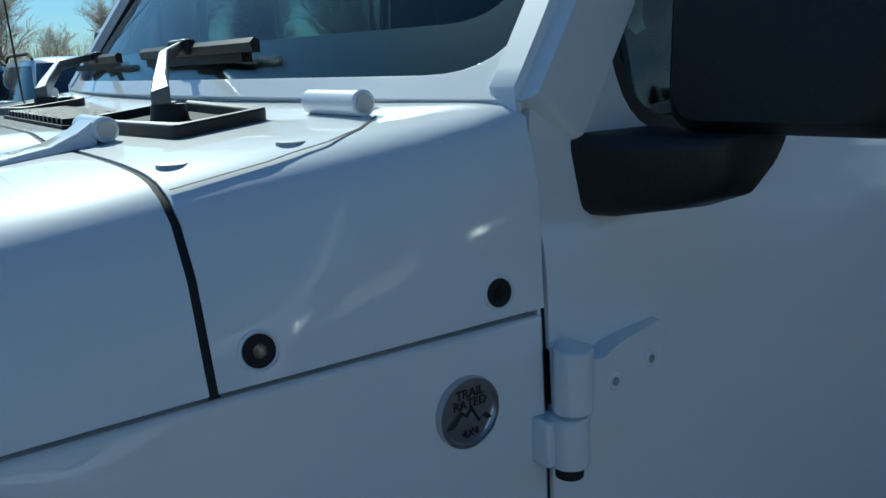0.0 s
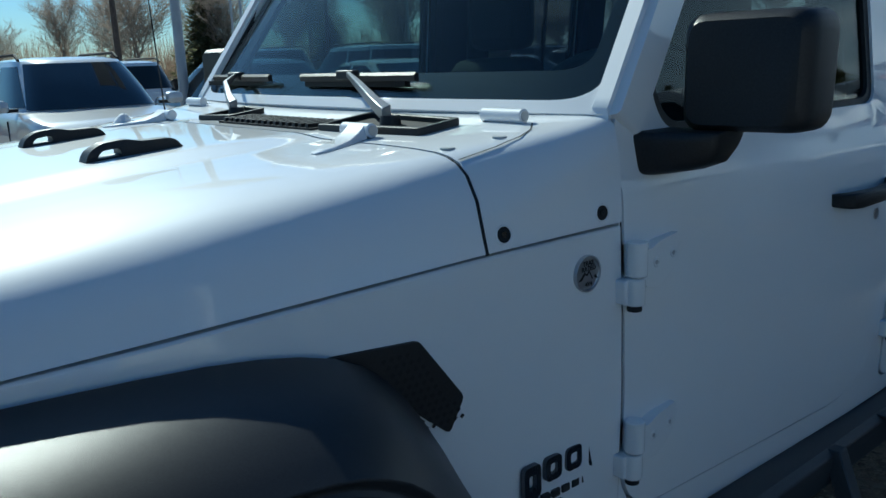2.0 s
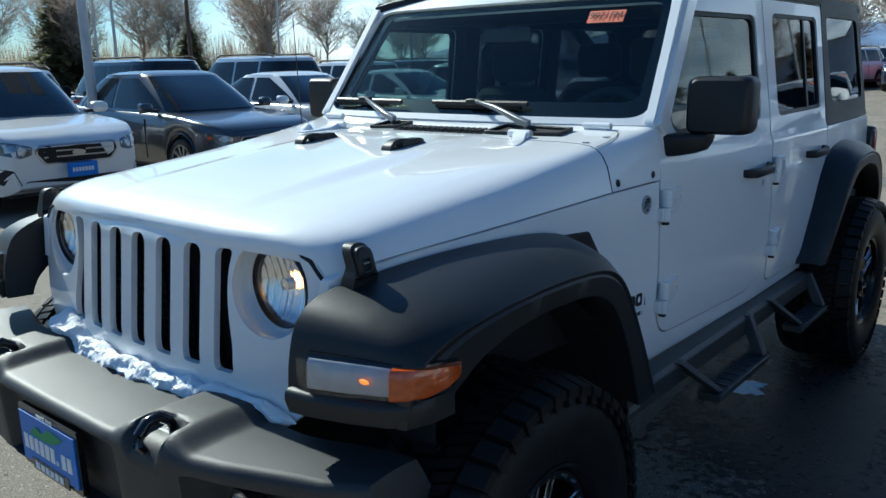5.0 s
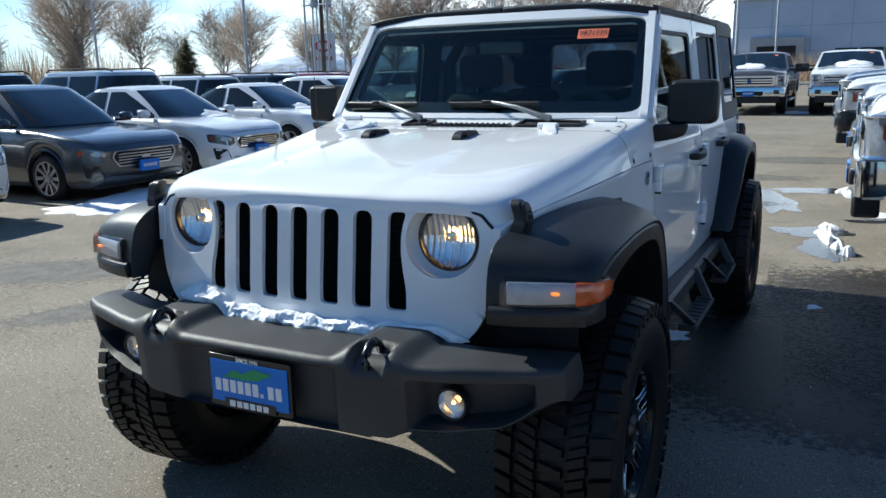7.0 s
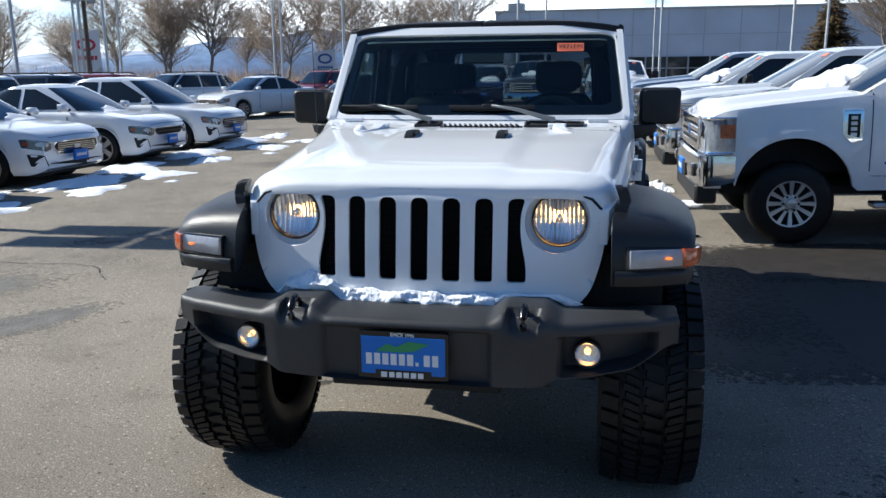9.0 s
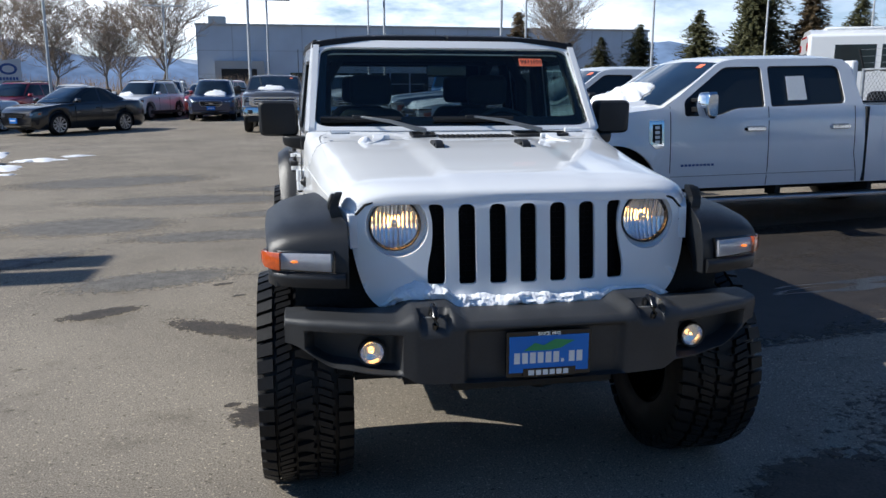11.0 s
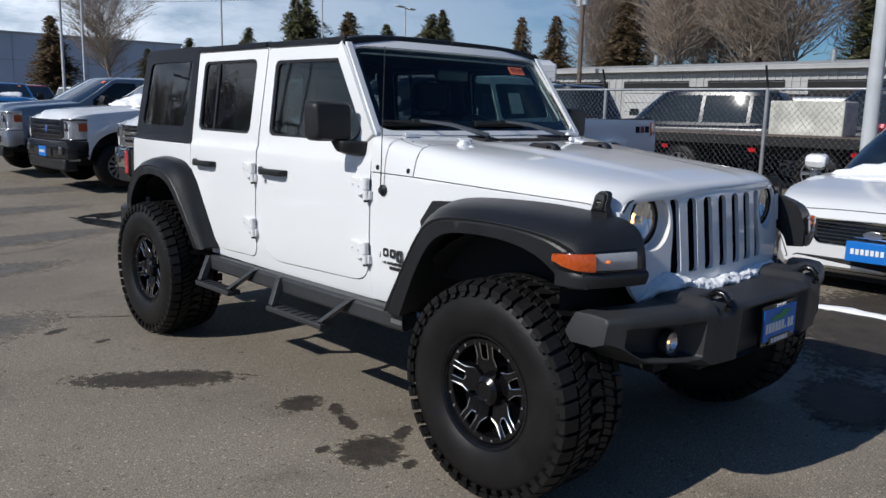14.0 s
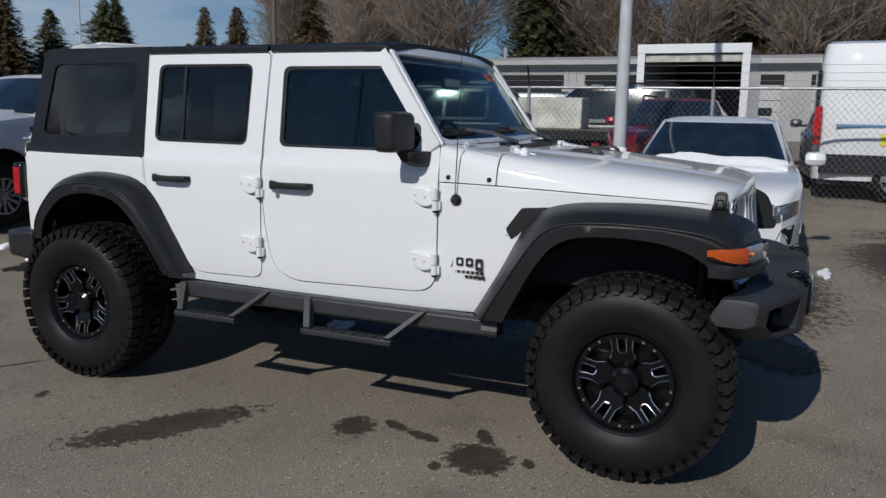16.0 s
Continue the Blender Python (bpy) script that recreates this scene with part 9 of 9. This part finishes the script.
# ---- vehicles beyond the fence ----
def bus():
    gz = ground_z(18.5, 19)
    b = thing("shuttle_bus", "white shuttle bus with dark windows", "bus", at=pose(18.6, 19.2, gz, 0, 0, -28))
    L, W, H = 7.2, 2.35, 3.05
    part("body", box(-L / 2, L / 2 - 0.9, -W / 2, W / 2, 0.45, H - 0.12), WHITE, b, bevel=0.09, segments=3)
    part("roof_cap", loft([[(x, -W * 0.46, H - 0.13), (x, -W * 0.3, H + 0.02), (x, W * 0.3, H + 0.02), (x, W * 0.46, H - 0.13)] for x in (-L / 2 + 0.05, L / 2 - 1.0)]), WHITE, b)
    part("roof_unit", box(-L / 2 + 0.5, -L / 2 + 2.2, -0.75, 0.75, H, H + 0.10), WHITE, b, "white roof air unit", bevel=0.08)
    part("nose", loft([[(L / 2 - 0.95, y, 0.45), (L / 2 - 0.1, y, 0.5), (L / 2, y, 1.2), (L / 2 - 0.5, y, 1.5), (L / 2 - 0.95, y, 2.6)] for y in (-W * 0.46, W * 0.46)]), WHITE, b, bevel=0.05)
    for s in (1, -1):
        for k in range(4):
            part("side_window", box(-L / 2 + 0.75 + 1.3 * k, -L / 2 + 1.9 + 1.3 * k, s * (W / 2 - 0.02), s * (W / 2 + 0.01), 1.80, 2.60), CAR_GLASS, b, "dark window", bevel=0.05)
        part("door_pane", box(L / 2 - 1.75, L / 2 - 1.15, s * (W / 2 - 0.02), s * (W / 2 + 0.012), 0.75, 2.4), CAR_GLASS, b)
        part("rear_light", lathe([(-L / 2 - 0.02, 0.001), (-L / 2 - 0.02, 0.12), (-L / 2 + 0.02, 0.13)], 18, "x", (0, s * 0.85, 2.55)), RED_LENS, b, "round red light")
    part("rear_window", box(-L / 2 - 0.012, -L / 2 + 0.02, -0.75, 0.75, 1.75, 2.35), CAR_GLASS, b, bevel=0.04)
    for k in range(5):
        part("roof_marker", box(-L / 2 - 0.015, -L / 2 + 0.03, -0.5 + 0.25 * k - 0.05, -0.5 + 0.25 * k + 0.05, H - 0.22, H - 0.16), RED_LENS, b)
    for wx in (-L / 2 + 1.6, L / 2 - 1.4):
        for s in (1, -1):
            car_wheel(b, 0.40, 0.26, 8, 0.23, ALLOY, wx, s * (W / 2 - 0.16), s < 0)
    part("chassis", box(-L / 2 + 0.2, L / 2 - 0.3, -W * 0.4, W * 0.4, 0.3, 0.5), UNDER, b)


bus()


def box_truck():
    gz = ground_z(15, 1.6)
    b = thing("box_truck", "white box truck with its rear door rolled open", "truck", at=pose(14.6, 1.68, gz, 0, 0, 0))
    W, z0, z1 = 2.34, 0.78, 2.72
    for s in (1, -1):
        part("side_wall", box(0, 5.8, s * (W / 2 - 0.05), s * W / 2, z0, z1), WHITE, b)
        part("rear_post", box(-0.034, 0.074, s * (W / 2 - 0.14), s * (W / 2 + 0.024), z0 - 0.35, z1 - 0.05), WHITE, b, bevel=0.01)
        part("post_lamp", box(-0.055, -0.04, s * (W / 2 - 0.11), s * (W / 2 - 0.03), z0 - 0.25, z0 + 0.0), RED_LENS, b)
    part("roof", box(0, 5.8, -W / 2, W / 2, z1, z1 + 0.06), WHITE, b)
    part("header", box(-0.04, 0.08, -W / 2 - 0.03, W / 2 + 0.03, z1 - 0.12, z1 + 0.08), WHITE, b, bevel=0.01)
    part("rolled_door", box(0.03, 0.16, -W / 2 + 0.13, W / 2 - 0.13, z1 - 0.30, z1 - 0.14), material("worn_white_door", (0.45, 0.44, 0.40), 0.7, mottle=0.5, mottle_scale=4), b, "worn rolled door")
    part("floor", box(0, 5.8, -W / 2, W / 2, z0 - 0.10, z0), WOOD_POLE, b)
    part("front_wall", box(5.75, 5.8, -W / 2, W / 2, z0, z1), material("dim_plywood", (0.12, 0.09, 0.06), 0.8, grain=0.2), b)
    part("cab", loft([[(x, -1.0, 0.6), (x, 1.0, 0.6), (x, 0.95, zt), (x, -0.95, zt)] for x, zt in ((5.9, 2.1), (6.9, 2.05), (7.5, 1.4), (8.4, 1.2))]), WHITE, b, bevel=0.05)
    for wx in (1.6, 7.3):
        for s in (1, -1):
            car_wheel(b, 0.42, 0.28, 8, 0.23, ALLOY, wx, s * 0.95, s < 0)


box_truck()


def cargo_van():
    gz = ground_z(9.6, -3)
    b = thing("cargo_van", "white high-roof cargo van with dark lettering bars", "van", at=pose(10.75, -3.75, gz, 0, 0, -90))
    L, W, H = 5.9, 2.02, 2.45
    rings = []
    for z, g, dx in ((0.32, 0.97, 0), (0.6, 1.0, 0), (1.2, 1.0, 0), (1.7, 0.965, -0.05), (2.2, 0.90, -0.1), (H - 0.05, 0.80, -0.18), (H, 0.62, -0.3)):
        rings.append(super_ring(L / 2 - (0.0 if z < 1.2 else (z - 1.2) * 0.75) + dx * 0, -L / 2 - dx * 0.4, W / 2 * g, z, 9.0))
    part("body", loft(rings), WHITE, b, smooth=40)
    for s in (1, -1):
        part("tail_lamp", box(-L / 2 - 0.012, -L / 2 + 0.09, s * (W / 2 - 0.10), s * (W / 2 + 0.005), 0.85, 1.45), RED_LENS, b, "tall red tail lamp", bevel=0.02)
        part("lower_trim", box(-L / 2 + 0.1, L / 2 - 0.4, s * (W / 2 - 0.02), s * (W / 2 + 0.02), 0.42, 0.72), BLACK_TRIM, b, bevel=0.01)
        part("rear_pane", box(-L / 2 - 0.018, -L / 2 + 0.04, s * 0.08, s * 0.80, 1.35, 2.0), CAR_GLASS, b)
        for wx in (-L / 2 + 1.2, L / 2 - 1.0):
            car_wheel(b, 0.36, 0.24, 8, 0.22, ALLOY, wx, s * (W / 2 - 0.13), s < 0)
    part("underside", box(-L / 2 + 0.1, L / 2 - 0.2, -W * 0.42, W * 0.42, 0.24, 0.5), UNDER, b)
    bm = bmesh.new()
    for k, (w, row) in enumerate(((0.10, 0), (0.10, 0), (0.10, 0), (0.10, 0), (0.11, 1), (0.11, 1), (0.11, 1))):
        kk = k if row == 0 else k - 4
        xx = -L / 2 + 0.95 + (kk + (0.15 if row else 0)) * 0.145
        box(xx, xx + w, -W / 2 * 0.985 - 0.004, -W / 2 * 0.97 + 0.03, 1.62 - 0.17 * row, 1.74 - 0.17 * row, bm)
    part("lettering_bar", bm, INK, b, "dark bars", smooth=0)
    part("yellow_mark", box(-L / 2 + 0.92, -L / 2 + 1.28, -W / 2 - 0.008, -W / 2 + 0.02, 0.86, 1.04), material("yellow_mark", (0.75, 0.65, 0.03), 0.5), b)
    part("blue_stripe", box(-L / 2 + 0.3, L / 2 - 0.6, -W / 2 - 0.006, -W / 2 + 0.02, 1.14, 1.18), material("pale_blue_stripe", (0.12, 0.25, 0.42), 0.5), b)


cargo_van()


def flatbed():
    gz = ground_z(11, 4)
    b = thing("flatbed_trailer", "old flatbed deck with red marker plates", "trailer", at=pose(11.4, 4.6, gz, 0, 0, 90))
    part("deck", box(-2.6, 2.6, -1.0, 1.0, 0.86, 0.98), WOOD_POLE, b, "weathered timber deck", bevel=0.01)
    part("edge_rail", box(-2.62, 2.62, 0.97, 1.03, 0.80, 0.96), UNDER, b)
    for x in (-1.9, -0.2, 1.5):
        part("marker_plate", box(x, x + 0.13, 1.03, 1.05, 0.68, 0.75), RED_LENS, b)
    part("chassis", box(-2.4, 2.4, -0.5, 0.5, 0.55, 0.86), UNDER, b)
    for wx in (-1.2, 1.3):
        for s in (1, -1):
            car_wheel(b, 0.38, 0.25, 8, 0.22, SATIN, wx, s * 0.85, s < 0)
    t = box(-0.62, 0.62, -0.3, 0.3, 0, 0.58)
    o = solid(part("tool_box", t, material("dirty_white_box", (0.55, 0.54, 0.48), 0.7, mottle=0.35, mottle_scale=3, grain=0.1), None, bevel=0.02), "dirty white metal tool box on a flatbed deck", "tool box")
    o.matrix_basis = pose(11.0, 3.75, gz + 0.98, 0, 0, 90)


flatbed()
for lab, xy, rot, c, kw in (("black large SUV behind the fence", (13.6, 7.4), 100, C_BLACK, dict(H=1.82)), ("white SUV behind the fence", (16.5, 6.6), 95, C_WHITE, dict(H=1.75)), ("black SUV with a roof rack behind the fence", (13.9, 3.4), 92, C_BLACK, dict(H=1.86)), ("dark red car behind the fence", (11.9, 1.55), 180, (0.22, 0.01, 0.02), dict(H=1.58)), ("grey SUV behind the fence", (18.5, 4.0), 90, C_GREY, dict(H=1.8)), ("black SUV with roof rails behind the fence", (11.9, 10.6), 80, C_BLACK, dict(H=1.86)), ("dark grey SUV behind the fence", (13.4, -1.6), 180, C_GREY, dict(H=1.75)), ("silver SUV by the workshop", (26.0, 9.0), 90, C_SILVER, dict(H=1.8)), ("white SUV by the workshop", (27.0, 3.0), 90, C_WHITE, dict(H=1.8)), ("dark SUV by the workshop", (26.5, 15.0), 100, C_BLACK, dict(H=1.8)), ("grey SUV by the workshop", (27.0, -6.0), 90, C_GREY, dict(H=1.8))):
    suv(lab, xy, rot, c, 4.8, 1.92, face=None, tail=True, plate_blue=False, **kw)

# ---- trees ----
BARK = material("grey_brown_bark", (0.28, 0.24, 0.205), 0.95, grain=0.3, grain_scale=20, mottle=0.2)
TWIG = material("grey_brown_twigs", (0.36, 0.295, 0.24), 0.95, per_object=0.25)
NEEDLE = material("dark_needles", (0.185, 0.185, 0.100), 0.9, grain=0.3, grain_scale=8, per_object=0.3)
NEEDLE_DRY = material("dry_brown_needles", (0.27, 0.205, 0.125), 0.95, grain=0.3, grain_scale=8, per_object=0.25)


def see_through(m, share):
    """Lets part of the light pass a thin leaf or stalk."""
    n, l = m.node_tree.nodes, m.node_tree.links
    b, out = n["Principled BSDF"], n["Material Output"]
    tr, mix = n.new("ShaderNodeBsdfTranslucent"), n.new("ShaderNodeMixShader")
    l.new(b.inputs["Base Color"].links[0].from_socket, tr.inputs[0])
    mix.inputs[0].default_value = share
    l.new(b.outputs[0], mix.inputs[1])
    l.new(tr.outputs[0], mix.inputs[2])
    l.new(mix.outputs[0], out.inputs[0])
    return m


for leafy in (NEEDLE, NEEDLE_DRY, TWIG):
    see_through(leafy, 0.45)


def strip(bm, a, b, ra, rb, n=4):
    d = b - a
    if d.length < 1e-4:
        return
    side = d.cross(Vector((0.3, 0.2, 1.0)))
    side = side.normalized() if side.length > 1e-4 else Vector((1, 0, 0))
    up = side.cross(d).normalized()
    lo = [bm.verts.new(a + ra * (math.cos(t) * side + math.sin(t) * up)) for t in (2 * math.pi * k / n for k in range(n))]
    hi = [bm.verts.new(b + rb * (math.cos(t) * side + math.sin(t) * up)) for t in (2 * math.pi * k / n for k in range(n))]
    for k in range(n):
        bm.faces.new((lo[k], lo[(k + 1) % n], hi[(k + 1) % n], hi[k]))


def ribbon(bm, a, b, ra, rb, turn):
    """One flat sliver of a twig."""
    d = b - a
    side = d.cross(Vector((math.cos(turn), math.sin(turn), 0.4)))
    side = side.normalized() if side.length > 1e-4 else Vector((1, 0, 0))
    bm.faces.new([bm.verts.new(p) for p in (a - side * ra, a + side * ra, b + side * rb, b - side * rb)])


def bare_tree(seed, label, x, y, h):
    """A leafless tree: a forked stem, ascending limbs in an oval crown, three orders of twigs."""
    rng = random.Random(seed)
    t = thing("bare_tree", label, "tree", "bare trees", at=pose(x, y, ground_z(x, y), 0, 0, 0))
    trunk, crown = bmesh.new(), bmesh.new()

    def limb(bm, p, d, length, r0, r1, bits, rise, sides):
        pts = [(p.copy(), d.copy(), r0)]
        for k in range(bits):
            d = (d + Vector((rng.gauss(0, 0.10), rng.gauss(0, 0.10), rise + rng.gauss(0, 0.05)))).normalized()
            q, r = p + d * (length / bits), r0 + (r1 - r0) * (k + 1) / bits
            if sides < 4:
                ribbon(bm, p, q, pts[-1][2], r, rng.uniform(0, 6.28))
            else:
                strip(bm, p, q, pts[-1][2], r, sides)
            p = q
            pts.append((p.copy(), d.copy(), r))
        return pts

    def sprout(d, out):
        a = rng.uniform(0, 2 * math.pi)
        side = Vector((math.cos(a), math.sin(a), rng.uniform(0.0, 0.5)))
        side = (side - d * side.dot(d) * 0.6).normalized()
        return (d * (1 - out) + side * out).normalized()

    stems = [limb(trunk, Vector((0, 0, -0.1)), Vector((0, 0, 1)), h * 0.30, h * 0.0135, h * 0.0105, 3, 0.05, 7)]
    for k in range(rng.choice((2, 3))):
        stems.append(limb(trunk, stems[0][-1][0], sprout(Vector((0, 0, 1)), 0.22), h * rng.uniform(0.50, 0.62), h * 0.0085, 0.02, 9, 0.04, 6))
    for stem in stems:
        for i, (p, d, r) in enumerate(stem[1:]):
            if p.z < h * 0.20:
                continue
            q = (p.z / h - 0.2) / 0.75
            for _ in range(rng.choice((2, 3))):
                ln = h * (0.13 + 0.20 * math.sin(math.pi * min(1.0, 0.25 + 0.65 * q))) * rng.uniform(0.75, 1.15)
                first = limb(trunk, p, sprout(d, rng.uniform(0.48, 0.68)), ln, max(0.016, r * 0.55), 0.012, 5, 0.07, 4)
                for p1, d1, r1 in first[1:]:
                    for _ in range(rng.choice((2, 3))):
                        second = limb(crown, p1, sprout(d1, rng.uniform(0.4, 0.65)), ln * rng.uniform(0.30, 0.48), 0.014, 0.010, 3, 0.06, 3)
                        for p2, d2, r2 in second[1:]:
                            for _ in range(2):
                                limb(crown, p2, sprout(d2, rng.uniform(0.35, 0.6)), ln * rng.uniform(0.14, 0.26), 0.010, 0.005, 1, 0.05, 3)
    part("trunk", trunk, BARK, t, smooth=60)
    part("crown", crown, TWIG, t, "leafless twigs", smooth=0)
    return t


def conifer(seed, label, x, y, h, mat, spread=0.24, rows=40):
    """Whorls of drooping boughs made of small needle sprays, uneven and full."""
    rng = random.Random(seed)
    t = thing("conifer", label, "tree", "conifers", at=pose(x, y, ground_z(x, y), 0, 0, 0))
    part("trunk", rod((0, 0, -0.1), (0, 0, h * 0.97), h * 0.018, 0.01, n=8), BARK, t)
    bm = bmesh.new()
    for i in range(rows):
        q = i / rows
        z = h * (0.08 + 0.91 * q)
        reach = h * spread * 1.15 * (1 - q ** 1.35) ** 0.85 * (0.82 + 0.30 * noise.noise((q * 6.0, seed, 0.5))) + 0.14
        for k in range(max(9, int(26 * (1 - q) + 8))):
            a = rng.uniform(0, 2 * math.pi)
            rr = reach * rng.uniform(0.55, 1.12) * (1 + 0.25 * noise.noise((math.cos(a) * 1.3, math.sin(a) * 1.3, q * 5 + seed)))
            d = Vector((math.cos(a), math.sin(a), 0))
            s = Vector((-d.y, d.x, 0))
            for j in range(7):
                f = (j + 1.2) / 8
                c = d * rr * f + Vector((0, 0, z + rr * (0.16 - 0.34 * f * f) + rng.uniform(-0.08, 0.08) * h * 0.12))
                w = 0.11 + rr * 0.075 * (1.2 - f * 0.6)
                for _ in range(2):
                    tilt = Vector((rng.uniform(-0.6, 0.6), rng.uniform(-0.6, 0.6), rng.uniform(-0.5, 0.6)))
                    e1, e2 = (s + tilt * 0.6).normalized() * w * 0.55, (d * 0.9 + tilt).normalized() * w * 1.5
                    bm.faces.new([bm.verts.new(c + e1), bm.verts.new(c + e2), bm.verts.new(c - e1), bm.verts.new(c - e2 * 0.35)])
    part("crown", bm, mat, t, "needled boughs", smooth=0)
    return t


bare = [bare_tree(s, "leafless grey-brown broadleaf tree", x, y, h) for s, x, y, h in ((1, -29.0, 49.5, 8.2), (2, -21.5, 53.0, 7.6), (3, -9.7, 56.0, 8.2), (4, 17.8, 52.0, 8.6))]
con = [conifer(s, lab, x, y, h, m, sp) for s, lab, x, y, h, m, sp in ((5, "dark green conifer with dense boughs", 29.7, 48.0, 9.0, NEEDLE, 0.31), (6, "dark green conifer with a broad crown", 41.5, 45.5, 8.8, NEEDLE, 0.33), (7, "brownish conifer with dry boughs", 46.0, 41.2, 8.4, NEEDLE_DRY, 0.27))]
rng = random.Random(77)


def plant(src, x, y, s, turn=None):
    sx = s * rng.uniform(0.9, 1.1) * (1.3 if src in con else 1.0)
    copy_thing(src, pose(x, y, ground_z(x, y) - 0.05, 0, 0, rng.uniform(0, 360) if turn is None else turn) @ Matrix.Diagonal((sx, sx, s, 1)))


# west and north-west line of bare trees with some conifers
for k in range(34):
    a = radians(-100 + 89 * k / 33 + rng.uniform(-1, 1))
    d = rng.uniform(50, 74)
    x, y = d * math.sin(a), d * math.cos(a) - 2
    if y > 92 or (-12 < x and y > 80):
        continue
    plant(bare[k % 4], x, y, rng.uniform(0.62, 1.12))
for x, y, s in ((-47, 22.0, 0.75), (-49, 32.0, 0.5), (-45, 35.5, 0.45), (-40, 40.5, 0.45)):
    plant(con[0] if s < 0.8 else con[2], x, y, s * 1.05)
# north-east conifers
for x, y, s, m in ((27.0, 50.0, 0.72, 0), (31.5, 49.5, 1.0, 0), (33.5, 47.0, 0.95, 2), (23.5, 52.0, 0.62, 0), (37.5, 47.5, 0.85, 1), (39.5, 44.5, 0.92, 0), (43.5, 47.5, 0.95, 1), (22.0, 55.5, 0.55, 1), (47.5, 44, 0.7, 2), (16.2, 57.5, 0.8, 2)):
    plant(con[m], x, y, s)
# tall line behind the workshop
for k in range(34):
    y = -34 + 2.5 * k + rng.uniform(-0.8, 0.8)
    x = 58 + rng.uniform(-3, 6)
    if k % 4 == 1:
        plant(con[rng.choice((0, 2, 2))], x, y, rng.uniform(1.15, 1.5))
    else:
        plant(bare[k % 4], x, y, rng.uniform(1.35, 1.8))
for k in range(10):
    plant(con[(2, 2, 0)[k % 3]], 62 + rng.uniform(-2, 4), -6 + 2.3 * k, rng.uniform(1.05, 1.4))
# south side, behind the walk
for k in range(16):
    a = radians(120 + 120 * k / 15)
    plant(bare[k % 4], 62 * math.sin(a), 62 * math.cos(a), rng.uniform(0.9, 1.2))

# brush and hills
BRUSH = material("brown_brush", (0.36, 0.265, 0.19), 1.0, grain=0.35, grain_scale=3, per_object=0.2)
see_through(BRUSH, 0.45)
bm = bmesh.new()
for k in range(6500):
    a = radians(rng.uniform(-105, 2))
    d = rng.uniform(62, 78)
    if k % 4 == 0:
        x, y = rng.uniform(62, 68), rng.uniform(-40, 60)
    else:
        x, y = d * math.sin(a), d * math.cos(a)
    if y > 80 and x > -20:
        continue
    base = Vector((x, y, ground_z(x, y)))
    for _ in range(4):
        tip = base + Vector((rng.gauss(0, 0.7), rng.gauss(0, 0.7), rng.uniform(0.7, 2.3) * (1.8 if x > 50 else 2.1 if a < radians(-48) else 1.1)))
        s = Vector((rng.gauss(0, 1), rng.gauss(0, 1), 0)).normalized() * rng.uniform(0.015, 0.05)
        bm.faces.new([bm.verts.new(base - s), bm.verts.new(base + s), bm.verts.new(tip)])
solid(part("brush_line", bm, BRUSH, None, smooth=0), "brown leafless brush along the lot's edge", "brush", kind="stuff")


def ridge(name, dist, a0, a1, height, seed, mat, label):
    verts, faces = [], []
    n = 140
    for k in range(n + 1):
        a = radians(a0 + (a1 - a0) * k / n)
        ends = min(1.0, 6.0 * min(k, n - k) / n) if a1 - a0 < 350 else 1.0
        hh = height * ends * (0.55 + 0.55 * noise.noise((k * 0.045 + seed, seed, 0)) + 0.18 * noise.noise((k * 0.16, seed, 2)) + 0.05 * noise.noise((k * 0.7, seed, 5)))
        x, y = math.sin(a), math.cos(a)
        for f, z in ((0.9, -4), (0.94, hh * 0.45), (1.0, max(1.0, hh)), (1.2, -4)):
            verts.append((x * dist * f, y * dist * f, z))
    for k in range(n):
        for j in range(3):
            q = k * 4 + j
            faces.append((q, q + 1, q + 5, q + 4))
    return solid(part(name, from_lists(verts, faces), mat, None, smooth=70), label, "hills", kind="structure")


# the air's blue haze over far ridges is mixed into their base colours
HILL_HAZE = material("hazy_blue_hills", (0.16, 0.24, 0.38), 1.0, mottle=0.35, mottle_scale=0.012, grain=0.2, grain_scale=0.08)
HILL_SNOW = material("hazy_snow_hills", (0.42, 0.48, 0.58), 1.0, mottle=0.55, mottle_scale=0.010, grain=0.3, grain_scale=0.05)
ridge("backdrop_hills", 900, -42, 60, 62, 3.3, HILL_HAZE, "hazy blue hills on the horizon")
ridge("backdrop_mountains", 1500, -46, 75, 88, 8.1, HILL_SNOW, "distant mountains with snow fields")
ridge("backdrop_ridge", 1000, 60, 275, 34, 5.7, HILL_HAZE, "low hazy hills behind the lot")
